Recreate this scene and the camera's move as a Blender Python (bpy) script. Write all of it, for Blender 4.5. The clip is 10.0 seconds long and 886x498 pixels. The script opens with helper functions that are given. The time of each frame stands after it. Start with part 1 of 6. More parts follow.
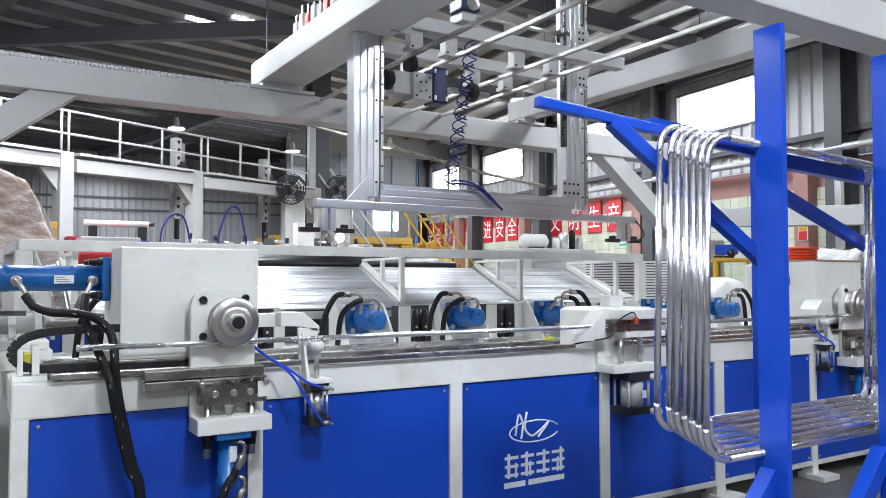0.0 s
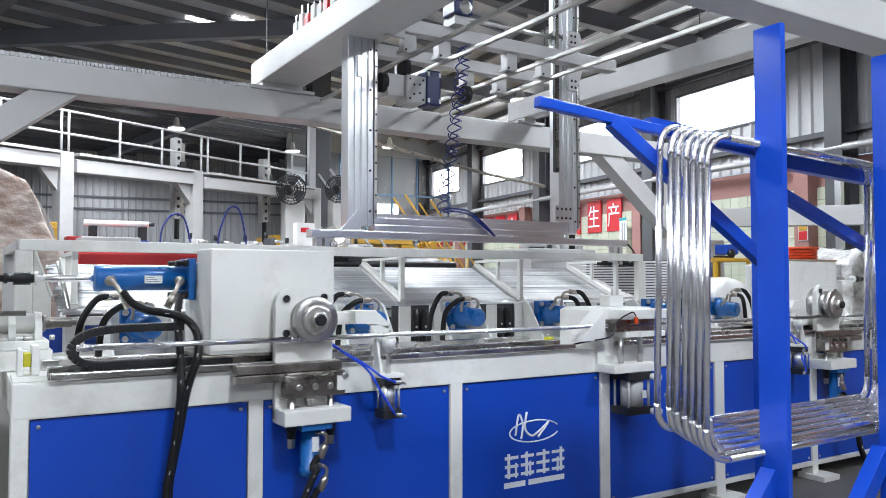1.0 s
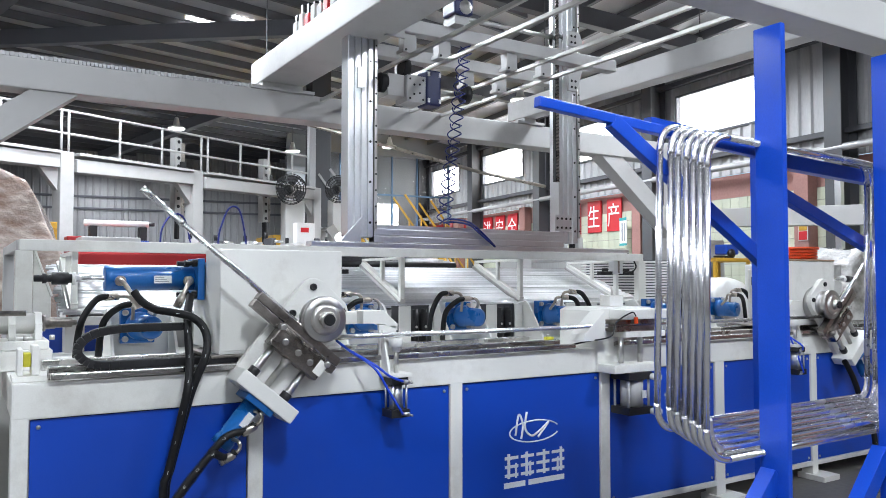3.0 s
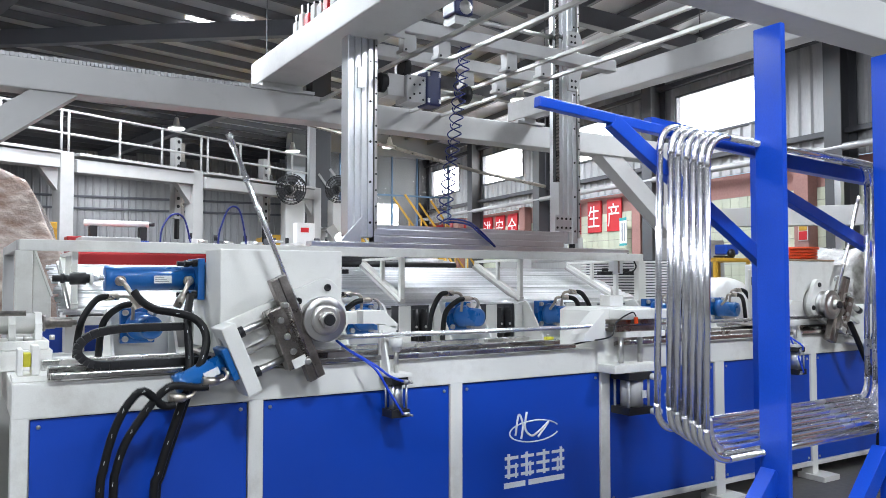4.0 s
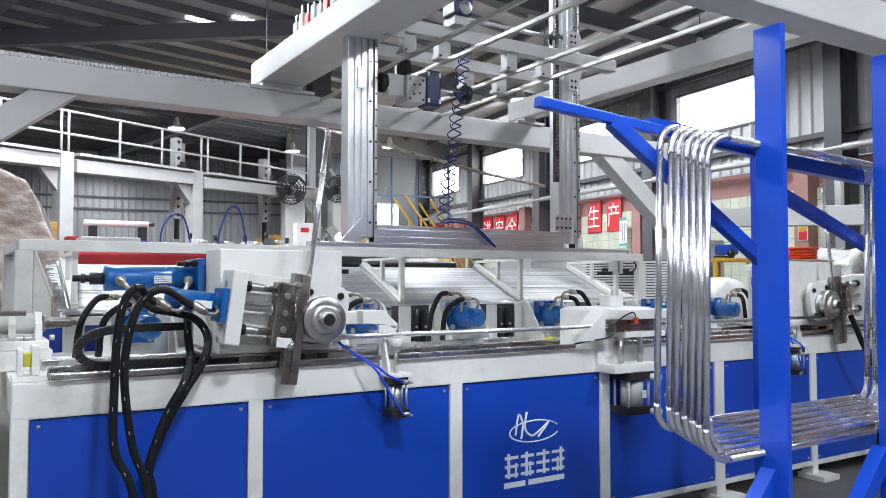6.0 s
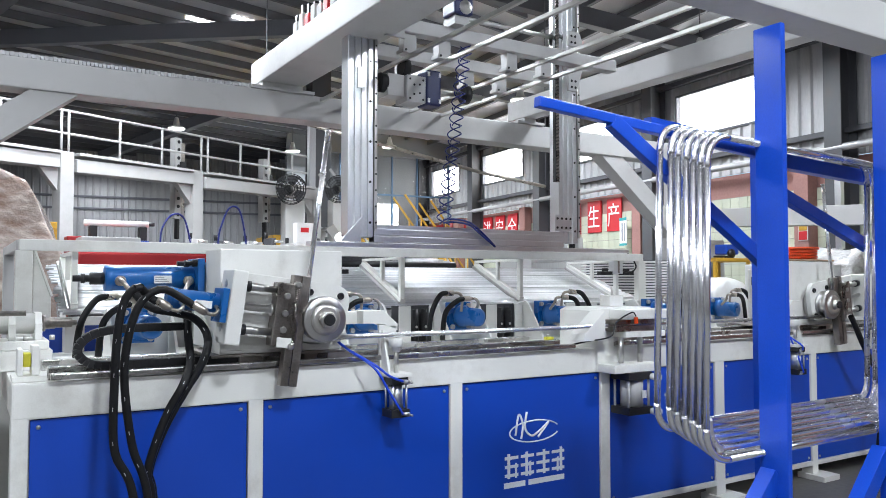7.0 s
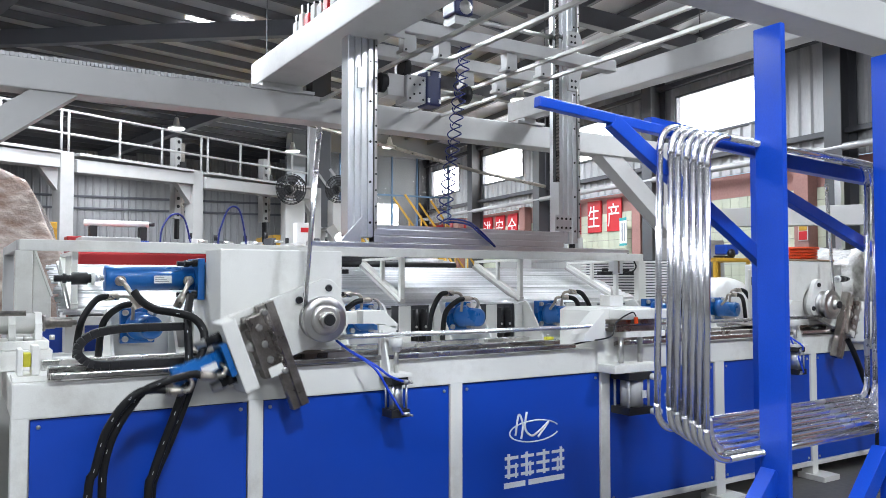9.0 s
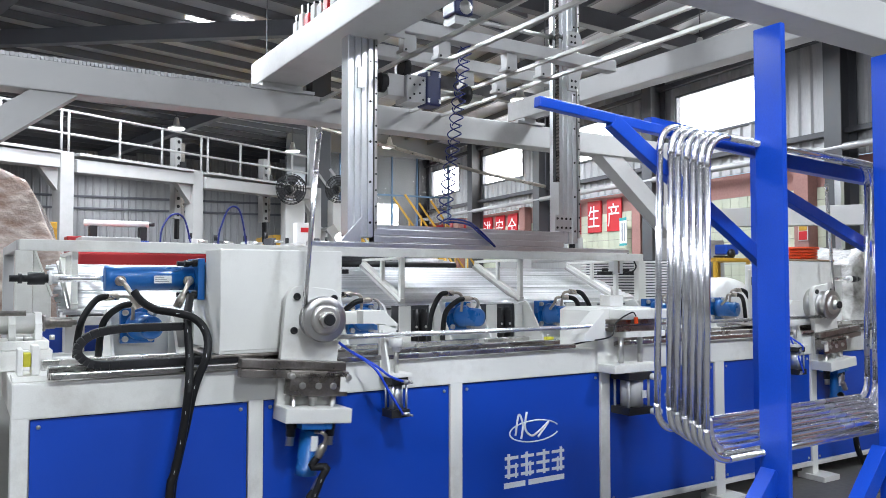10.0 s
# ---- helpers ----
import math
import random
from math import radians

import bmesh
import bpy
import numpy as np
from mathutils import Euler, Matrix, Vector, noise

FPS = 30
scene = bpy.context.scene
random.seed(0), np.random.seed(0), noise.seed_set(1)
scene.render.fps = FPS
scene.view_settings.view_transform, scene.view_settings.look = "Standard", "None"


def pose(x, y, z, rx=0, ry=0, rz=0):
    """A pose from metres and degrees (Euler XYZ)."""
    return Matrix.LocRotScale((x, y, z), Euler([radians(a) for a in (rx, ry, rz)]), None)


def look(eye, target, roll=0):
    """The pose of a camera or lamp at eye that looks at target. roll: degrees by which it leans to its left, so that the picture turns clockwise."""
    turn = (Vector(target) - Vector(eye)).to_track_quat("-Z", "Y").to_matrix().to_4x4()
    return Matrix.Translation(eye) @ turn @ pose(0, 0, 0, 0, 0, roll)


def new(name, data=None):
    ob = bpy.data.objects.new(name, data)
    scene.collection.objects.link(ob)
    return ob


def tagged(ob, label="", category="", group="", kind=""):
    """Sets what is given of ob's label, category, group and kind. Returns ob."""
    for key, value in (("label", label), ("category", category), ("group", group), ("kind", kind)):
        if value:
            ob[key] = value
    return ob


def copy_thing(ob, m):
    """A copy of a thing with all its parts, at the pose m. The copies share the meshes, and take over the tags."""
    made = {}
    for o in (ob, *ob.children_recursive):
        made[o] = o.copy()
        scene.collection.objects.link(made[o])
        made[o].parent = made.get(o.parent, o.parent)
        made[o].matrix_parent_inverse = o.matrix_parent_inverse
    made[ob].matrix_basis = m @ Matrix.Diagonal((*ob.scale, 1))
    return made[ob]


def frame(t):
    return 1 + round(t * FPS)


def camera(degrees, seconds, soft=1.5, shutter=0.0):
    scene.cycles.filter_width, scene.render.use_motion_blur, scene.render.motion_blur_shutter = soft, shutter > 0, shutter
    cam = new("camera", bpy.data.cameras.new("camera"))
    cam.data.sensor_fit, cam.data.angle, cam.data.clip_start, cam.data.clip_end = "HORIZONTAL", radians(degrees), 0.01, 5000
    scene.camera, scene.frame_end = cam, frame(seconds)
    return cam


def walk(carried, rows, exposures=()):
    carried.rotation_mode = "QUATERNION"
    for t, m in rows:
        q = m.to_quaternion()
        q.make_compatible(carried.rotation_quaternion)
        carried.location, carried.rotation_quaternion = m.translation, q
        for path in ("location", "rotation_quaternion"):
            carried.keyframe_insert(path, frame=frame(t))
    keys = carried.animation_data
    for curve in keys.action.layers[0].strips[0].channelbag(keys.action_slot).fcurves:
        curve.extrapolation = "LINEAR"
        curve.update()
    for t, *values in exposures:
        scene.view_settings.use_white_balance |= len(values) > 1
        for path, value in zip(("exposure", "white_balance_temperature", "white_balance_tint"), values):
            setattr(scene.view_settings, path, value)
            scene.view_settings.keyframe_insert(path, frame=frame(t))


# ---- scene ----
# still camera on a stand in front of the machine
EYE = Vector((0.0, 0.0, 1.3))
AIM = Vector((math.sin(radians(31.81)) * math.cos(radians(2.27)), math.cos(radians(31.81)) * math.cos(radians(2.27)), math.sin(radians(2.27))))
cam = camera(59.6, 10.0, soft=0.5, shutter=0.5)
walk(cam, [(0.0, look(EYE, EYE + AIM)), (10.0, look(EYE, EYE + AIM))], exposures=[(0.0, 0.02), (10.0, 0.02)])

# ---- light ----
world = bpy.data.worlds.new("sky")
scene.world = world
world.use_nodes = True
wn = world.node_tree
sky = wn.nodes.new("ShaderNodeTexSky")
sky.sky_type, sky.sun_disc, sky.sun_elevation, sky.sun_rotation = "NISHITA", False, radians(50), radians(120)
wn.links.new(sky.outputs[0], wn.nodes["Background"].inputs[0])
wn.nodes["Background"].inputs[1].default_value = 0.15
sun = new("sun", bpy.data.lights.new("sun", "SUN"))
sun.data.energy, sun.data.angle, sun.data.color = 2.0, radians(5), (1, 0.96, 0.9)
sun.matrix_world = look((30, -10, 40), (0, 0, 0))

BUILD = Matrix.Rotation(radians(-6.6), 4, "Z")   # the hall is turned against the machine


def hall(x, y, z=0.0):
    return BUILD @ Vector((x, y, z))


# ---- materials ----
def material(name, color, rough=0.5, metal=0.0, vary=0.12, scale=6.0, grain=0.06, bump=0.05, bscale=120.0, emit=0.0, dirt=None, dscale=1.5, stretch=(1, 1, 1), island=0.0, rvary=0.15, each=0.0):
    m = bpy.data.materials.new(name)
    m.use_nodes = True
    nt = m.node_tree
    b = nt.nodes["Principled BSDF"]
    N = nt.nodes.new
    L = nt.links.new
    tc = N("ShaderNodeTexCoord")
    mp = N("ShaderNodeMapping")
    mp.inputs["Scale"].default_value = stretch
    L(tc.outputs["Object"], mp.inputs[0])
    n1 = N("ShaderNodeTexNoise")
    n1.inputs["Scale"].default_value, n1.inputs["Detail"].default_value = scale, 6
    n2 = N("ShaderNodeTexNoise")
    n2.inputs["Scale"].default_value, n2.inputs["Detail"].default_value = bscale, 3
    L(mp.outputs[0], n1.inputs[0]), L(mp.outputs[0], n2.inputs[0])
    r1 = N("ShaderNodeMapRange")
    r1.inputs[1].default_value, r1.inputs[2].default_value = 0.3, 0.7
    r1.inputs[3].default_value, r1.inputs[4].default_value = 1 - vary, 1 + vary
    L(n1.outputs[0], r1.inputs[0])
    r2 = N("ShaderNodeMapRange")
    r2.inputs[1].default_value, r2.inputs[2].default_value = 0.3, 0.7
    r2.inputs[3].default_value, r2.inputs[4].default_value = 1 - grain, 1 + grain
    L(n2.outputs[0], r2.inputs[0])
    mul = N("ShaderNodeMath")
    mul.operation = "MULTIPLY"
    L(r1.outputs[0], mul.inputs[0]), L(r2.outputs[0], mul.inputs[1])
    last = mul.outputs[0]
    if island:
        oi = N("ShaderNodeNewGeometry")
        r3 = N("ShaderNodeMapRange")
        r3.inputs[3].default_value, r3.inputs[4].default_value = 1 - island, 1 + island
        L(oi.outputs["Random Per Island"], r3.inputs[0])
        m3 = N("ShaderNodeMath")
        m3.operation = "MULTIPLY"
        L(last, m3.inputs[0]), L(r3.outputs[0], m3.inputs[1])
        last = m3.outputs[0]
    if each:
        ob = N("ShaderNodeObjectInfo")
        r5 = N("ShaderNodeMapRange")
        r5.inputs[3].default_value, r5.inputs[4].default_value = 1 - each, 1 + each * 0.5
        L(ob.outputs["Random"], r5.inputs[0])
        m5 = N("ShaderNodeMath")
        m5.operation = "MULTIPLY"
        L(last, m5.inputs[0]), L(r5.outputs[0], m5.inputs[1])
        last = m5.outputs[0]
    sc = N("ShaderNodeVectorMath")
    sc.operation = "SCALE"
    sc.inputs[0].default_value = color
    L(last, sc.inputs["Scale"])
    col = sc.outputs[0]
    if dirt:
        n4 = N("ShaderNodeTexNoise")
        n4.inputs["Scale"].default_value, n4.inputs["Detail"].default_value, n4.inputs["Roughness"].default_value = dscale, 9, 0.7
        L(mp.outputs[0], n4.inputs[0])
        r4 = N("ShaderNodeMapRange")
        r4.inputs[1].default_value, r4.inputs[2].default_value = 0.52, 0.75
        r4.inputs[4].default_value = dirt[3]
        L(n4.outputs[0], r4.inputs[0])
        mx = N("ShaderNodeMix")
        mx.data_type = "RGBA"
        L(r4.outputs[0], mx.inputs["Factor"]), L(col, mx.inputs[6])
        mx.inputs[7].default_value = (*dirt[:3], 1)
        col = mx.outputs[2]
    L(col, b.inputs["Base Color"])
    rr = N("ShaderNodeMapRange")
    rr.inputs[1].default_value, rr.inputs[2].default_value = 0.3, 0.7
    rr.inputs[3].default_value, rr.inputs[4].default_value = max(0.03, rough - rvary * rough), min(1, rough + rvary * rough)
    L(n1.outputs[0], rr.inputs[0]), L(rr.outputs[0], b.inputs["Roughness"])
    b.inputs["Metallic"].default_value = metal
    if bump:
        bp = N("ShaderNodeBump")
        bp.inputs["Strength"].default_value, bp.inputs["Distance"].default_value = bump, 0.004
        L(n2.outputs[0], bp.inputs["Height"]), L(bp.outputs[0], b.inputs["Normal"])
    if emit:
        L(col, b.inputs["Emission Color"])
        b.inputs["Emission Strength"].default_value = emit
    return m


WHITE = material("cream_white_machine_paint", (0.72, 0.715, 0.685), 0.42, 0, 0.06, 3, 0.03, 0.06, 220, dirt=(0.4, 0.36, 0.31, 0.6), dscale=2.5)
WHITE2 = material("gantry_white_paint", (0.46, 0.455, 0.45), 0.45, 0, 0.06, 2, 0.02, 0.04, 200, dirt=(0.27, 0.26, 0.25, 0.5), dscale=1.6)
BLUE = material("royal_blue_panel_paint", (0.003, 0.055, 0.43), 0.38, 0, 0.08, 2.5, 0.03, 0.06, 300, dirt=(0.03, 0.08, 0.4, 0.3), dscale=2)
RACKBLUE = material("gloss_blue_rack_paint", (0.004, 0.062, 0.5), 0.33, 0, 0.1, 4, 0.05, 0.12, 180, dirt=(0.05, 0.1, 0.4, 0.35), dscale=3)
CYLBLUE = material("mid_blue_cylinder_paint", (0.01, 0.11, 0.36), 0.3, 0, 0.1, 8, 0.03, 0.05, 200)
STEEL = material("bright_tube_steel", (0.9, 0.9, 0.92), 0.23, 1, 0.04, 5, 0.02, 0.0, 150, rvary=0.3)
CHROME = material("turned_steel", (0.55, 0.54, 0.525), 0.33, 1, 0.08, 12, 0.04, 0.03, 300)
DARK = material("oiled_tool_steel", (0.3, 0.275, 0.255), 0.33, 1, 0.3, 9, 0.12, 0.1, 140, dirt=(0.09, 0.07, 0.06, 0.7), dscale=11, rvary=0.4)
RAILS = material("dark_oily_rail", (0.5, 0.49, 0.48), 0.26, 1, 0.3, 6, 0.1, 0.05, 200, dirt=(0.05, 0.04, 0.035, 0.55), dscale=5)
WASHER = material("ground_steel_washer", (0.68, 0.66, 0.63), 0.38, 1, 0.08, 20, 0.04, 0.03, 300)
ALU = material("extruded_aluminium", (0.74, 0.75, 0.77), 0.34, 1, 0.05, 5, 0.04, 0.03, 200, stretch=(1, 1, 0.2))
RUBBER = material("black_hose_rubber", (0.011, 0.011, 0.012), 0.45, 0, 0.2, 20, 0.1, 0.15, 300)
BLACK = material("black_anodised", (0.02, 0.02, 0.022), 0.4, 0, 0.2, 10, 0.05, 0.05, 200)
NAVY = material("navy_servo_paint", (0.006, 0.014, 0.085), 0.35, 0, 0.1, 10)
HOSEBLUE = material("blue_air_hose", (0.01, 0.06, 0.6), 0.3, 0, 0.05, 10)
COILBLUE = material("dark_blue_coil_hose", (0.008, 0.018, 0.15), 0.3, 0, 0.05, 10)
BRASS = material("zinc_plated_fitting", (0.46, 0.42, 0.37), 0.3, 1, 0.15, 20)
LABEL = material("paper_label", (0.75, 0.77, 0.78), 0.5, 0, 0.04, 30)
PRINT = material("grey_print", (0.3, 0.32, 0.35), 0.6)
LOGO = material("white_vinyl", (0.75, 0.78, 0.82), 0.5, 0, 0.03, 20)
RED = material("red_sign_board", (0.55, 0.012, 0.02), 0.5, 0, 0.06, 2)
REDPAINT = material("red_machine_paint", (0.34, 0.012, 0.016), 0.45, 0, 0.1, 2)
SIGNWHITE = material("white_sign_paint", (0.8, 0.78, 0.76), 0.6)
YELLOW = material("yellow_rail_paint", (0.5, 0.28, 0.025), 0.45, 0, 0.12, 6)
ORANGE = material("orange_red_plastic", (0.75, 0.07, 0.01), 0.4, 0, 0.06, 6)
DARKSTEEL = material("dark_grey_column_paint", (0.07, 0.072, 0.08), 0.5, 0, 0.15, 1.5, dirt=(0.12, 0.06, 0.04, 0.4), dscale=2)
GREYSTEEL = material("grey_roof_steel", (0.15, 0.155, 0.175), 0.5, 0, 0.12, 1.2)
SHEET = material("grey_corrugated_sheet", (0.45, 0.45, 0.46), 0.45, 0.3, 0.12, 0.7, 0.05, 0.05, 60, dirt=(0.17, 0.165, 0.16, 0.55), dscale=0.9, stretch=(1, 1, 0.25))
ROOF = material("roof_sheet_underside", (0.66, 0.67, 0.7), 0.45, 0.3, 0.15, 0.5)
PINK = material("dusty_red_render", (0.33, 0.17, 0.15), 0.8, 0, 0.14, 1.2, 0.08, 0.2, 40)
GROUT = material("tile_grout", (0.3, 0.3, 0.26), 0.8)
TILE = material("pale_green_glazed_tile", (0.55, 0.57, 0.45), 0.25, 0, 0.06, 2, island=0.07)
CONCRETE = material("stained_concrete_floor", (0.1, 0.096, 0.092), 0.6, 0, 0.25, 0.8, 0.12, 0.2, 30, dirt=(0.05, 0.048, 0.045, 0.7), dscale=1.2)
PLASTER = material("white_plaster", (0.7, 0.7, 0.69), 0.8, 0, 0.06, 1)
PLY = material("cardboard", (0.36, 0.24, 0.15), 0.8, 0, 0.15, 3)
DAYLIGHT = material("overcast_daylight_pane", (1, 1, 1), 0.5, 0, 0.0, 1, 0, 0, emit=7)
LAMPGLOW = material("led_lamp_face", (1, 1, 1), 0.5, 0, 0, 1, 0, 0, emit=25)
FADEDBLUE = material("faded_blue_frame_paint", (0.06, 0.12, 0.2), 0.5, 0, 0.1, 3)
OFFICE = material("dim_grey_partition", (0.26, 0.27, 0.28), 0.6, 0, 0.12, 1.2)
MAGSTEEL = material("stacked_tube_steel", (0.86, 0.87, 0.89), 0.32, 1, 0.12, 8, 0.05, 0.03, 150, stretch=(0.3, 1, 1), each=0.22)


def film_material(name, deep, pale):
    m = bpy.data.materials.new(name)
    m.use_nodes = True
    nt = m.node_tree
    b = nt.nodes["Principled BSDF"]
    n = nt.nodes.new("ShaderNodeTexNoise")
    n.inputs["Scale"].default_value, n.inputs["Detail"].default_value, n.inputs["Roughness"].default_value = 6, 5, 0.55
    mp = nt.nodes.new("ShaderNodeMapping")
    tc = nt.nodes.new("ShaderNodeTexCoord")
    mp.inputs["Scale"].default_value = (1.0, 1.0, 1.7)
    mp.inputs["Rotation"].default_value = (0.35, 0.5, 0)
    nt.links.new(tc.outputs["Object"], mp.inputs[0])
    nt.links.new(mp.outputs[0], n.inputs[0])
    bp = nt.nodes.new("ShaderNodeBump")
    bp.inputs["Strength"].default_value, bp.inputs["Distance"].default_value = 1.0, 0.04
    nt.links.new(n.outputs[0], bp.inputs["Height"])
    nt.links.new(bp.outputs[0], b.inputs["Normal"])
    cr = nt.nodes.new("ShaderNodeMix")
    cr.data_type = "RGBA"
    # Pale tone puts the highlights of lit wrinkles into the film's colour.
    cr.inputs[6].default_value, cr.inputs[7].default_value = (*deep, 1), (*pale, 1)
    mr = nt.nodes.new("ShaderNodeMapRange")
    mr.inputs[1].default_value, mr.inputs[2].default_value = 0.3, 0.66
    nt.links.new(n.outputs[0], mr.inputs[0])
    nt.links.new(mr.outputs[0], cr.inputs["Factor"])
    nt.links.new(cr.outputs[2], b.inputs["Base Color"])
    b.inputs["Roughness"].default_value = 0.1
    b.inputs["Coat Weight"].default_value = 1.0
    return m


FILM = film_material("film_over_brown_cartons", (0.27, 0.17, 0.13), (0.66, 0.57, 0.52))
GREYFILM = film_material("film_over_grey_goods", (0.25, 0.24, 0.23), (0.7, 0.69, 0.68))
for dull, level in ((RUBBER, 0.2), (BLACK, 0.3)):
    dull.node_tree.nodes["Principled BSDF"].inputs["Specular IOR Level"].default_value = level
GLASS = bpy.data.materials.new("clear_glass")
GLASS.use_nodes = True
GLASS.node_tree.nodes["Principled BSDF"].inputs["Roughness"].default_value = 0.05
GLASS.node_tree.nodes["Principled BSDF"].inputs["Transmission Weight"].default_value = 1.0
GLASS.node_tree.nodes["Principled BSDF"].inputs["IOR"].default_value = 1.1


# ---- building blocks ----
def B():
    return bmesh.new()


def box(bm, x0, x1, y0, y1, z0, z1, bevel=0.0, m=None):
    vs = [bm.verts.new((x, y, z)) for x in (x0, x1) for y in (y0, y1) for z in (z0, z1)]
    fs = [bm.faces.new([vs[i] for i in q]) for q in ((0, 1, 3, 2), (4, 6, 7, 5), (0, 4, 5, 1), (2, 3, 7, 6), (0, 2, 6, 4), (1, 5, 7, 3))]
    if m is not None:
        bmesh.ops.transform(bm, matrix=m, verts=vs)
    if bevel:
        es = list({e for f in fs for e in f.edges})
        bmesh.ops.bevel(bm, geom=es, offset=bevel, segments=2, affect="EDGES", profile=0.6, clamp_overlap=True)
    return bm


def frame_of(d):
    d = Vector(d).normalized()
    a = Vector((0, 0, 1)) if abs(d.z) < 0.9 else Vector((1, 0, 0))
    u = d.cross(a).normalized()
    return u, d.cross(u).normalized()


def rod(bm, p0, p1, r, seg=16, r1=None, cap=True):
    p0, p1 = Vector(p0), Vector(p1)
    u, v = frame_of(p1 - p0)
    r1 = r if r1 is None else r1
    rings = []
    for p, q in ((p0, r), (p1, r1)):
        rings.append([bm.verts.new(p + q * (math.cos(a) * u + math.sin(a) * v)) for a in (2 * math.pi * k / seg for k in range(seg))])
    for k in range(seg):
        f = bm.faces.new((rings[0][k], rings[0][(k + 1) % seg], rings[1][(k + 1) % seg], rings[1][k]))
        f.smooth = True
    if cap:
        bm.faces.new(rings[0][::-1])
        bm.faces.new(rings[1])
    return bm


def lathe(bm, p, d, profile, seg=32):
    """profile: (distance along d, radius), capped at both ends."""
    p, d = Vector(p), Vector(d).normalized()
    u, v = frame_of(d)
    rings = [[bm.verts.new(p + s * d + r * (math.cos(a) * u + math.sin(a) * v)) for a in (2 * math.pi * k / seg for k in range(seg))] for s, r in profile]
    for a, b in zip(rings, rings[1:]):
        for k in range(seg):
            bm.faces.new((a[k], a[(k + 1) % seg], b[(k + 1) % seg], b[k])).smooth = True
    bm.faces.new(rings[0][::-1])
    bm.faces.new(rings[-1])
    return bm


def smooth_path(pts, n=8, closed=False):
    pts = [Vector(p) for p in pts]
    out = []
    m = len(pts)
    for i in range(m if closed else m - 1):
        g = (lambda k: pts[k % m]) if closed else (lambda k: pts[min(max(k, 0), m - 1)])
        a, b, c, d = g(i - 1), g(i), g(i + 1), g(i + 2)
        for k in range(n):
            t = k / n
            out.append(0.5 * ((2 * b) + (c - a) * t + (2 * a - 5 * b + 4 * c - d) * t * t + (3 * b - a - 3 * c + d) * t ** 3))
    if not closed:
        out.append(pts[-1])
    return out


def pipe(bm, pts, r, seg=10, closed=False):
    pts = [Vector(p) for p in pts]
    n = len(pts)
    u = None
    rings = []
    for i, p in enumerate(pts):
        d = (pts[(i + 1) % n] - pts[i - 1]) if closed else (pts[min(i + 1, n - 1)] - pts[max(i - 1, 0)])
        d.normalize()
        if u is None:
            u = frame_of(d)[0]
        u = (u - d * u.dot(d)).normalized()
        v = d.cross(u)
        rings.append([bm.verts.new(p + r * (math.cos(a) * u + math.sin(a) * v)) for a in (2 * math.pi * k / seg for k in range(seg))])
    for i in range(n if closed else n - 1):
        a, b = rings[i], rings[(i + 1) % n]
        for k in range(seg):
            bm.faces.new((a[k], a[(k + 1) % seg], b[(k + 1) % seg], b[k])).smooth = True
    if not closed:
        bm.faces.new(rings[0][::-1])
        bm.faces.new(rings[-1])
    return bm


def slab(bm, outline, a, b, axis="y", bevel=0.0):
    """A plate: an outline in the other two axes, from a to b along axis."""
    def at(p, h):
        return (p[0], h, p[1]) if axis == "y" else (h, p[0], p[1]) if axis == "x" else (p[0], p[1], h)
    lo = [bm.verts.new(at(p, a)) for p in outline]
    hi = [bm.verts.new(at(p, b)) for p in outline]
    fs = [bm.faces.new(lo), bm.faces.new(hi[::-1])]
    n = len(outline)
    for k in range(n):
        fs.append(bm.faces.new((lo[k], hi[k], hi[(k + 1) % n], lo[(k + 1) % n])))
    if bevel:
        es = list(set(fs[0].edges) | set(fs[1].edges))
        bmesh.ops.bevel(bm, geom=es, offset=bevel, segments=2, affect="EDGES", profile=0.6, clamp_overlap=True)
    return bm


def beam(bm, p0, p1, w, h, bevel=0.006, up=(0, 0, 1)):
    """A square tube from p0 to p1, w wide and h high."""
    p0, p1 = Vector(p0), Vector(p1)
    d = (p1 - p0).normalized()
    s = d.cross(Vector(up)).normalized()
    t = s.cross(d)
    m = Matrix.Translation(p0) @ Matrix((d, s, t)).transposed().to_4x4()
    return box(bm, 0, (p1 - p0).length, -w / 2, w / 2, -h / 2, h / 2, bevel, m)


def base_of(ob):
    p = Vector((0, 0, 0))
    while ob is not None:
        p += ob.matrix_basis.translation
        ob = ob.parent
    return p


def mesh_of(name, bm, mat):
    bmesh.ops.recalc_face_normals(bm, faces=bm.faces)
    me = bpy.data.meshes.new(name)
    bm.to_mesh(me)
    bm.free()
    me.materials.append(mat)
    return me


def thing(name, label, category, at=(0, 0, 0), group=""):
    ob = new(name)
    ob.empty_display_size = 0.1
    ob.matrix_basis = Matrix.Translation(at)
    return tagged(ob, label, category, group)


def part(name, bm, mat, parent, label="", local=False, kind=""):
    """One mesh under a thing or a part. The bmesh is in the place's space, or, with local, in the thing's."""
    if not local:
        bmesh.ops.translate(bm, vec=-base_of(parent), verts=bm.verts)
    ob = new(name, mesh_of(name, bm, mat))
    ob.parent = parent
    return tagged(ob, label, kind=kind)


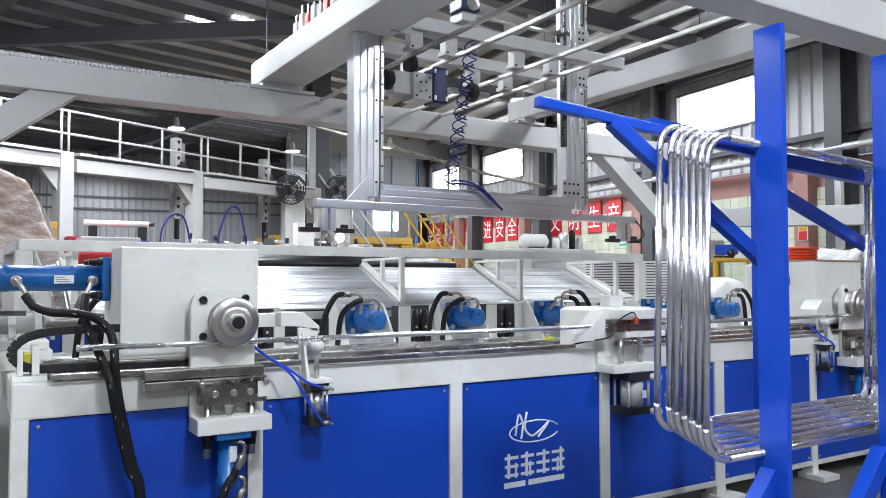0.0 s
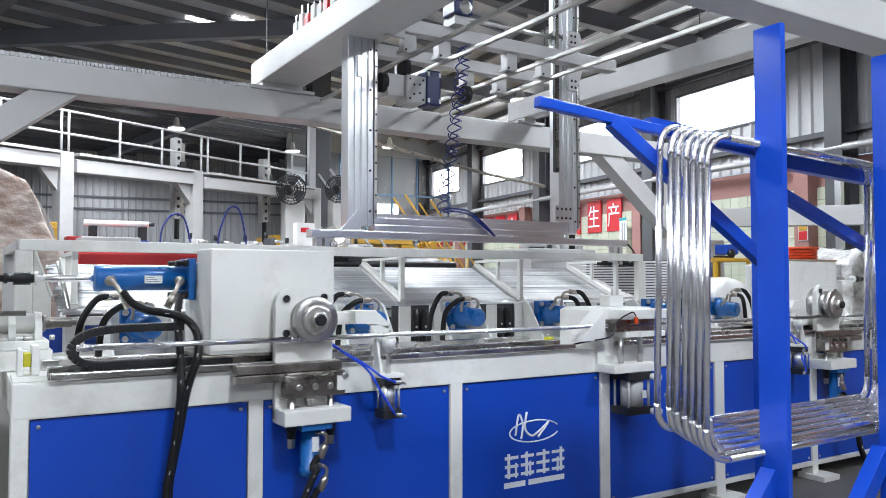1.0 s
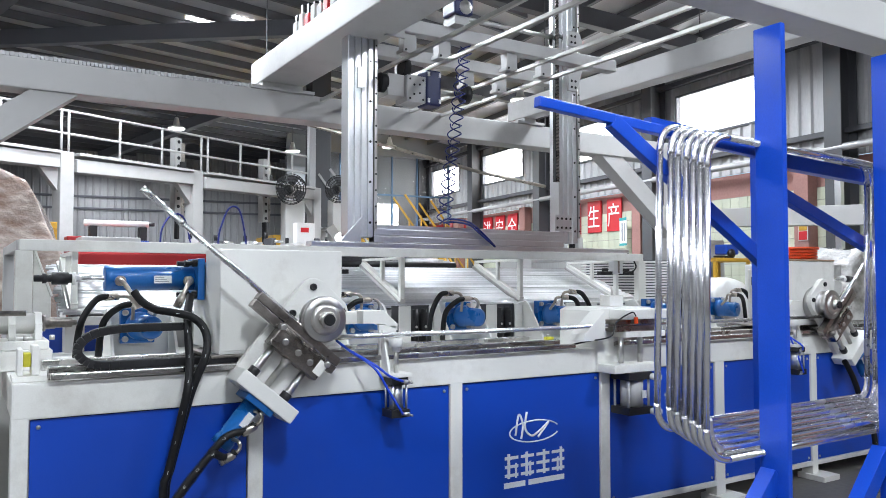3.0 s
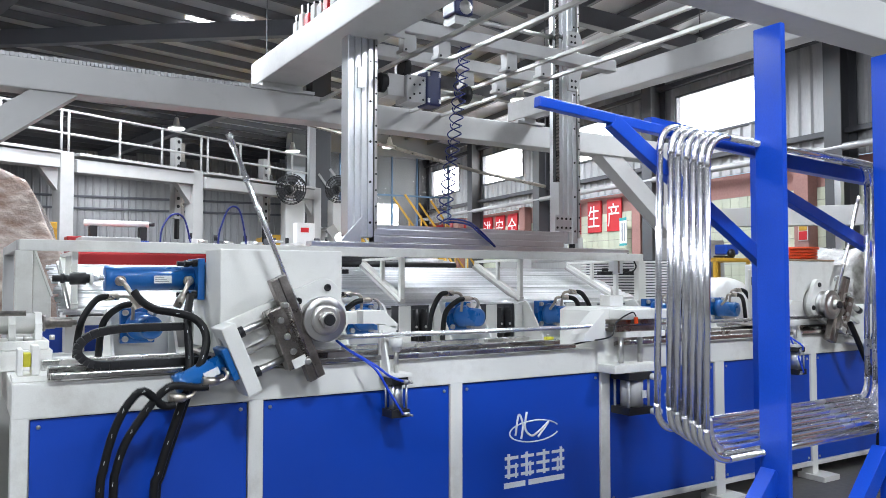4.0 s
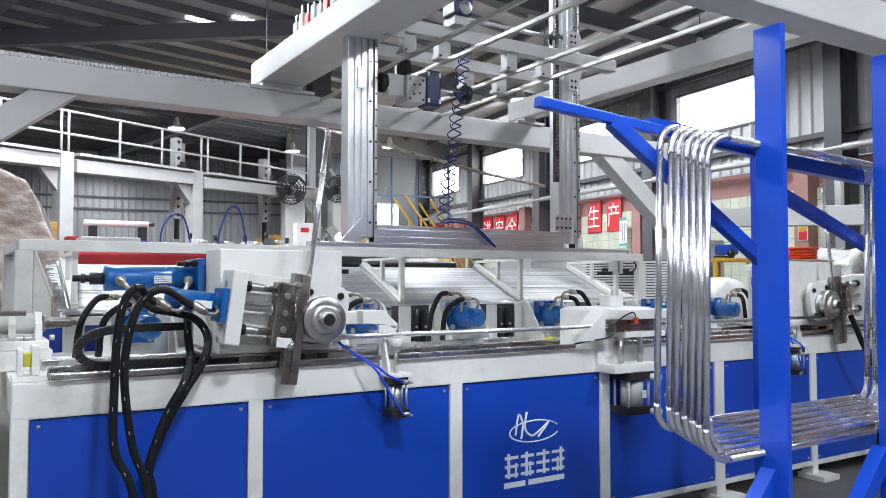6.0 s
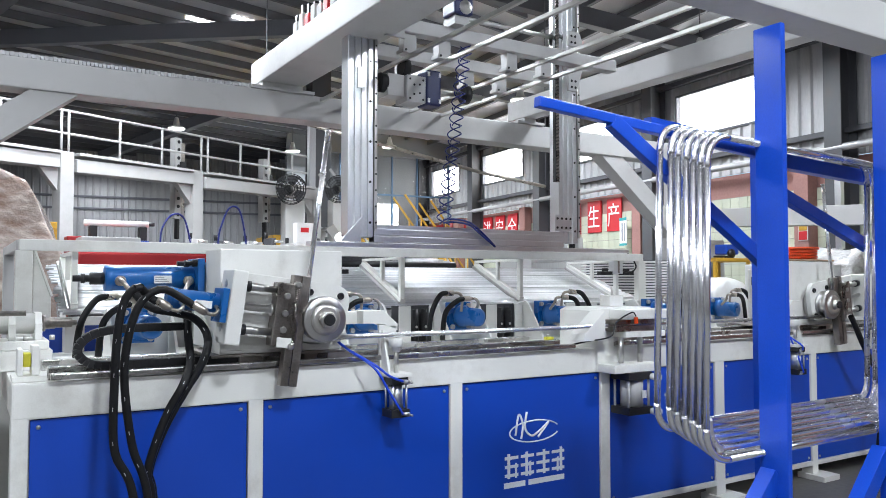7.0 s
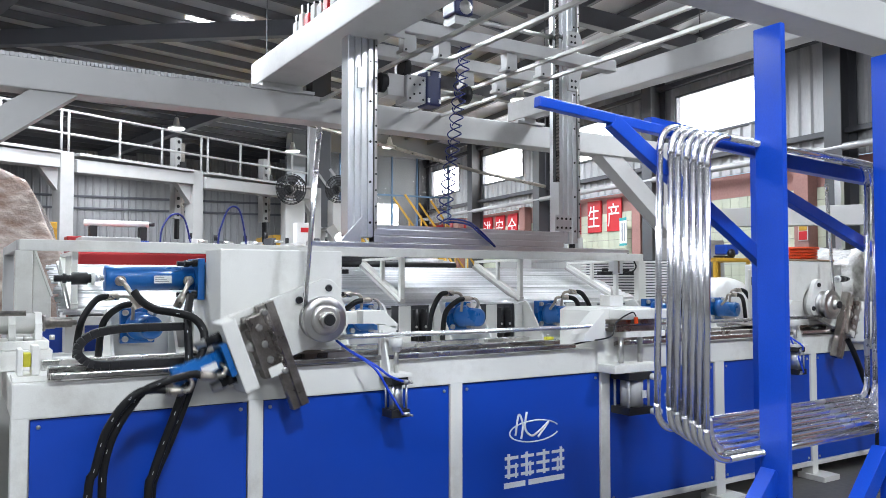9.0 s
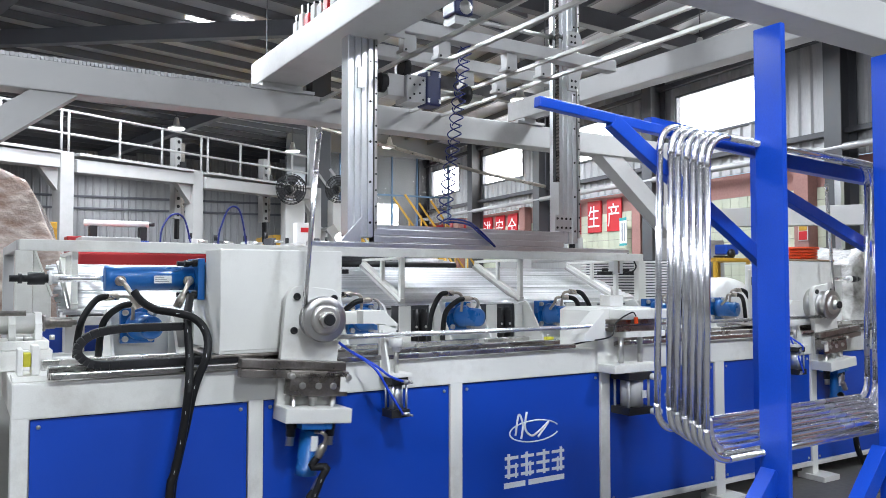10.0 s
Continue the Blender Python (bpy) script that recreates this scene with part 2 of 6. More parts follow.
def solid(name, bm, mat, label, category="", kind="", group=""):
    """A thing of one mesh; its origin lies at the middle of its underside."""
    bm.verts.ensure_lookup_table()
    lo = [min(v.co[i] for v in bm.verts) for i in range(3)]
    hi = [max(v.co[i] for v in bm.verts) for i in range(3)]
    c = Vector(((lo[0] + hi[0]) / 2, (lo[1] + hi[1]) / 2, lo[2]))
    bmesh.ops.translate(bm, vec=-c, verts=bm.verts)
    ob = new(name, mesh_of(name, bm, mat))
    ob.location = c
    return tagged(ob, label, category, group, kind)


def bolt(bm, p, d, r=0.008, h=0.008):
    d = Vector(d).normalized()
    rod(bm, p, Vector(p) + d * h, r, 8)
    return bm

# ---- hall ----
XW, YW, XL, YN = 8.61, 24.0, -9.0, -9.0   # inner faces of the hall, in its own turned axes
EAVE = 4.75


def hs(bm):
    bmesh.ops.transform(bm, matrix=BUILD, verts=bm.verts)
    return bm


def ribbed(bm, axis, at, a0, a1, z0, z1, pitch=0.19, depth=0.032, thick=0.012):
    """Corrugated sheet on a wall along x or y, with a back face, so that it has thickness."""
    n = max(2, int((a1 - a0) / pitch))
    prof = []
    for k in range(n):
        s = a0 + (a1 - a0) * k / n
        w = (a1 - a0) / n
        prof += [(s, 0), (s + 0.62 * w, 0), (s + 0.72 * w, depth), (s + 0.9 * w, depth)]
    prof.append((a1, 0))
    def P3(s, o, z):
        return (s, at - o, z) if axis == "x" else (at - o, s, z)
    fr = [[bm.verts.new(P3(s, o, z)) for s, o in prof] for z in (z0, z1)]
    bk = [[bm.verts.new(P3(s, -thick, z)) for s in (a0, a1)] for z in (z0, z1)]
    for k in range(len(prof) - 1):
        bm.faces.new((fr[0][k], fr[0][k + 1], fr[1][k + 1], fr[1][k]))
    bm.faces.new((bk[0][0], bk[0][1], bk[1][1], bk[1][0]))
    bm.faces.new((fr[0][0], fr[1][0], bk[1][0], bk[0][0]))
    bm.faces.new((fr[0][-1], fr[1][-1], bk[1][1], bk[0][1]))
    return bm


RIDGE = 5.5
SKYLIGHTS = [(2.82, 11.09, 0.45), (3.31, 10.73, 0.35), (7.4, 7.0, 0.9), (8.0, 7.0, 0.7), (-1.0, 3.0, 1.2), (2.5, 1.5, 1.2), (3.1, 17.4, 0.5), (4.3, 15.3, 0.5), (1.9, 19.5, 0.7), (0.5, 13.2, 0.6), (5.0, 4.0, 1.0)]


def roof_z(x):
    """Height of the roof's underside: level over the hall, falling to the window wall."""
    return 5.0 if x < RIDGE else 5.0 - (x - RIDGE) * 0.13


RAFTER = material("grey_blue_rafter_paint", (0.22, 0.235, 0.27), 0.5, 0, 0.12, 1.2)


def build_hall():
    bm = B()
    box(bm, -60, 60, -60, 80, -0.3, 0)
    solid("ground", bm, CONCRETE, "stained grey concrete factory floor", "floor", "structure")
    # side wall with windows
    wins = [(7.43, 9.46), (10.82, 12.47), (14.2, 15.97), (17.25, 18.9)]
    edges = [YN] + [e for w in wins for e in w] + [YW]
    bm = B()
    for a, b in zip(edges[::2], edges[1::2]):
        ribbed(bm, "y", XW, a, b, 2.83, EAVE + 0.3)
    for a, b in wins:
        ribbed(bm, "y", XW, a, b, 2.83, 3.52)
        ribbed(bm, "y", XW, a, b, 4.18, EAVE + 0.3)
    solid("wall_east", hs(bm), SHEET, "grey corrugated metal sheet wall above a tiled base", "wall", "structure")
    bm = B()
    box(bm, XW + 0.002, XW + 0.25, YN, YW, 0, 2.82)
    solid("wall_east_base", hs(bm), PINK, "dusty red rendered masonry band", "wall", "structure")
    bm = B()
    box(bm, XW - 0.012, XW, 2.0, 19.0, 0, 2.49)
    base = solid("tile_dado", hs(bm), GROUT, "tile grout bed on the wall", "wall", "structure")
    bm = B()
    y = 2.0
    while y < 18.9:
        z = 1.05 if y > 4 else 1.6
        while z < 2.47:
            box(bm, XW - 0.020, XW - 0.013, y, y + 0.152, z, z + 0.152)
            z += 0.16
        y += 0.16
    t = part("tile", hs(bm), TILE, base, "pale green glazed wall tiles", kind="stuff")
    for i, (a, b) in enumerate(wins):
        w = thing("window_%d" % (i + 1), "bright window band in a corrugated wall", "window", hall(XW + 0.02, (a + b) / 2, 3.52))
        tagged(w, kind="structure")
        bm = B()
        for z in (3.50, 4.18):
            box(bm, XW - 0.05, XW + 0.04, a - 0.03, b + 0.03, z, z + 0.035)
        for yy in (a - 0.03, b):
            box(bm, XW - 0.05, XW + 0.04, yy, yy + 0.03, 3.535, 4.18)
        part("window_frame", hs(bm), GREYSTEEL, w)
        bm = B()
        box(bm, XW + 0.03, XW + 0.036, a, b, 3.535, 4.18)
        part("pane", hs(bm), DAYLIGHT, w, "window pane full of white daylight")
    # end wall
    bm = B()
    ribbed(bm, "x", YW, XL, XW, 0, 5.1)
    solid("wall_north", hs(bm), SHEET, "grey corrugated metal sheet end wall", "wall", "structure")
    bm = B()
    box(bm, XL - 0.2, XL, YN, YW, 0, 5.1)
    solid("wall_west", hs(bm), SHEET, "grey sheet metal wall", "wall", "structure")
    bm = B()
    box(bm, XL, XW, YN - 0.2, YN, 0, 5.1)
    solid("wall_south", hs(bm), SHEET, "grey sheet metal wall", "wall", "structure")
    # girts on the walls
    bm = B()
    for z in (3.1, 4.35):
        box(bm, XW - 0.14, XW - 0.034, YN, YW, z, z + 0.07, 0.004)
    solid("wall_girt", hs(bm), DARKSTEEL, "dark steel wall girts", "girt", "structure")
    bm = B()
    for z in (3.28, 3.62):
        box(bm, XL, XW - 0.2, YW - 0.09, YW - 0.034, z, z + 0.06, 0.004)
    solid("wall_girt", hs(bm), GREYSTEEL, "grey steel wall girts", "girt", "structure")
    # roof
    bm = B()
    xs = [XL - 0.3, RIDGE, XW + 0.3]
    zr = [roof_z(x) for x in xs]
    out = [(xs[0], zr[0]), (xs[1], zr[1]), (xs[2], zr[2]), (xs[2], zr[2] + 0.1), (xs[1], zr[1] + 0.1), (xs[0], zr[0] + 0.1)]
    slab(bm, out, YN - 0.3, YW + 0.3, "y")
    solid("ceiling", hs(bm), ROOF, "dark metal roof sheets seen from below", "ceiling", "structure")
    bm = beam(B(), (-1.76, 14.36, 4.76), (5.20, 8.96, 4.76), 0.14, 0.22, 0.006)
    solid("roof_rafter", bm, RAFTER, "grey-blue steel rafter under the roof purlins", "rafter", "structure", "roof rafters")
    turn = Matrix.Rotation(radians(13), 4, "Z")
    along, across = turn @ Vector((1, 0, 0)), turn @ Vector((0, 1, 0))
    for k in range(56):
        v = -7.0 + 0.62 * k
        c = across * v
        bm = beam(B(), c - along * 9.0 + Vector((0, 0, 4.94)), c + along * ((RIDGE + 0.3355 * v) / 0.9416) + Vector((0, 0, 4.94)), 0.05, 0.11, 0)
        solid("roof_purlin", bm, GREYSTEEL, "grey steel roof purlin", "purlin", "structure", "roof purlins")
    for x in (5.9, 6.5, 7.1, 7.7, 8.3):
        bm = box(B(), x - 0.03, x + 0.03, YN, YW - 0.1, roof_z(x) - 0.12, roof_z(x) - 0.012)
        solid("roof_purlin", hs(bm), GREYSTEEL, "grey steel roof purlin on the falling roof", "purlin", "structure", "roof purlins")
    for x in (-6.5, -3.4, -0.3, 2.8):
        c = along * x
        bm = beam(B(), c - across * 8.0 + Vector((0, 0, 4.78)), c + across * 24.0 + Vector((0, 0, 4.78)), 0.14, 0.2, 0)
        solid("roof_rafter", bm, GREYSTEEL, "grey steel roof frame rafter", "rafter", "structure", "roof rafters")
    bm = beam(B(), (3.2, 23.3, 4.74), (4.9, 13.2, 4.74), 0.16, 0.24, 0)
    solid("roof_rafter", bm, RAFTER, "grey-blue steel rafter under the roof purlins", "rafter", "structure", "roof rafters")
    for y in (1.0, 4.4, 8.0, 11.8, 15.2):
        bm = beam(B(), (RIDGE - 2.2, y, 4.80), (XW - 0.3, y, 4.45), 0.14, 0.22, 0)
        solid("roof_rafter", hs(bm), GREYSTEEL, "grey steel rafter falling to the window wall", "rafter", "structure", "roof rafters")
    for x, y, l in SKYLIGHTS:
        c = Vector((x, y, 4.985))
        bm = beam(B(), c - along * l / 2, c + along * l / 2, 0.09, 0.012, 0)
        solid("roof_skylight", bm, DAYLIGHT, "translucent roof strip glowing with daylight", "skylight", "structure", "roof skylights")
    for y in (3.3, 6.44, 9.85, 13.2, 16.1, 19.2, 22.4):
        bm = B()
        box(bm, XW - 0.34, XW - 0.32, y - 0.12, y + 0.12, 0, EAVE, 0.003)
        box(bm, XW - 0.06, XW - 0.04, y - 0.12, y + 0.12, 0, EAVE, 0.003)
        box(bm, XW - 0.32, XW - 0.06, y - 0.012, y + 0.012, 0, EAVE)
        solid("steel_column", hs(bm), DARKSTEEL, "dark grey steel H column at the wall", "column", "structure", "wall columns")


# Lamps in view, and unseen ones added to brighten the machine and walls.
LAMPS = [(-2.5, -4.5), (2.0, -4.0), (-2.5, 0.3), (0.9, 0.4), (4.2, 0.5), (-2.2, 5.0), (0.7, 6.5), (5.0, 4.6), (6.9, 7.2), (0.2, 8.0), (6.3, 10.5), (3.39, 13.57), (4.41, 17.5), (6.07, 15.62), (1.68, 15.8), (0.5, 22.18)]


def build_lamps():
    for x, y in LAMPS:
        p = hall(x, y, roof_z(x) - 0.75)
        l = thing("high_bay_lamp", "round white high bay lamp hanging from the roof, several added unseen for brightness", "lamp", p, "high bay lamps")
        bm = B()
        lathe(bm, (p.x, p.y, p.z), (0, 0, 1), [(0, 0.165), (0.012, 0.168), (0.035, 0.14), (0.06, 0.07), (0.16, 0.05), (0.22, 0.03)], 24)
        part("housing", bm, PLASTER, l)
        bm = B()
        rod(bm, (p.x, p.y, p.z + 0.22), (p.x, p.y, p.z + 0.75), 0.008, 6)
        part("hanger", bm, GREYSTEEL, l)
        bm = B()
        rod(bm, (p.x, p.y, p.z - 0.006), (p.x, p.y, p.z - 0.001), 0.15, 24)
        part("diffuser", bm, LAMPGLOW, l)
        a = new("lamp_light", bpy.data.lights.new("lamp_light", "AREA"))
        a.data.shape, a.data.size, a.data.energy, a.data.color = "DISK", 0.6, 152 if y < 3 else 145 if y < 6 and x < 0 else 118 if y < 6 else 60 if 6 < x < 7 and y < 8 else 150 if y < 7 else 125 if y < 9 else 60 if y > 20 else 260 if 4 < x < 5 and y > 16 else 190 if x > 4 else 150, (0.85, 0.92, 1.0)
        a.location = (p.x, p.y, p.z - 0.03)


build_hall()
build_lamps()
# ---- things round the machine ----
FRAME_Z = 2.6
TOP = 0.94          # top of the machine bed


def build_platform():
    """A second gantry line with a hand rail, behind the machine."""
    a, b = Vector((-0.9, 8.08, 0)), Vector((4.4, 10.55, 0))
    u = (b - a).normalized()
    n = Vector((-u.y, u.x, 0))
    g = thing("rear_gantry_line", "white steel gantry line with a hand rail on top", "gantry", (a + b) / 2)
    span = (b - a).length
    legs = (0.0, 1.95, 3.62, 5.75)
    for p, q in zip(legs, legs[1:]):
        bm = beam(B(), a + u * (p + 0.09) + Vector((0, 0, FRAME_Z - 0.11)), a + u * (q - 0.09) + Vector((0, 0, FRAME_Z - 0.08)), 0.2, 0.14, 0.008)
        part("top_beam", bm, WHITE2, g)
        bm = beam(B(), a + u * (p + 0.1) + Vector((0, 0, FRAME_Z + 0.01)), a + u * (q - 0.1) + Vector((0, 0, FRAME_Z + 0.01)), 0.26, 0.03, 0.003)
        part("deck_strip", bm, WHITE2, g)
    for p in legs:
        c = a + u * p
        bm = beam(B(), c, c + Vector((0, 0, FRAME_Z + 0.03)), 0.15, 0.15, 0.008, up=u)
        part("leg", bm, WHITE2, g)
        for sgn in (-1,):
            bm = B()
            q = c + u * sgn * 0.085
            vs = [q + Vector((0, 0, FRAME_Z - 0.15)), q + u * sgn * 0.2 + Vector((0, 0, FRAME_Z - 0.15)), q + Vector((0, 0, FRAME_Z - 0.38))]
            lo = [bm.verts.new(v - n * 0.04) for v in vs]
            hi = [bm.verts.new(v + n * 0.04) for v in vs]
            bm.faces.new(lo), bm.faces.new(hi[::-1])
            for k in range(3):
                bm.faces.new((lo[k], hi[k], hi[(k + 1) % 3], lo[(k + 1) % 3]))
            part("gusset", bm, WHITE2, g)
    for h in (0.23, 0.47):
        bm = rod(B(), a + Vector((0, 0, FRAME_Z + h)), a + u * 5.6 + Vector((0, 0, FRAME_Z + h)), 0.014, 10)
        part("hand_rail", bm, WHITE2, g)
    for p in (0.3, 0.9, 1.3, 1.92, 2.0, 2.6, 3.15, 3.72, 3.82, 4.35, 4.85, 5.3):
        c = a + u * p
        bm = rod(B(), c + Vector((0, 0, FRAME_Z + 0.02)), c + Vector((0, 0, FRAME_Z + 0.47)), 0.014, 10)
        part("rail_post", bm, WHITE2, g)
    # lifting axes on the line
    for p, z0, z1, low in ((3.56, 2.05, 3.05, 1.8), (5.02, 2.1, 2.98, 1.8)):
        c = a + u * p + n * 0.28
        m = thing("linear_lifting_axis", "white perforated lifting axis on the rear gantry line", "linear axis", c + Vector((0, 0, z0)), "lifting axes")
        bm = beam(B(), c + Vector((0, 0, z0)), c + Vector((0, 0, z1)), 0.10, 0.09, 0.004, up=u)
        part("profile", bm, WHITE2, m)
        bm = beam(B(), c + u * 0.09 + Vector((0, 0, z0)), c + u * 0.09 + Vector((0, 0, z1 - 0.05)), 0.05, 0.06, 0.003, up=u)
        part("rail", bm, DARK, m)
        bm = B()
        for k in range(int((z1 - z0) / 0.1)):
            rod(bm, c - n * 0.062 + Vector((0, 0, z0 + 0.05 + k * 0.1)), c - n * 0.058 + Vector((0, 0, z0 + 0.05 + k * 0.1)), 0.022, 10)
        part("hole", bm, BLACK, m, kind="stuff")
        bm = beam(B(), c - n * 0.06 + Vector((0, 0, FRAME_Z - 0.05)), c - n * 0.17 + Vector((0, 0, FRAME_Z - 0.05)), 0.16, 0.2, 0.004)
        part("bracket", bm, WHITE2, m)
        bm = beam(B(), c + u * 0.07 + Vector((0, 0, FRAME_Z + 0.06)), c + u * 0.07 + Vector((0, 0, FRAME_Z + 0.16)), 0.14, 0.1, 0.01, up=u)
        part("motor", bm, BLACK, m)
        bm = beam(B(), c + u * 0.03 + Vector((0, 0, low)), c + u * 0.03 + Vector((0, 0, z0 - 0.002)), 0.05, 0.04, 0.003, up=u)
        part("drag_chain", bm, BLACK, m)


def wavy_pack(name, outline, y0, y1, label, seed, matrix, amp=0.03):
    """A load wrapped in film: a subdivided block with dents and folds."""
    bm = B()
    slab(bm, outline, y0, y1, "y")
    bmesh.ops.triangulate(bm, faces=bm.faces)
    for _ in range(4):
        bmesh.ops.subdivide_edges(bm, edges=[e for e in bm.edges if e.calc_length() > 0.09], cuts=1)
        bmesh.ops.triangulate(bm, faces=bm.faces)
    for v in bm.verts:
        p = v.co * 3.0 + Vector((seed, 0, 0))
        v.co += amp * Vector((noise.noise(p), noise.noise(p + Vector((7, 0, 0))), noise.noise(p + Vector((0, 9, 0)))))
        q = Vector((v.co.x * 2, v.co.y * 2, v.co.z * 5 + v.co.x * 6)) + Vector((seed, 3, 0))
        v.co += amp * 0.6 * noise.noise(q) * Vector((1, -1, 0))
    for f in bm.faces:
        f.smooth = True
    bmesh.ops.transform(bm, matrix=matrix, verts=bm.verts)
    return solid(name, bm, FILM, label, "pallet load")


def build_left_background():
    wavy_pack("wrapped_pallet", [(-0.9, 0.12), (0.42, 0.12), (0.44, 1.45), (0.36, 1.72), (0.2, 2.02), (0.0, 2.14), (-0.9, 2.2)], 0, 0.9, "tall pallet load wrapped in clear stretch film", 1.5, pose(0.17, 6.4, 0, 0, 0, -6))
    p = thing("wooden_pallet", "wooden pallet under a wrapped load", "pallet", (0.0, 6.9, 0))
    for y in (6.5, 6.9, 7.3):
        part("bearer", box(B(), -0.7, 0.55, y - 0.05, y + 0.05, 0, 0.09, 0.004), PLY, p)
    part("deck", box(B(), -0.7, 0.55, 6.44, 7.36, 0.091, 0.112, 0.003), PLY, p)
    f = thing("yellow_guard_frame", "yellow painted guard frame beside the wrapped load", "guard", (0.75, 7.6, 0))
    part("post", box(B(), 0.62, 0.70, 7.6, 7.68, 0, 1.75, 0.005), YELLOW, f)
    part("rail", box(B(), 0.3, 0.70, 7.605, 7.675, 1.751, 1.81, 0.005), YELLOW, f)
    # red machine
    r = thing("red_machine", "red painted machine with a grey top panel", "machine", (1.6, 6.9, 0))
    part("body", box(B(), 0.75, 2.35, 6.6, 7.3, 0.0, 1.52, 0.02), REDPAINT, r)
    part("top_cover", box(B(), 1.25, 1.75, 6.6, 6.95, 1.522, 1.55, 0.01), REDPAINT, r)
    part("top_cabinet", box(B(), 0.78, 1.22, 6.62, 6.98, 1.522, 1.64, 0.008), WHITE2, r, "grey cabinet on top")
    part("top_panel", box(B(), 0.72, 1.2, 7.02, 7.25, 1.522, 1.66, 0.01), REDPAINT, r)
    part("roll_holder", box(B(), 0.9, 0.96, 7.1, 7.2, 1.661, 1.757, 0.004), BLACK, r)
    part("roll_holder", box(B(), 1.3, 1.36, 7.1, 7.2, 1.522, 1.757, 0.004), BLACK, r)
    part("slot", box(B(), 0.85, 1.12, 7.012, 7.018, 1.6, 1.63), BLACK, r)
    part("blue_box", box(B(), 1.24, 1.34, 6.9, 7.0, 1.573, 1.63, 0.01), BLUE, r)
    roll = thing("white_foil_roll", "white foil roll lying on the red machine", "roll", (1.15, 7.15, 1.757))
    part("foil", rod(B(), (0.86, 7.15, 1.784), (1.38, 7.15, 1.784), 0.026, 20), PLASTER, roll)
    part("core", rod(B(), (1.381, 7.15, 1.784), (1.43, 7.15, 1.784), 0.016, 14), BLACK, roll)
    # table line behind
    t = thing("rear_work_table", "white assembly table with small fixtures behind the machine", "table", (3.0, 8.0, 0))
    part("table_top", box(B(), 1.75, 4.1, 7.6, 8.3, 1.58, 1.64, 0.006), WHITE2, t)
    for x in (1.85, 4.0):
        part("table_leg", box(B(), x - 0.05, x + 0.05, 7.7, 8.2, 0, 1.58, 0.004), WHITE2, t)
    for x, w, h in ((1.95, 0.12, 0.06), (2.2, 0.07, 0.05), (2.5, 0.1, 0.05), (2.72, 0.05, 0.09), (2.95, 0.14, 0.04), (3.2, 0.06, 0.1), (3.4, 0.08, 0.06), (3.75, 0.16, 0.05)):
        q = thing("fixture_block", "small white fixture on the assembly table", "fixture", (x, 7.8, 1.64), "table fixtures")
        part("body", box(B(), x - w / 2, x + w / 2, 7.7, 7.95, 1.641, 1.64 + h, 0.004), WHITE2 if w > 0.09 else DARKSTEEL, q)
        part("cap", rod(B(), (x, 7.68, 1.64 + h * 0.6), (x + 0.09, 7.68, 1.64 + h * 0.6), 0.014, 12), CHROME, q)
        part("plug", rod(B(), (x - 0.05, 7.8, 1.641 + h), (x - 0.05, 7.8, 1.70 + h), 0.02, 10), BLACK, q)
    for x, top in ((1.745, 1.93), (2.3, 2.02)):
        solid("blue_air_line", pipe(B(), smooth_path([(x - 0.14, 7.75, 1.65), (x - 0.12, 7.75, 1.8), (x - 0.03, 7.75, top), (x + 0.08, 7.75, top - 0.03), (x + 0.15, 7.75, 1.65)], 8), 0.009, 8), COILBLUE, "blue air line arching over the assembly table", "hose")
    y = thing("yellow_beam_stand", "yellow painted beam stand", "stand", (3.9, 9.4, 0))
    part("beam", box(B(), 3.2, 5.2, 9.6, 9.75, 1.66, 1.75, 0.006), YELLOW, y)
    for x in (3.3, 5.1):
        part("leg", box(B(), x - 0.06, x + 0.06, 9.61, 9.74, 0, 1.66, 0.005), YELLOW, y)
    w = thing("work_lamp", "small bright work lamp on the table", "lamp", (3.42, 7.6, 1.64))
    part("stem", rod(B(), (3.42, 7.65, 1.64), (3.42, 7.65, 1.72), 0.01, 8), CHROME, w)
    part("bulb", lathe(B(), (3.42, 7.63, 1.75), (0, -1, 0), [(0, 0.045), (0.03, 0.05), (0.05, 0.02)], 16), LAMPGLOW, w)
    c = thing("switch_box", "beige switch box with a red warning label", "switch box", (3.08, 7.73, 1.63))
    x, yy, z = (3.08, 7.72, 1.80)
    part("case", box(B(), x - 0.1, x + 0.1, yy, yy + 0.12, z - 0.3, z + 0.1, 0.006), PLASTER, c)
    part("warning_label", box(B(), x - 0.06, x + 0.03, yy - 0.004, yy - 0.001, z + 0.0, z + 0.05), RED, c)
    part("stand", box(B(), x - 0.05, x + 0.05, yy + 0.02, yy + 0.1, 0, z - 0.301, 0.004), WHITE2, c)
    # fans on white stands
    for cx, cy, cz, r in ((3.8, 10.08, 2.53, 0.2), (4.6, 10.29, 2.6, 0.19)):
        fan = thing("industrial_fan", "dark wire-caged industrial fan on a white stand", "fan", (cx, cy, 0), "industrial fans")
        d = Vector((-0.35, -0.93, 0.0))
        part("stand", box(B(), cx - 0.02, cx + 0.26, cy + 0.15, cy + 0.35, 0, cz - 0.12, 0.01), PLASTER, fan)
        part("hub", lathe(B(), (cx, cy + 0.1, cz), d, [(0, 0.07), (0.14, 0.07), (0.2, 0.03)], 16), BLACK, fan)
        bm = B()
        u, v = frame_of(d)
        for rr in (0.25, 0.45, 0.65, 0.85, 1.0):
            for off in ((0.0, 0.16) if rr == 1.0 else (0.16,)):
                c0 = Vector((cx, cy, cz)) + d * off
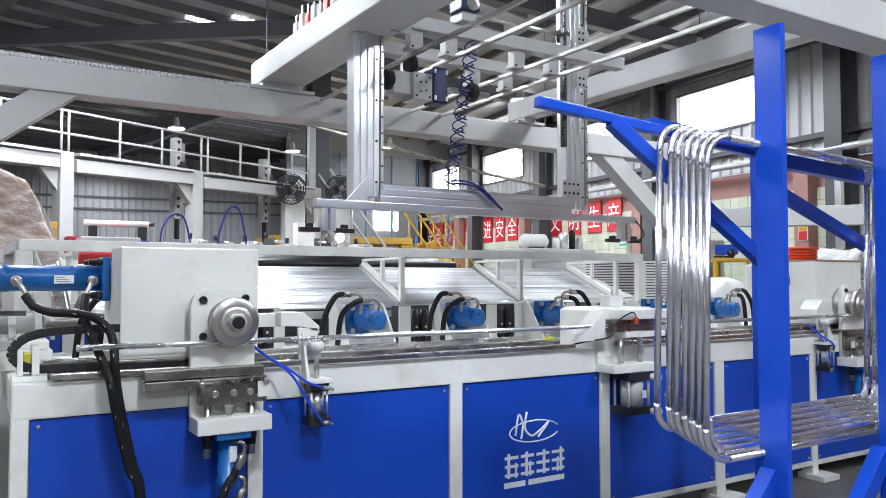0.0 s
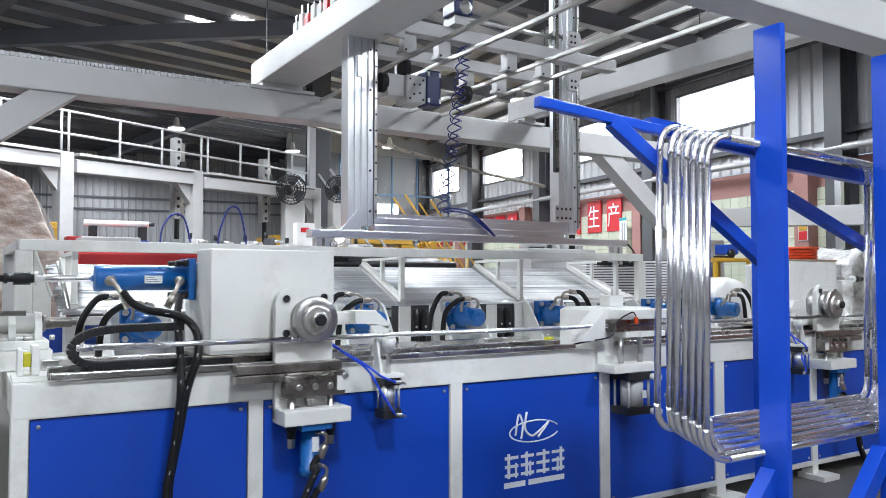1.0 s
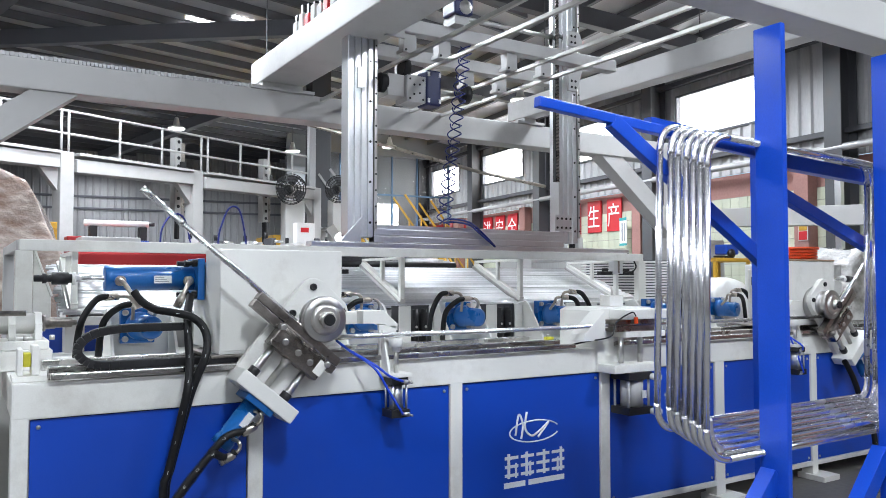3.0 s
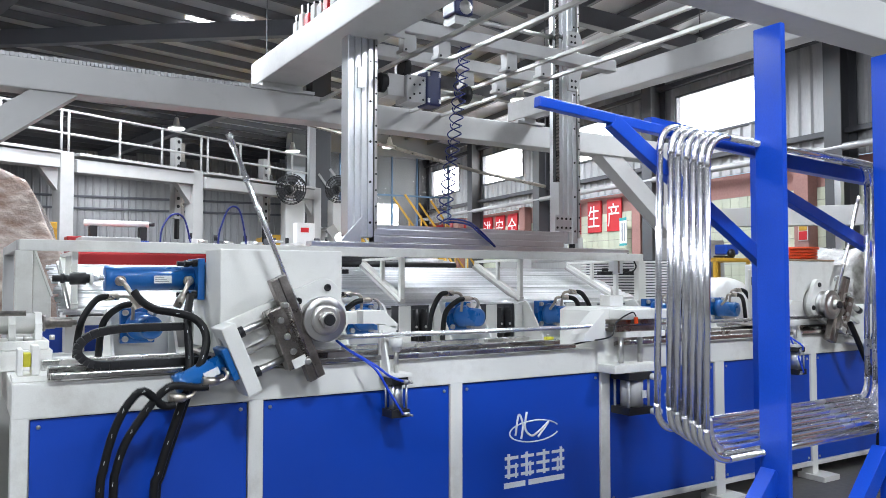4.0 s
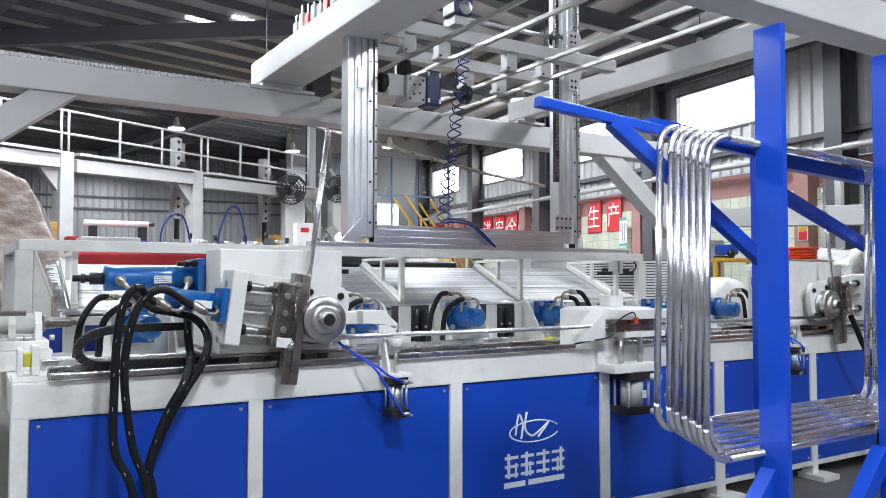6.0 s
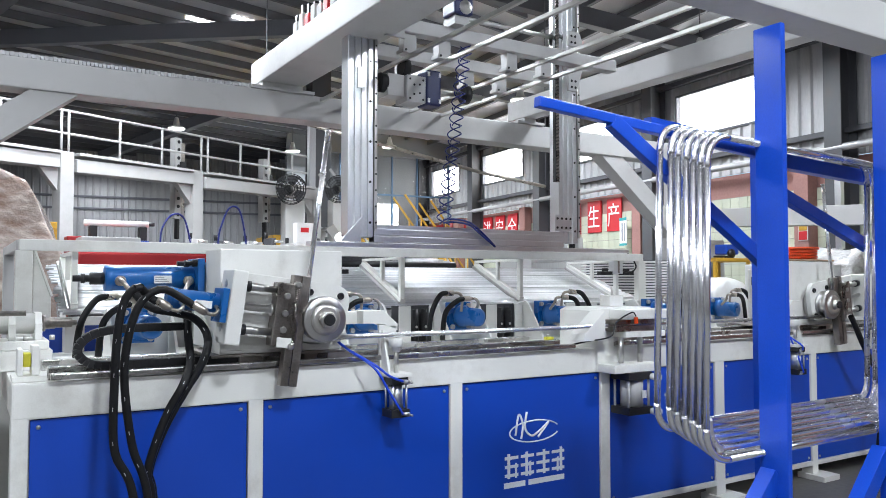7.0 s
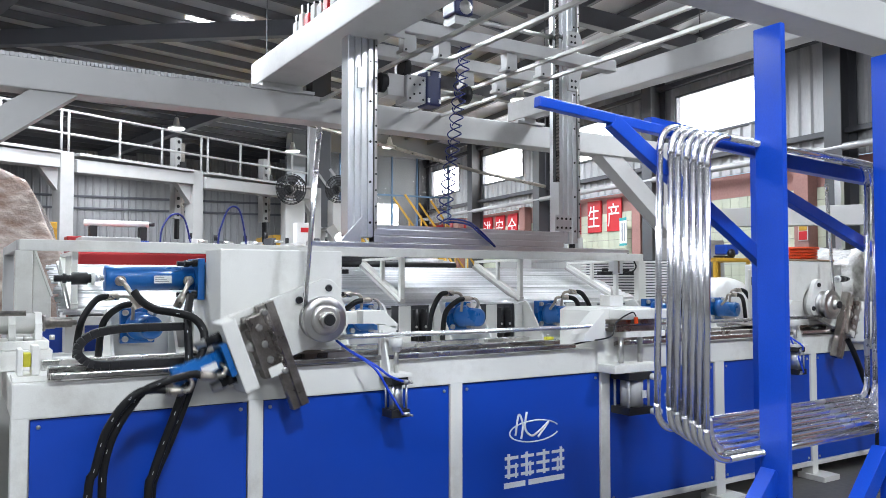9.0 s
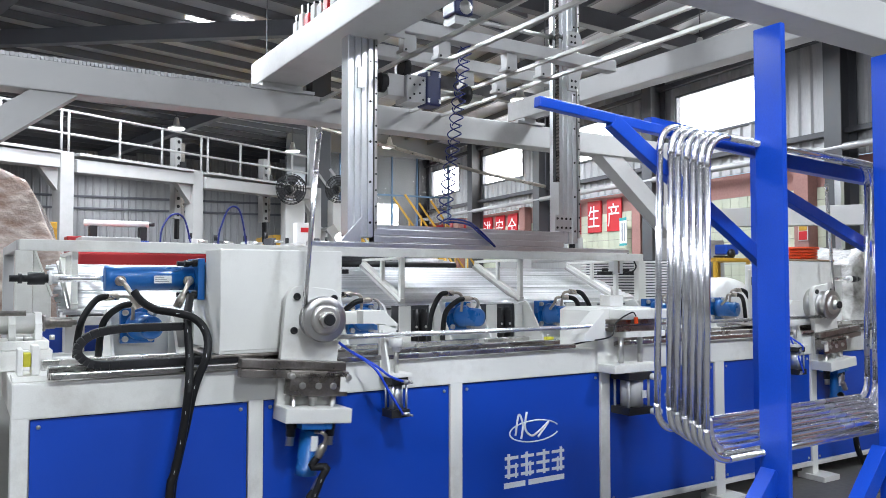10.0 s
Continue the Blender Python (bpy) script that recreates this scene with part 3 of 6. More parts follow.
                pipe(bm, [c0 + rr * r * (math.cos(a) * u + math.sin(a) * v) for a in (2 * math.pi * k / 32 for k in range(32))], 0.006, 5, True)
        for k in range(28):
            a = 2 * math.pi * k / 28
            e = math.cos(a) * u + math.sin(a) * v
            pipe(bm, [Vector((cx, cy, cz)) + d * 0.17 + e * 0.06, Vector((cx, cy, cz)) + d * 0.16 + e * r, Vector((cx, cy, cz)) + e * r], 0.004, 4)
        part("cage", bm, BLACK, fan, kind="stuff")
        for k in range(3):
            a = 2 * math.pi * k / 3 + 0.4
            bm = B()
            e = math.cos(a) * u + math.sin(a) * v
            w2 = d.cross(e)
            c0 = Vector((cx, cy, cz)) + d * 0.09
            vs = [c0 + e * 0.06 - w2 * 0.03, c0 + e * r * 0.9 - w2 * 0.1 + d * 0.03, c0 + e * r * 0.92 + w2 * 0.1 - d * 0.03, c0 + e * 0.06 + w2 * 0.03]
            lo = [bm.verts.new(q) for q in vs]
            hi = [bm.verts.new(q + d * 0.006) for q in vs]
            bm.faces.new(lo), bm.faces.new(hi[::-1])
            for i in range(4):
                bm.faces.new((lo[i], hi[i], hi[(i + 1) % 4], lo[(i + 1) % 4]))
            part("blade", bm, DARKSTEEL, fan)
    # column of the hall
    x, yy, z = (4.63, 11.18, 3.01)
    col = thing("hall_column", "dark steel column with a galvanised duct beside it", "column", (x, yy, 0))
    tagged(col, kind="structure")
    bm = B()
    for sg in (-1, 1):
        box(bm, x - 0.15 + 0.02, x + 0.17, yy + sg * 0.13 - 0.01, yy + sg * 0.13 + 0.01, 0, 4.99, 0.003)
    box(bm, x + 0.01, x + 0.03, yy - 0.12, yy + 0.12, 0, 4.99)
    part("shaft", bm, DARKSTEEL, col)
    part("duct", box(B(), x - 0.2, x - 0.1, yy - 0.2, yy - 0.1, 0, 3.65, 0.004), SHEET, col)


def build_office():
    """Glazed mezzanine office against the end wall, with stairs."""
    o = thing("mezzanine_office", "dim grey mezzanine office with faded blue glazing bars", "office", hall(6.4, 17.6))
    part("base_wall", hs(box(B(), 4.7, 8.3, 17.2, 17.3, 0, 2.1)), OFFICE, o)
    part("upper_wall", hs(box(B(), 4.7, 8.3, 17.2, 17.3, 4.25, 5.0)), OFFICE, o)
    part("back_wall", hs(box(B(), 4.7, 8.3, 19.2, 19.3, 0, 5.2)), OFFICE, o)
    part("floor_slab", hs(box(B(), 4.7, 8.3, 17.31, 19.19, 1.98, 2.1)), PLASTER, o)
    for x in (4.7, 5.45, 6.1, 6.75, 7.4, 8.25):
        part("mullion", hs(box(B(), x, x + 0.035, 17.22, 17.28, 2.101, 4.249, 0.003)), FADEDBLUE, o)
    for z in (3.3,):
        part("transom", hs(box(B(), 4.7, 8.3, 17.215, 17.219, z, z + 0.04, 0.0)), FADEDBLUE, o)
    part("glazing", hs(box(B(), 4.7, 8.3, 17.288, 17.292, 2.11, 4.24)), GLASS, o)
    part("inner_window", hs(box(B(), 7.0, 7.7, 19.17, 19.18, 2.6, 3.3)), DAYLIGHT, o, "bright window behind the glazing")
    for k, (x0, y0, mat, lab) in enumerate(((5.6, 13.6, YELLOW, "yellow steel stairs with hand rails"), (3.3, 10.9, WHITE2, "white steel stairs with hand rails"), (6.5, 14.4, YELLOW, "yellow steel stairs with hand rails"))):
        st = thing("steel_stairs", lab, "stairs", hall(x0, y0), "stairs")
        n, rise, run = 9, 0.23, 0.17
        for sd in (0, 0.6):
            part("stringer", hs(beam(B(), (x0 + n * run, y0 + sd, 0.05), (x0, y0 + sd, n * rise), 0.04, 0.14, 0.003)), mat, st)
            part("hand_rail", hs(beam(B(), (x0 + n * run, y0 + sd, 0.95), (x0, y0 + sd, n * rise + 0.85), 0.035, 0.035, 0.003)), mat, st)
            for j in (1, 4, 7):
                part("baluster", hs(rod(B(), (x0 + (n - j) * run, y0 + sd, j * rise + 0.05), (x0 + (n - j) * run, y0 + sd, j * rise + 0.92), 0.014, 8)), mat, st)
        for j in range(n):
            part("tread", hs(box(B(), x0 + (n - 1 - j) * run - 0.02, x0 + (n - j) * run, y0 + 0.021, y0 + 0.579, (j + 1) * rise - 0.03, (j + 1) * rise, 0.002)), mat, st)
    pf = thing("yellow_landing", "yellow steel landing in front of the office", "platform", hall(4.4, 13.9))
    part("deck", hs(box(B(), 3.0, 5.58, 13.2, 14.6, 1.95, 2.07, 0.005)), YELLOW, pf)
    for x in (3.1, 5.45):
        for y in (13.3, 14.5):
            part("leg", hs(box(B(), x - 0.07, x + 0.07, y - 0.07, y + 0.07, 0, 1.95, 0.005)), YELLOW, pf)
    part("back_panel", hs(box(B(), 3.1, 5.4, 14.4, 14.42, 0.0, 1.9)), BLACK, pf)


def glyph(ch, size, matrix):
    """One painted character as a thin raised mesh."""
    cu = bpy.data.curves.new("character", "FONT")
    cu.body, cu.size, cu.extrude = ch, size, 0.004
    cu.align_x = "CENTER"
    tmp = bpy.data.objects.new("character", cu)
    scene.collection.objects.link(tmp)
    bpy.context.view_layer.update()
    me = bpy.data.meshes.new_from_object(tmp.evaluated_get(bpy.context.evaluated_depsgraph_get()))
    bm = B()
    bm.from_mesh(me)
    bpy.data.objects.remove(tmp)
    bpy.data.curves.remove(cu)
    bpy.data.meshes.remove(me)
    bmesh.ops.transform(bm, matrix=matrix, verts=bm.verts)
    return bm


def build_signs():
    for ch, y in (("文", 12.94), ("明", 12.3), ("生", 11.66), ("产", 11.08), ("进", 15.76), ("安", 15.18), ("全", 14.63), ("安", 19.0), ("全", 18.42), ("形", 17.86), ("象", 17.14)):
        at = hall(XW - 0.03, y, 2.16)
        sg = thing("slogan_sign", "red sign board with one white character on the wall", "sign", at, "red slogan signs")
        part("board", hs(box(B(), XW - 0.05, XW - 0.022, y - 0.2, y + 0.2, 2.16, 2.74, 0.003)), RED, sg)
        m = BUILD @ Matrix.Translation((XW - 0.056, y, 2.285)) @ Matrix.Rotation(radians(-90), 4, "Z") @ Matrix.Rotation(radians(90), 4, "X") @ Matrix.Scale(0.82, 4, (1, 0, 0))
        part("character", glyph(ch, 0.44, m), SIGNWHITE, sg)
    po = thing("wall_poster", "pale poster with teal ends on the wall", "poster", hall(XW - 0.03, 10.635, 1.88))
    part("sheet", hs(box(B(), XW - 0.2, XW - 0.19, 10.54, 10.73, 1.88, 2.36)), SIGNWHITE, po)
    part("head_band", hs(box(B(), XW - 0.206, XW - 0.201, 10.54, 10.73, 2.31, 2.36)), TEAL, po)
    part("foot_band", hs(box(B(), XW - 0.206, XW - 0.201, 10.54, 10.73, 1.88, 1.92)), TEAL, po)
    for k in range(2):
        part("text_bar", hs(box(B(), XW - 0.206, XW - 0.201, 10.58 + k * 0.06, 10.61 + k * 0.06, 1.96, 2.27)), PRINT, po)
    wn2 = thing("warning_sign", "small yellow and red warning sign on the wall", "sign", hall(XW - 0.03, 7.0, 1.8))
    part("board", hs(box(B(), XW - 0.206, XW - 0.2, 6.93, 7.07, 1.8, 2.08)), SIGNWHITE, wn2)
    part("yellow_field", hs(box(B(), XW - 0.212, XW - 0.207, 6.94, 7.06, 1.93, 2.06)), YELLOW, wn2)
    part("red_field", hs(box(B(), XW - 0.212, XW - 0.207, 6.94, 7.06, 1.81, 1.92)), RED, wn2)
    for y in (10.22, 13.9, 6.95, 17.0):
        bm = hs(box(B(), XW - 0.19, XW - 0.021, y - 0.02, y + 0.2, 0, 2.82, 0.004))
        solid("wall_pier", bm, PINK, "dusty red rendered wall pier", "wall", "structure")
    bm = B()
    pipe(bm, [hall(XW - 0.3, YN + 1, 2.9), hall(XW - 0.3, YW - 0.3, 2.9)], 0.045, 10)
    solid("wall_pipe", bm, SHEET, "grey service pipe along the wall", "pipe", "structure")


def build_right_background():
    # grey cabinet with white tank
    c = thing("hydraulic_unit", "grey hydraulic cabinet with small white parts on top", "cabinet", (5.25, 6.17, 1.16))
    x, y, z = (5.24, 6.16, 1.62)
    part("cabinet", box(B(), x - 0.4, x + 0.5, y, y + 0.5, 0, z, 0.01), WHITE2, c)
    part("cabinet_door", box(B(), x - 0.36, x - 0.02, y - 0.012, y - 0.002, 0.2, z - 0.06, 0.004), SHEET, c)
    for dx, r, h, m in ((0.18, 0.05, 0.16, ALU), (0.3, 0.035, 0.19, BLACK), (0.08, 0.04, 0.1, PLASTER), (0.4, 0.04, 0.12, PLASTER)):
        part("pump_part", lathe(B(), (x + dx, y + 0.15, z), (0, 0, 1), [(0, r), (h, r), (h + 0.02, r * 0.6)], 16), m, c)
    tk = thing("air_tank", "white horizontal air tank", "tank", (5.06, 6.27, 1.62))
    tx, ty, tz = (5.06, 6.26, 1.70)
    part("vessel", lathe(B(), (tx - 0.17, ty + 0.1, tz), (1, 0, 0), [(0, 0.02), (0.01, 0.05), (0.04, 0.078), (0.3, 0.078), (0.33, 0.05), (0.34, 0.02)], 24), PLASTER, tk)
    part("saddle", box(B(), tx - 0.1, tx + 0.1, ty + 0.04, ty + 0.16, z + 0.001, tz - 0.06, 0.004), BLACK, tk)
    # stack of white ribbed panels
    x, y, z = (5.14, 4.93, 1.49)
    ps = thing("panel_stack", "stack of white ribbed sheet panels", "stack", (x + 0.4, y + 0.4, z - 0.56))
    for k in range(20):
        zz = z - 0.012 - 0.025 * (k + 1)
        part("panel", box(B(), x + 0.004 * (k % 3), x + 0.75, y + 0.004 * ((k * 5) % 3), y + 0.8, zz, zz + 0.014, 0.003), PLASTER, ps)
        part("spacer", box(B(), x + 0.03, x + 0.72, y + 0.03, y + 0.75, zz + 0.0145, zz + 0.0245), DARKSTEEL, ps)
    st = thing("low_cabinet", "white cabinet under a stack of panels", "cabinet", (x + 0.4, y + 0.4, 0))
    part("base", box(B(), x - 0.02, x + 0.8, y - 0.02, y + 0.82, 0, z - 0.025 * 20 - 0.0125, 0.01), PLASTER, st)
    # electric cabinet, yellow bench with pump, white sack, reel
    x, y, z = (7.24, 5.85, 1.75)
    e = thing("electric_cabinet", "pale grey electric cabinet", "cabinet", (x, y, 0))
    part("case", box(B(), x - 0.12, x + 0.2, y, y + 0.4, 0, z, 0.01), PLASTER, e)
    part("cabinet_door", box(B(), x - 0.1, x + 0.18, y - 0.012, y - 0.002, 0.1, z - 0.04, 0.004), WHITE2, e)
    x, y, z = (6.95, 5.34, 1.53)
    b = thing("yellow_bench", "yellow painted steel bench by the wall", "bench", (x, y, 0))
    part("bench_top", box(B(), x - 0.29, x + 0.285, y, y + 0.45, z - 0.04, z, 0.005), YELLOW, b)
    for dx in (-0.27, 0.265):
        for dy in (0.03, 0.42):
            part("bench_leg", box(B(), x + dx - 0.018, x + dx + 0.018, y + dy - 0.018, y + dy + 0.018, 0, z - 0.041, 0.004), YELLOW, b)
    pu = thing("blue_pump", "small blue pump on the yellow bench", "pump", (x, y + 0.2, z))
    part("pump_body", box(B(), x + 0.0, x + 0.21, y + 0.1, y + 0.26, z + 0.04, z + 0.15, 0.02), BLUE, pu)
    part("pump_foot", box(B(), x, x + 0.16, y + 0.13, y + 0.27, z + 0.001, z + 0.03), BLACK, pu)
    part("pump_wheel", lathe(B(), (x + 0.06, y + 0.1, z + 0.05), (0, -1, 0), [(0, 0.048), (0.03, 0.048), (0.031, 0.02), (0.034, 0.02)], 18), BLACK, pu)
    wavy_pack("white_sack", [(-0.35, 0), (0.4, 0), (0.38, 0.55), (0.2, 0.66), (-0.1, 0.7), (-0.32, 0.55)], 0, 0.5, "bulging white wrapped sack", 9.0, Matrix.Translation((6.44, 4.96, 0.62)), 0.05).data.materials[0] = PLASTER
    sb = thing("sack_stand", "low white stand under a sack", "stand", (6.44, 4.96 + 0.25, 0))
    part("block", box(B(), 6.44 - 0.4, 6.44 + 0.45, 4.96, 4.96 + 0.55, 0, 0.6, 0.01), WHITE2, sb)
    x, y, z = (5.96, 3.95, 1.49)
    o = thing("hose_reel", "orange plastic hose reel on a cabinet", "reel", (x, y, z))
    part("drum", lathe(B(), (x, y, z - 0.06), (0, 0, 1), [(0, 0.17), (0.02, 0.17), (0.021, 0.13), (0.12, 0.13), (0.121, 0.165), (0.14, 0.165)], 28), ORANGE, o)
    for k in range(4):
        part("hose_turn", pipe(B(), [(x + 0.14 * math.cos(a), y + 0.14 * math.sin(a), z - 0.025 + k * 0.024) for a in (2 * math.pi * i / 28 for i in range(28))], 0.012, 8, True), ORANGE, o)
    rs = thing("reel_cabinet", "white cabinet under the orange reel", "cabinet", (x, y, 0))
    part("case", box(B(), x - 0.3, x + 0.3, y - 0.2, y + 0.3, 0, z - 0.062, 0.01), PLASTER, rs)
    # beam of the neighbouring gantry
    p0, p1 = Vector((6.94, 6.26, 2.00)), Vector((7.66, 4.17, 1.94))
    nb = thing("neighbour_gantry", "white steel beam of a neighbouring gantry on posts", "gantry", (p0 + p1) / 2 * 1.0)
    part("beam", beam(B(), p0, p1, 0.16, 0.2, 0.008), WHITE2, nb)
    for p in (p0, p1):
        part("post", beam(B(), (p.x, p.y, 0), (p.x, p.y, p.z - 0.1), 0.14, 0.14, 0.006, up=(1, 0, 0)), WHITE2, nb)
    x, y, z = (6.95, 3.92, 1.61)
    wavy_pack("wrapped_roll_pack", [(-0.28, 0), (0.5, 0), (0.5, 0.62), (0.2, 0.7), (-0.1, 0.68), (-0.28, 0.5)], 0, 0.5, "grey goods wrapped in clear film", 4.0, Matrix.Translation((x, y, z - 0.7)), 0.05).data.materials[0] = GREYFILM
    ws = thing("wrapped_pack_stand", "brown crate under the wrapped goods", "crate", (x, y, 0))
    part("crate", box(B(), x - 0.3, x + 0.52, y, y + 0.55, 0, z - 0.71, 0.006), PLY, ws)
    x, y, z = (8.08, 4.85, 2.01)
    lp = thing("light_post", "pale grey square post by the wall", "post", (x, y, 0))
    part("shaft", box(B(), x - 0.035, x + 0.035, y - 0.035, y + 0.035, 0, 2.45, 0.004), ALU, lp)
    # long thin conduit hanging across
    pts = [Vector((2.63, 7.71, 3.02)), Vector((3.77, 7.02, 2.66)), Vector((4.52, 6.56, 2.41)), Vector((5.10, 6.21, 2.26))]
    cb = thing("overhead_conduit", "thin bright conduit hanging from the roof on rods", "conduit", pts[0])
    part("conduit", pipe(B(), pts, 0.018, 8), BRASS, cb)
    for p in (pts[0], pts[-1]):
        part("hanger", rod(B(), p, (p.x, p.y, 4.99), 0.006, 6), GREYSTEEL, cb)
    # tall grey roller stand at the left end of the bed
    r = thing("feed_roller", "white feed roller on bearing stands", "roller", (-0.05, 3.62, TOP))
    part("cylinder", rod(B(), (-0.5, 3.62, 1.119), (0.262, 3.62, 1.119), 0.042, 28), WHITE, r)
    part("shaft", lathe(B(), (0.281, 3.62, 1.119), (1, 0, 0), [(0, 0.034), (0.014, 0.034), (0.015, 0.024), (0.05, 0.024), (0.051, 0.02), (0.115, 0.02), (0.116, 0.012), (0.135, 0.012)], 20), DARK, r)
    for xx in (-0.06, 0.159, 0.254):
        part("bearing_stand", slab(B(), [(3.54, 1.0555), (3.72, 1.0555), (3.70, 1.12), (3.68, 1.165), (3.60, 1.165), (3.55, 1.12)], xx, xx + 0.026, "x", 0.003), WHITE, r)
        part("stand_bolt", rod(B(), (xx + 0.06, 3.53, 1.056), (xx + 0.06, 3.53, 1.075), 0.011, 6), CHROME, r)
    part("upper_plate", box(B(), -0.5, 0.302, 3.5, 3.76, 1.02, 1.055, 0.004), WHITE, r)
    part("base_plate", box(B(), -0.5, 0.312, 3.47, 3.78, TOP + 0.001, 1.0195, 0.004), WHITE, r)
    sp = thing("stop_block", "small white stop with a yellow insert on the bed", "stop", (0.25, 3.15, TOP))
    part("block", box(B(), 0.168, 0.186, 3.1, 3.2, TOP + 0.021, TOP + 0.115, 0.004), WHITE, sp)
    part("insert", box(B(), 0.187, 0.212, 3.12, 3.17, TOP + 0.05, TOP + 0.1, 0.004), LIME, sp)
    part("block", box(B(), 0.213, 0.238, 3.1, 3.2, TOP + 0.021, TOP + 0.125, 0.004), WHITE, sp)
    part("foot_plate", box(B(), 0.152, 0.262, 3.085, 3.22, TOP + 0.0005, TOP + 0.02, 0.003), WHITE, sp)


LIME = material("yellow_green_plastic", (0.6, 0.55, 0.05), 0.4)
TEAL = material("teal_print", (0.02, 0.3, 0.32), 0.5)
build_platform()
build_left_background()
build_office()
build_signs()
build_right_background()
# ---- machine bed ----
D = 3.055          # front face of the bed
AXIS = 1.137        # height of the bending axis
TUBE_R = 0.011
BEND_R = 0.078
TZ = AXIS - BEND_R
YT = 3.1 - 0.106   # depth of the tube in the dies' grooves


def build_bed():
    bed = thing("tube_bending_machine_bed", "white steel machine bed with blue sheet panels standing on feet", "machine", (3.5, 3.6, 0))
    L, R = 0.15, 7.4
    bm = B()
    box(bm, L, R, D, D + 1.22, 0.8125, TOP, 0.008)
    part("top_beam", bm, WHITE, bed)
    bm = B()
    box(bm, L, R, D + 0.002, D + 0.08, 0.088, 0.118, 0.004)
    part("bottom_rail", bm, WHITE, bed)
    posts = [(L, 0.205), (0.982, 1.043), (1.938, 2.004), (2.878, 2.942), (3.787, 3.868), (4.732, 4.793), (5.65, 5.71), (6.6, 6.66)]
    for a, b in posts:
        bm = B()
        box(bm, a, b, D + 0.001, D + 0.08, 0.0, 0.825, 0.004)
        box(bm, a - 0.02, b + 0.09, D - 0.09, D + 0.1, 0.0, 0.035, 0.004)
        part("leg", bm, WHITE, bed)
    bm = B()
    box(bm, L + 0.002, L + 0.06, D + 0.08, D + 1.2, 0.088, 0.15, 0.004)
    box(bm, L + 0.002, L + 0.06, D + 1.14, D + 1.2, 0.0, 0.82, 0.004)
    part("end_frame", bm, WHITE, bed)
    for (a, b), (c, d) in zip(posts, posts[1:]):
        bm = B()
        box(bm, b + 0.004, c - 0.004, D + 0.012, D + 0.016, 0.12, 0.809, 0.0015)
        p = part("panel", bm, BLUE, bed, "royal blue sheet metal panel")
        for x in (b + 0.03, c - 0.03):
            for z in (0.783, 0.14):
                part("screw", lathe(B(), (x, D + 0.012, z), (0, -1, 0), [(0, 0.008), (0.004, 0.008), (0.007, 0.004)], 10), CHROME, p)
    # Black sheet added inside so the gaps over the panels look shaded.
    part("inner_sheet", box(B(), L + 0.07, R, D + 0.1, D + 0.11, 0.1, 0.818), BLACK, bed)
    # the emblem on the third panel, as plain shapes
    bm = B()
    y = D + 0.0115
    cx, cz = 2.44, 0.565
    ring = [(cx + 0.155 * math.cos(a), cz - 0.018 + 0.052 * math.sin(a)) for a in (radians(20 + k * 10) for k in range(33))]
    pipe(bm, [(a, y, b) for a, b in ring], 0.004, 6)
    pipe(bm, smooth_path([(cx - 0.12, y, cz - 0.03), (cx - 0.1, y, cz + 0.07), (cx - 0.075, y, cz + 0.02), (cx - 0.085, y, cz - 0.05)], 6), 0.006, 6)
    pipe(bm, smooth_path([(cx - 0.05, y, cz + 0.08), (cx - 0.06, y, cz), (cx - 0.02, y, cz - 0.04), (cx + 0.03, y, cz - 0.02), (cx + 0.09, y, cz + 0.02), (cx + 0.02, y, cz - 0.05)], 6), 0.006, 6)
    for k in range(4):
        x = 2.255 + k * 0.098
        for v in (0.0, 0.042, 0.084):
            box(bm, x, x + 0.082, y - 0.001, y + 0.002, 0.338 + v, 0.353 + v)
        box(bm, x + 0.016 + 0.012 * k, x + 0.032 + 0.012 * k, y - 0.0015, y + 0.0015, 0.331, 0.45)
        box(bm, x + 0.062 - 0.01 * k, x + 0.074 - 0.01 * k, y - 0.0012, y + 0.0018, 0.331, 0.402)
    box(bm, 2.25, 2.38, y - 0.001, y + 0.002, 0.285, 0.312)
    box(bm, 2.40, 2.63, y - 0.001, y + 0.002, 0.285, 0.312)
    part("emblem", bm, LOGO, bed, "white vinyl emblem of plain shapes", kind="stuff")
    # guide rails on the bed
    for x0, x1 in ((0.268, 2.686), (3.0, 7.2)):
        for y0, y1, z1 in ((D - 0.022, D + 0.02, 0.03), (D + 0.10, D + 0.135, 0.045), (D + 0.36, D + 0.40, 0.045)):
            bm = B()
            box(bm, x0, x1, y0, y1, TOP + 0.001 if y0 > D - 0.02 else TOP + 0.007, TOP + z1, 0.005)
            part("guide_rail", bm, RAILS, bed, "dark oily steel guide rail")
        bm = B()
        for k in range(int((x1 - x0) / 0.055)):
            box(bm, x0 + k * 0.055, x0 + k * 0.055 + 0.035, D + 0.05, D + 0.075, TOP, TOP + 0.022)
        part("gear_rack", bm, DARK, bed, kind="stuff")
    return bed


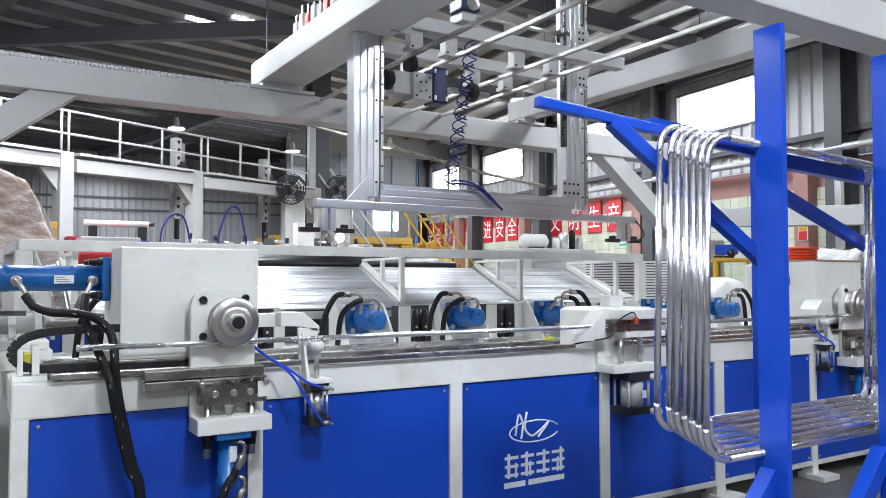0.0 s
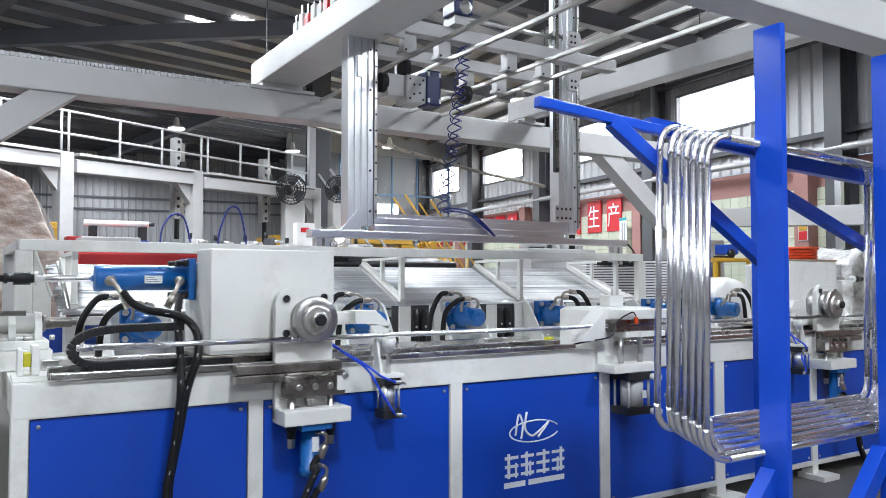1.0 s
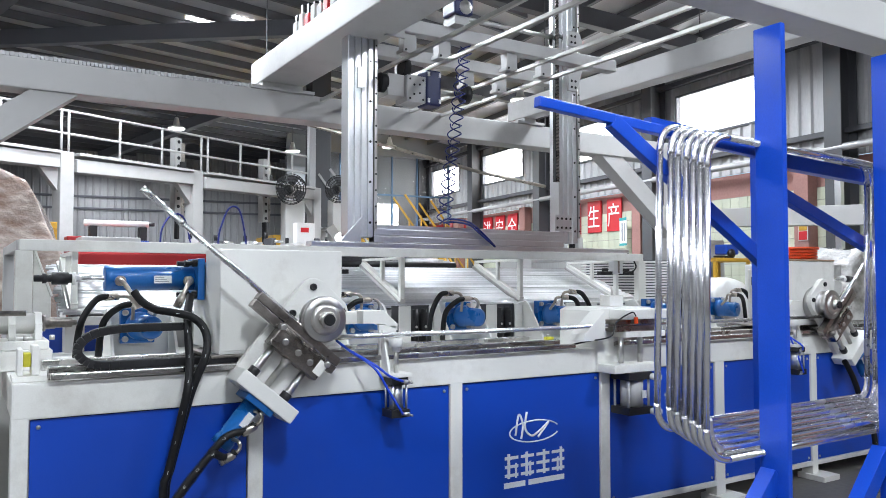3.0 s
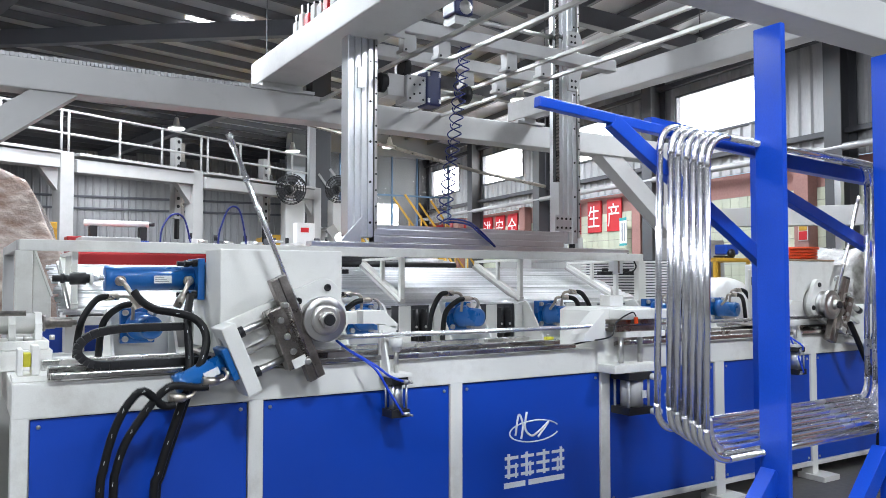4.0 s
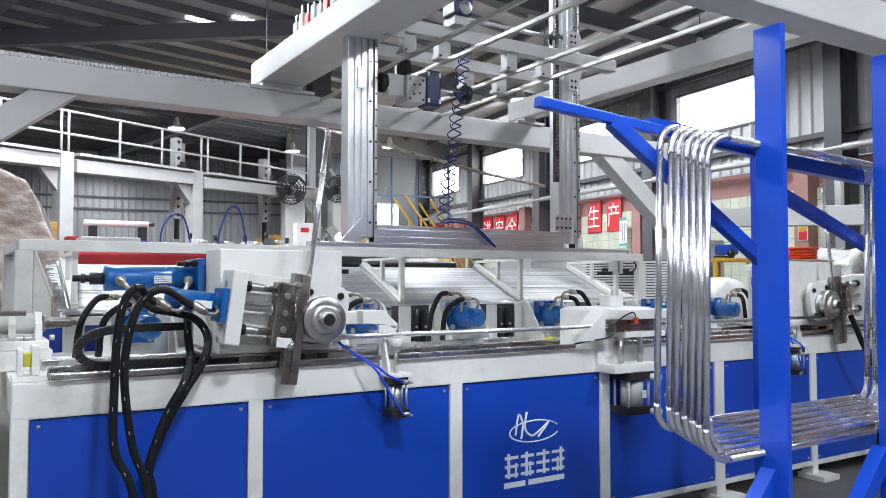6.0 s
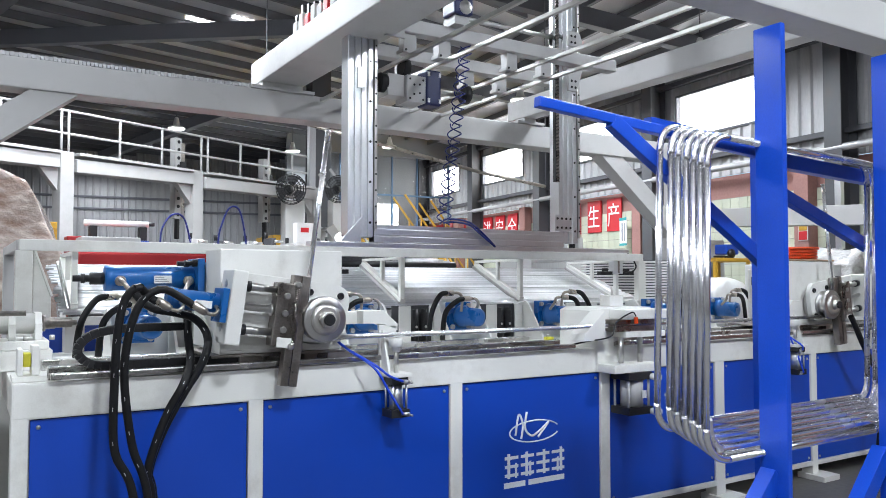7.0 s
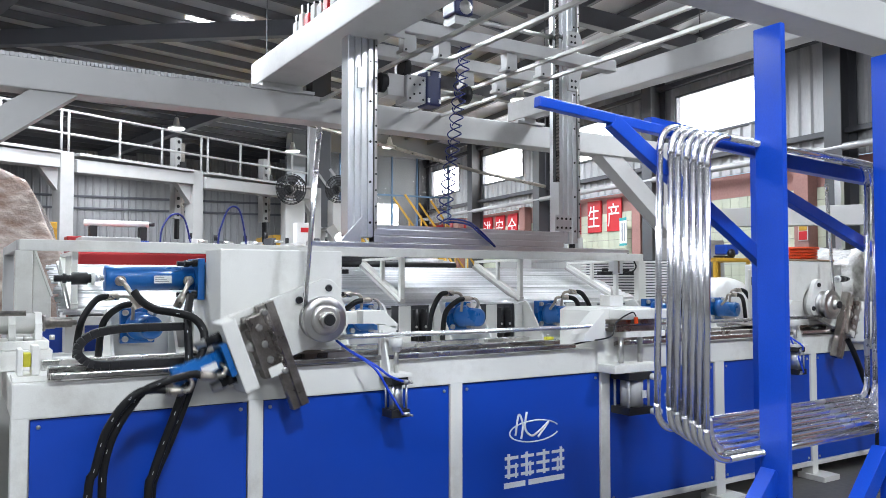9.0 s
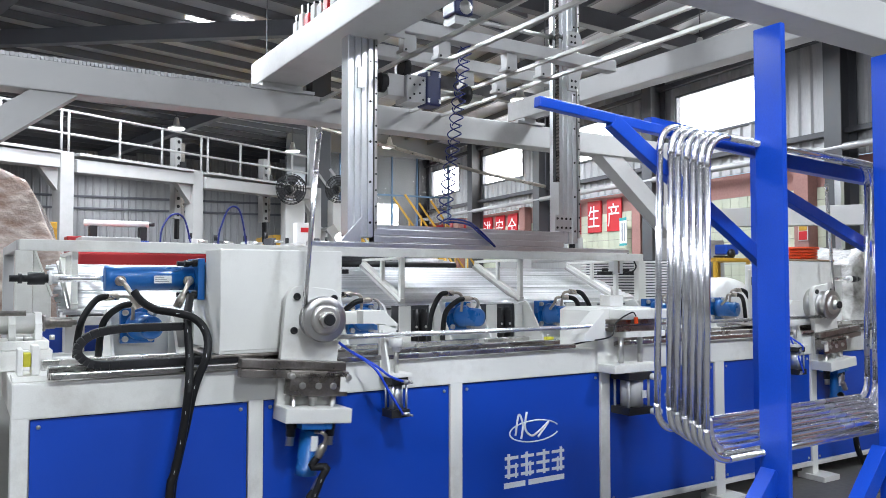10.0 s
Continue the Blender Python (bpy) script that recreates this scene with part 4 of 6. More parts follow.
def build_motors():
    """Row of hydraulic feed motors with their hoses on the bed; those past the middle are mirrored."""
    made = {}
    for x, s in ((0.71, 1), (1.84, 1), (2.47, 1), (3.12, -1), (4.05, -1), (4.71, -1), (5.4, -1)):
        if s in made:
            copy_thing(made[s], Matrix.Translation((x, 3.7, TOP)))
            continue
        m = made[s] = thing("hydraulic_motor_station", "blue hydraulic motor on a white bracket with black hoses", "motor", (x, 3.7, TOP), "motor stations")
        bm = B()
        box(bm, x - 0.14, x + 0.12, 3.8, 3.82, TOP, 1.16, 0.004)
        part("bracket", bm, WHITE, m)
        for dx in (-0.15, 0.125):
            bm = B()
            slab(bm, [(3.64, TOP), (3.9, TOP), (3.9, 1.15), (3.82, 1.17), (3.79, 1.15)], x + dx, x + dx + 0.014, "x", 0.002)
            part("bracket_cheek", bm, WHITE, m)
        bm = B()
        box(bm, x - 0.1, x + 0.05, 3.755, 3.799, 1.01, 1.17, 0.006)
        fl = part("flange", bm, CYLBLUE, m)
        for dx in (-0.08, 0.03):
            for z in (1.03, 1.15):
                bm = lathe(B(), (x + dx, 3.755, z), (0, -1, 0), [(0, 0.014), (0.014, 0.014), (0.0141, 0.008), (0.008, 0.007)], 12)
                part("bolt", bm, CHROME, fl)
        bm = B()
        lathe(bm, (x - 0.02, 3.755, 1.09), (0.22, -1, -0.03), [(0, 0.064), (0.03, 0.064), (0.034, 0.052), (0.13, 0.052), (0.15, 0.048), (0.153, 0.028)], 32)
        part("motor", bm, CYLBLUE, m)
        for k, dx in enumerate((-0.06, 0.03)):
            bm = B()
            low = 0.032 if dx * s > 0 else 0.0
            yh = 3.68 - low
            pipe(bm, smooth_path([(x + dx, 3.69, 1.12), (x + dx, yh, 1.19 - low), (x + dx - s * 0.02, yh, 1.222 - low), (x + dx - s * 0.08, yh, 1.225 - low)], 6), 0.0085, 10)
            part("elbow_fitting", bm, BRASS, m)
            bm = lathe(B(), (x + dx - s * 0.06, yh, 1.225 - low), (-s, 0, -0.05), [(0, 0.0155), (0.06, 0.0155), (0.061, 0.012)], 12)
            part("crimp_sleeve", bm, BRASS, m)
            bm = B()
            pipe(bm, smooth_path([(x + dx - s * 0.1, yh, 1.224 - low), (x + dx - s * 0.155, yh - 0.01, 1.21 - low), (x + dx - s * 0.215, 3.66, 1.11), (x + dx - s * 0.235, 3.66, 0.95)], 8), 0.0145, 12)
            part("hydraulic_hose", bm, RUBBER, m, "black rubber hydraulic hose")


# ---- bending heads ----
def build_head(s):
    """A sliding bending head; s = 1 for the near one, -1 for its mirror. Origin on the bending axis' foot at the bed's top."""
    h = thing("bending_head", "white box-shaped sliding bending head with a blue hydraulic cylinder" if s > 0 else "white sliding bending head facing the other one", "bending head", (0, 3.1, TOP), "bending heads")
    def bx(bm, x0, x1, *r, **k):
        a, b = sorted((s * x0, s * x1))
        return box(bm, a, b, *r, **k)
    zt = 1.424 - TOP
    xa, xb = (-0.392, 0.137) if s > 0 else (-0.25, 0.28)
    bm = B()
    bx(bm, xa, xb, 0.0, 0.22 if s > 0 else 0.25, 0.06, zt, bevel=0.006)
    part("gearbox_housing", bm, WHITE, h, local=True)
    bm = B()
    bx(bm, xa + 0.002, xb - 0.002, -0.004, -0.0005, 0.075, zt - 0.004, bevel=0.0015)
    part("front_cover", bm, WHITE, h, local=True)
    if s > 0:
        part("rack_housing", bx(B(), xa + 0.012, xb - 0.02, 0.2205, 0.46, 0.07, zt - 0.05, bevel=0.005), WHITE, h, local=True)
    if s < 0:
        bm = B()
        bx(bm, xb + 0.0005, xb + 0.03, 0.19, 0.24, 0.323, 0.38, bevel=0.003)
        part("sensor_box", bm, DARKSTEEL, h, "dark grey sensor box on the housing side", local=True)
        part("rack_housing", bx(B(), xa + 0.012, 0.05, 0.2505, 0.46, 0.07, zt - 0.05, bevel=0.005), WHITE, h, local=True)
        bm = B()
        bx(bm, xa - 0.006, xb, -0.006, 0.2, zt + 0.001, zt + 0.012, bevel=0.002)
        part("cover_plate", bm, PLY, h, local=True)
    bm = lathe(B(), (0, -0.004, AXIS - TOP), (0, -1, 0), [(0, 0.11), (0.03, 0.11), (0.032, 0.1), (0.04, 0.1)], 40)
    part("spindle_collar", bm, CHROME, h, local=True)
    bm = B()
    bx(bm, xa - 0.03, xb + 0.02, 0.0, 0.44, 0.0463, 0.059, bevel=0.003)
    for y in (0.03, 0.3):
        bx(bm, -0.3, -0.2, y, y + 0.08, 0.005, 0.046, bevel=0.003)
        bx(bm, -0.02, 0.09, y, y + 0.08, 0.005, 0.046, bevel=0.003)
    part("slide_plate", bm, DARK, h, local=True)
    # rotation cylinder
    zc, yc = 1.305 - TOP, 0.315
    bm = B()
    bx(bm, xa - 0.03, xa - 0.0005, yc - 0.09, yc + 0.09, zc - 0.09, zc + 0.085, bevel=0.004)
    part("cylinder_flange", bm, CYLBLUE, h, local=True)
    e = -xa + 0.03
    bm = B()
    lathe(bm, (-s * e, yc, zc), (-s, 0, 0), [(0, 0.05), (0.318, 0.05), (0.325, 0.0525), (0.352, 0.0525), (0.354, 0.048), (0.355, 0.02)], 32)
    part("rotation_cylinder", bm, CYLBLUE, h, "blue hydraulic cylinder", local=True)
    bm = B()
    bx(bm, -e - 0.17, -e - 0.10, yc - 0.056, yc - 0.052, zc - 0.02, zc + 0.012)
    part("rating_plate", bm, LABEL, h, local=True)
    bm = B()
    for k in range(3):
        bx(bm, -e - 0.165, -e - 0.11 - 0.01 * k, yc - 0.0575, yc - 0.056, zc - 0.014 + 0.008 * k, zc - 0.011 + 0.008 * k)
    part("rating_print", bm, PRINT, h, local=True, kind="stuff")
    for y in (yc - 0.07, yc + 0.07):
        for z in (zc - 0.07, zc + 0.065):
            part("flange_bolt", lathe(B(), (-s * e, y, z), (-s, 0, 0), [(0, 0.016), (0.02, 0.016), (0.021, 0.011), (0.05, 0.011)], 10), BLACK, h, local=True)
    for x, g in ((-e - 0.30, 1), (-e - 0.03, -1)):
        bm = B()
        pipe(bm, smooth_path([(s * x, yc - 0.03, zc - 0.01), (s * x, yc - 0.075, zc - 0.008), (s * (x + 0.015 * g), yc - 0.1, zc - 0.03), (s * (x + 0.04 * g), yc - 0.115, zc - 0.075)], 6), 0.0095, 10)
        lathe(bm, (s * x, yc - 0.05, zc - 0.01), (0, -1, 0), [(0, 0.022), (0.012, 0.022), (0.013, 0.015)], 10)
        part("elbow_fitting", bm, BRASS, h, local=True)
        bm = lathe(B(), (s * (x + 0.035 * g), yc - 0.113, zc - 0.065), (s * g * 0.5, -0.15, -1), [(0, 0.014), (0.02, 0.017), (0.06, 0.017), (0.061, 0.013)], 10)
        part("crimp_sleeve", bm, BRASS, h, local=True)
    # support arm and air cylinder for the tube
    yt = YT - 3.1
    bm = B()
    bx(bm, xb, 0.31, 0.0, 0.06, 0.165, 0.22, bevel=0.004)
    slab(bm, [(s * 0.21, 0.225), (s * 0.31, 0.225), (s * 0.38, 0.165), (s * 0.38, 0.135), (s * 0.31, 0.17), (s * 0.21, 0.17)], yt + 0.04, 0.06, "y", 0.004)
    part("support_arm", bm, WHITE, h, local=True)
    bm = B()
    slab(bm, [(s * 0.285, 0.16), (s * 0.375, 0.16), (s * 0.36, -0.02), (s * 0.315, -0.045), (s * 0.295, -0.045)], yt + 0.04, yt + 0.055, "y", 0.003)
    slab(bm, [(yt - 0.03, -0.045), (yt + 0.055, -0.045), (yt + 0.055, 0.14), (yt + 0.03, 0.14)], s * 0.298, s * 0.31, "x", 0.002)
    bx(bm, 0.295, 0.405, yt - 0.05, yt + 0.055, -0.062, -0.045, bevel=0.004)
    part("support_bracket", bm, WHITE, h, local=True)
    sup = (s * 0.35, yt)
    bm = B()
    rod(bm, (*sup, -0.05), (*sup, 0.08), 0.011, 14)
    part("piston_rod", bm, CHROME, h, local=True)
    bm = B()
    lathe(bm, (*sup, 0.045), (0, 0, 1), [(0, 0.018), (0.02, 0.018), (0.022, 0.03), (0.055, 0.03), (0.06, 0.026)], 20)
    part("support_roller", bm, PLASTER, h, "white plastic tube support", local=True)
    bm = B()
    bx(bm, 0.31, 0.39, yt - 0.04, yt + 0.04, -0.095, -0.063, bevel=0.003)
    part("upper_cap", bm, BLACK, h, local=True)
    bm = B()
    bx(bm, 0.305, 0.395, yt - 0.045, yt + 0.045, -0.235, -0.2, bevel=0.003)
    part("lower_cap", bm, BLACK, h, local=True)
    bm = B()
    rod(bm, (*sup, -0.2), (*sup, -0.095), 0.03, 20)
    for dx in (-0.033, 0.033):
        for dy in (-0.033, 0.033):
            rod(bm, (sup[0] + dx, sup[1] + dy, -0.2), (sup[0] + dx, sup[1] + dy, -0.095), 0.005, 8)
    part("air_cylinder", bm, ALU, h, local=True)
    for z in (-0.078, -0.218):
        bm = B()
        rod(bm, (sup[0] + s * 0.005, yt - 0.04, z), (sup[0] + s * 0.035, yt - 0.06, z - 0.004), 0.009, 10)
        rod(bm, (sup[0] + s * 0.035, yt - 0.06, z - 0.004), (sup[0] + s * 0.05, yt - 0.06, z - 0.01), 0.005, 8)
        part("air_fitting", bm, CHROME, h, local=True)
        bm = B()
        pipe(bm, smooth_path([(s * 0.1, -0.03, 0.10), (s * 0.14, -0.07, 0.06), (s * 0.22, yt - 0.05, 0.0 + (z + 0.078) * 0.1), (s * 0.285, yt - 0.065, -0.05 + (z + 0.078) * 0.5), (s * 0.355, yt - 0.055, z)] if s > 0 else [(-0.385, 0.0, 0.06), (-0.385, -0.09, 0.0), (-0.375, yt - 0.06, z + 0.03), (-0.365, yt - 0.06, z)], 8), 0.0055, 8)
        part("air_hose", bm, HOSEBLUE, h, "bright blue air hose", local=True)
    # piston rod that slides while the arm turns
    r = part("drive_rod", rod(B(), (-s * 0.66, yc, zc), (-s * 1.0, yc, zc), 0.0135, 16), STEEL, h, local=True)
    bm = B()
    lathe(bm, (-s * 0.992, yc, zc), (-s, 0, 0), [(0, 0.018), (0.012, 0.018), (0.013, 0.025), (0.072, 0.025), (0.073, 0.014), (0.09, 0.014), (0.091, 0.02), (0.105, 0.02), (0.106, 0.013), (0.135, 0.013)], 16)
    part("coupling_ring", lathe(B(), (-s * 0.978, yc, zc), (-s, 0, 0), [(0, 0.016), (0.001, 0.027), (0.012, 0.027), (0.0135, 0.016)], 20), PLASTER, r, local=True)
    part("rod_coupling", bm, BLACK, r, local=True)
    return h, r


def build_chain():
    """Cable chain of the near head; its bend runs after the head."""
    c = thing("cable_chain", "black plastic cable chain on the machine bed", "cable chain", (0.45, 3.12, TOP))
    pts = smooth_path([(0.31, 0, 0.178), (0.2, 0, 0.178), (0.06, 0, 0.176), (-0.045, 0, 0.155), (-0.09, 0, 0.105), (-0.065, 0, 0.062), (-0.01, 0, 0.043), (0.1, 0, 0.042), (0.3, 0, 0.042), (0.5, 0, 0.042)], 3)
    for a, b in zip(pts, pts[1:]):
        part("chain_link", beam(B(), a, b + (b - a) * 0.04, 0.032, 0.034, 0.004, up=(0, 1, 0)), BLACK, c, local=True)
    return c


def rounded_plate(s):
    pts = []
    for k in range(13):
        a = radians(180 - 15 * k)
        cx = 0.035 if k > 6 else -0.085
        pts.append((s * (cx + 0.065 * math.cos(a)), 0.065 + 0.065 * math.sin(a)))
    return [(s * -0.15, -0.40)] + pts + [(s * 0.1, -0.40)]


def build_arm(s, head):
    """The turning bending arm, in the head's space; it turns about its own y axis. Returns the arm, its slide and the pressure bar."""
    a = new("bending_arm")
    a.parent = head
    a.empty_display_size = 0.1
    def bx(bm, x0, x1, *r, **k):
        p, q = sorted((s * x0, s * x1))
        return box(bm, p, q, *r, **k)
    bm = B()
    slab(bm, rounded_plate(s), -0.075, -0.044, "y", 0.005)
    part("arm_plate", bm, WHITE, a, local=True)
    for x, z in ((-0.105, 0.085), (-0.105, -0.055), (0.06, 0.09)):
        bm = lathe(B(), (s * x, -0.075, z), (0, -1, 0), [(0, 0.015), (0.008, 0.015), (0.0081, 0.008), (0.003, 0.007)], 14)
        part("socket_bolt", bm, BLACK, a, local=True)
    slide = part("slide_block", bx(B(), -0.127, 0.128, -0.145, -0.08, -0.312, -0.21, bevel=0.006), DARK, a, "dark oiled steel slide block", local=True)
    bar = part("pressure_bar", bx(B(), -0.325, 0.122, -0.125, -0.079, -0.208, -0.172, bevel=0.004), DARK, slide, "long dark steel pressure die", local=True)
    bm = B()
    bx(bm, -0.325, 0.122, -0.13, -0.085, -0.245, -0.212, bevel=0.004)
    part("bar_carrier", bm, DARK, bar, local=True)
    bm = B()
    pts = []
    for k in range(150):
        pts.append((s * (-0.12 + 0.0016 * k), -0.145 + 0.009 * math.sin(k * 1.3), -0.232 + 0.009 * math.cos(k * 1.3) + 0.00005 * k))
    pipe(bm, pts, 0.0022, 5)
    part("return_spring", bm, DARK, slide, local=True)
    for x in (-0.125, 0.122):
        bm = lathe(B(), (s * x, -0.13, -0.232), (0, -1, 0), [(0, 0.013), (0.03, 0.013), (0.032, 0.008)], 10)
        part("spring_pin", bm, CHROME, slide, local=True)
    for x in (-0.075, -0.005, 0.06):
        bm = lathe(B(), (s * x, -0.145, -0.27), (0, -1, 0), [(0, 0.014), (0.004, 0.014), (0.008, 0.01)], 14)
        part("block_bolt", bm, CHROME, slide, local=True)
    bm = B()
    bx(bm, 0.09, 0.13, -0.15, -0.1452, -0.292, -0.23, bevel=0.002)
    part("end_tab", bm, WHITE, slide, local=True)
    for x in (-0.095, 0.075):
        bm = lathe(B(), (s * x, -0.115, -0.312), (0, 0, -1), [(0, 0.014), (0.05, 0.014), (0.052, 0.016), (0.056, 0.014), (0.062, 0.016), (0.066, 0.014), (0.072, 0.016), (0.2, 0.016)], 14)
        part("guide_pillar", bm, CHROME, slide, local=True)
    bm = lathe(B(), (-s * 0.015, -0.115, -0.312), (0, 0, -1), [(0, 0.024), (0.012, 0.024), (0.013, 0.018), (0.03, 0.018), (0.031, 0.014), (0.2, 0.014)], 8)
    part("piston_rod", bm, CHROME, slide, local=True)
    bm = B()
    bx(bm, -0.15, 0.135, -0.19, -0.045, -0.415, -0.355, bevel=0.006)
    part("base_plate", bm, WHITE, a, local=True)
    for x in (-0.095, 0.075):
        bm = lathe(B(), (s * x, -0.115, -0.415), (0, 0, -1), [(0, 0.022), (0.03, 0.022), (0.031, 0.019), (0.06, 0.019)], 10)
        part("bushing", bm, BLACK, slide, local=True)
    bm = B()
    bx(bm, -0.075, 0.055, -0.18, -0.05, -0.44, -0.416, bevel=0.003)
    lathe(bm, (-s * 0.015, -0.115, -0.44), (0, 0, -1), [(0, 0.038), (0.155, 0.038), (0.157, 0.042), (0.19, 0.042), (0.192, 0.02)], 28)
    part("clamp_cylinder", bm, CYLBLUE, a, "blue hydraulic clamp cylinder", local=True)
    bm = B()
    bx(bm, -0.02, 0.008, -0.156, -0.152, -0.53, -0.47)
    part("rating_plate", bm, LABEL, a, local=True)
    for z in (-0.455, -0.585):
        bm = B()
        pipe(bm, smooth_path([(-s * 0.005, -0.145, z), (s * 0.01, -0.18, z + 0.004), (s * 0.028, -0.187, z - 0.012), (s * 0.024, -0.187, z - 0.045)], 6), 0.0075, 10)
        lathe(bm, (s * 0.025, -0.187, z - 0.04), (-s * 0.5, 0, -1), [(0, 0.013), (0.015, 0.0165), (0.06, 0.0165), (0.061, 0.014)], 10)
        part("elbow_fitting", bm, BRASS, a, local=True)
    return a, slide, bar


def build_die(s, head):
    d = new("bending_die")
    d.parent = head
    d.matrix_basis = Matrix.Translation((0, 0, AXIS - TOP))
    bm = B()
    lathe(bm, (0, -0.0755, 0), (0, -1, 0), [(0, 0.088), (0.012, 0.088), (0.014, 0.075), (0.02, 0.068), (0.03, 0.066), (0.04, 0.07), (0.044, 0.09), (0.046, 0.094), (0.066, 0.094), (0.070, 0.09), (0.0705, 0.06)], 56)
    part("die_wheel", bm, CHROME, d, "turned steel bending die", local=True)
    bm = lathe(B(), (0, -0.1455, 0), (0, -1, 0), [(0, 0.064), (0.006, 0.064), (0.007, 0.06), (0.012, 0.058), (0.014, 0.05)], 40)
    part("washer", bm, WASHER, d, local=True)
    bm = lathe(B(), (0, -0.1595, 0), (0, -1, 0), [(0, 0.036), (0.022, 0.036), (0.025, 0.032)], 6)
    part("hex_nut", bm, WASHER, d, local=True)
    bm = lathe(B(), (0, -0.1845, 0), (0, -1, 0), [(0, 0.024), (0.01, 0.0235), (0.012, 0.021)], 24)
    part("spindle", bm, BLACK, d, local=True)
    return d


NARC = 8


def build_tube(s):
    """The tube's outer end: short pieces that wrap round the die, and the straight tail."""
    arc = radians(100) * BEND_R
    step = arc / NARC
    group = thing("tube_end", "bright steel tube end being bent round the die", "tube", (0, 0, 0), "tube ends")
    pieces = []
    for k in range(NARC):
        p = part("bend_piece", rod(B(), (s * step * 0.53, 0, 0), (-s * step * 0.53, 0, 0), TUBE_R * (1 - 0.012 * (k % 2)), 14), STEEL, group, local=True)
        pieces.append((p, step * (k + 0.5)))
    t = part("tail", rod(B(), (0, 0, 0), (-s * 0.74, 0, 0), TUBE_R, 16), STEEL, group, local=True)
    bm = B()
    lathe(bm, (-s * 0.735, 0, 0), (-s, 0, 0), [(0, 0.0125), (0.05, 0.0125), (0.052, 0.008)], 14)
    part("swaged_end", bm, STEEL, t, local=True)
    bm = lathe(B(), (-s * 0.59, 0, 0), (-s, 0, 0), [(0, TUBE_R + 0.0015), (0.02, TUBE_R + 0.0015)], 14)
    part("tube_bead", bm, STEEL, t, local=True)
    pieces.append((t, arc))
    return group, pieces


# ---- middle clamp ----
def build_clamp():
    c = thing("middle_clamp", "white cast clamp with an air cylinder holding the tube", "clamp", (2.95, 3.0, TOP))
    y0, y1 = 2.92, 3.34
    bm = B()
    slab(bm, [(2.84, TOP), (2.84, 1.135), (2.88, 1.15), (3.24, 1.15), (3.24, 1.1), (2.95, 1.1), (2.95, 0.9), (3.02, 0.862), (3.15, 0.862), (3.15, 0.815), (2.84, 0.83)], y0 + 0.12, y1, "y", 0.006)
    box(bm, 2.845, 3.17, y0, y0 + 0.14, 0.815, 0.86, 0.006)
    box(bm, 2.925, 3.24, y0, y0 + 0.14, 1.092, 1.143, 0.006)
    part("body", bm, WHITE, c)
    bm = B()
    box(bm, 2.88, 3.21, y0 + 0.02, y0 + 0.13, 1.066, 1.0915, 0.003)
    part("upper_jaw", bm, DARK, c)
    part("lower_jaw", box(B(), 2.88, 3.21, y0 + 0.02, y0 + 0.13, 1.028, 1.058, 0.003), DARK, c)
    bm = B()
    slab(bm, [(2.69, 0.985), (2.70, 1.02), (2.842, 1.14), (2.842, 0.985)], y0 + 0.06, y0 + 0.17, "y", 0.004)
    part("gusset", bm, WHITE, c)
    part("top_block", box(B(), 3.085, 3.19, 3.2, 3.28, 1.1505, 1.212, 0.004), WHITE, c)
    part("stop_screw", rod(B(), (3.14, 3.24, 1.2125), (3.14, 3.24, 1.262), 0.007, 8), CHROME, c)
    for x in (2.96, 3.1):
        part("guide_rod", rod(B(), (x, y0 + 0.07, 0.86), (x, y0 + 0.07, 0.998), 0.014, 14), CHROME, c)
    bm = B()
    box(bm, 2.94, 3.11, y0 - 0.01, y0 + 0.13, 0.775, 0.814, 0.004)
    part("upper_cap", bm, BLACK, c)
    part("lower_cap", box(B(), 2.94, 3.11, y0 - 0.01, y0 + 0.13, 0.595, 0.635, 0.004), BLACK, c)
    bm = B()
    rod(bm, (3.025, y0 + 0.06, 0.635), (3.025, y0 + 0.06, 0.775), 0.06, 28)
    for dx in (-0.072, 0.072):
        for dy in (-0.05, 0.05):
            rod(bm, (3.025 + dx, y0 + 0.06 + dy, 0.635), (3.025 + dx, y0 + 0.06 + dy, 0.775), 0.007, 8)
    part("air_cylinder", bm, WHITE2, c, "pale grey air cylinder")
    for z in (0.79, 0.61):
        part("air_fitting", lathe(B(), (3.09, y0 - 0.01, z), (0.6, -1, 0), [(0, 0.014), (0.02, 0.02), (0.05, 0.02), (0.06, 0.012)], 12), SIGNWHITE, c)
    part("name_plate", box(B(), 3.035, 3.065, y0 - 0.008, y0 - 0.003, 0.68, 0.72), LABEL, c)
    part("jaw_carrier", box(B(), 2.94, 3.23, y0 + 0.01, y0 + 0.135, 0.998, 1.0275, 0.003), WHITE, c)
    bm = B()
    box(bm, 2.985, 3.005, y0 - 0.012, y0, 1.07, 1.105, 0.003)
    part("sensor", bm, ORANGE, c, "small orange sensor")
    bm = B()
    pipe(bm, smooth_path([(2.99, y0 - 0.01, 1.11), (2.95, y0 - 0.02, 1.13), (2.86, y0, 1.08), (2.82, y0, 1.01), (2.74, y0 + 0.1, 0.98), (2.68, y0 + 0.2, 0.95)], 8), 0.004, 6)
    part("cable", bm, BLACK, c)
    return c


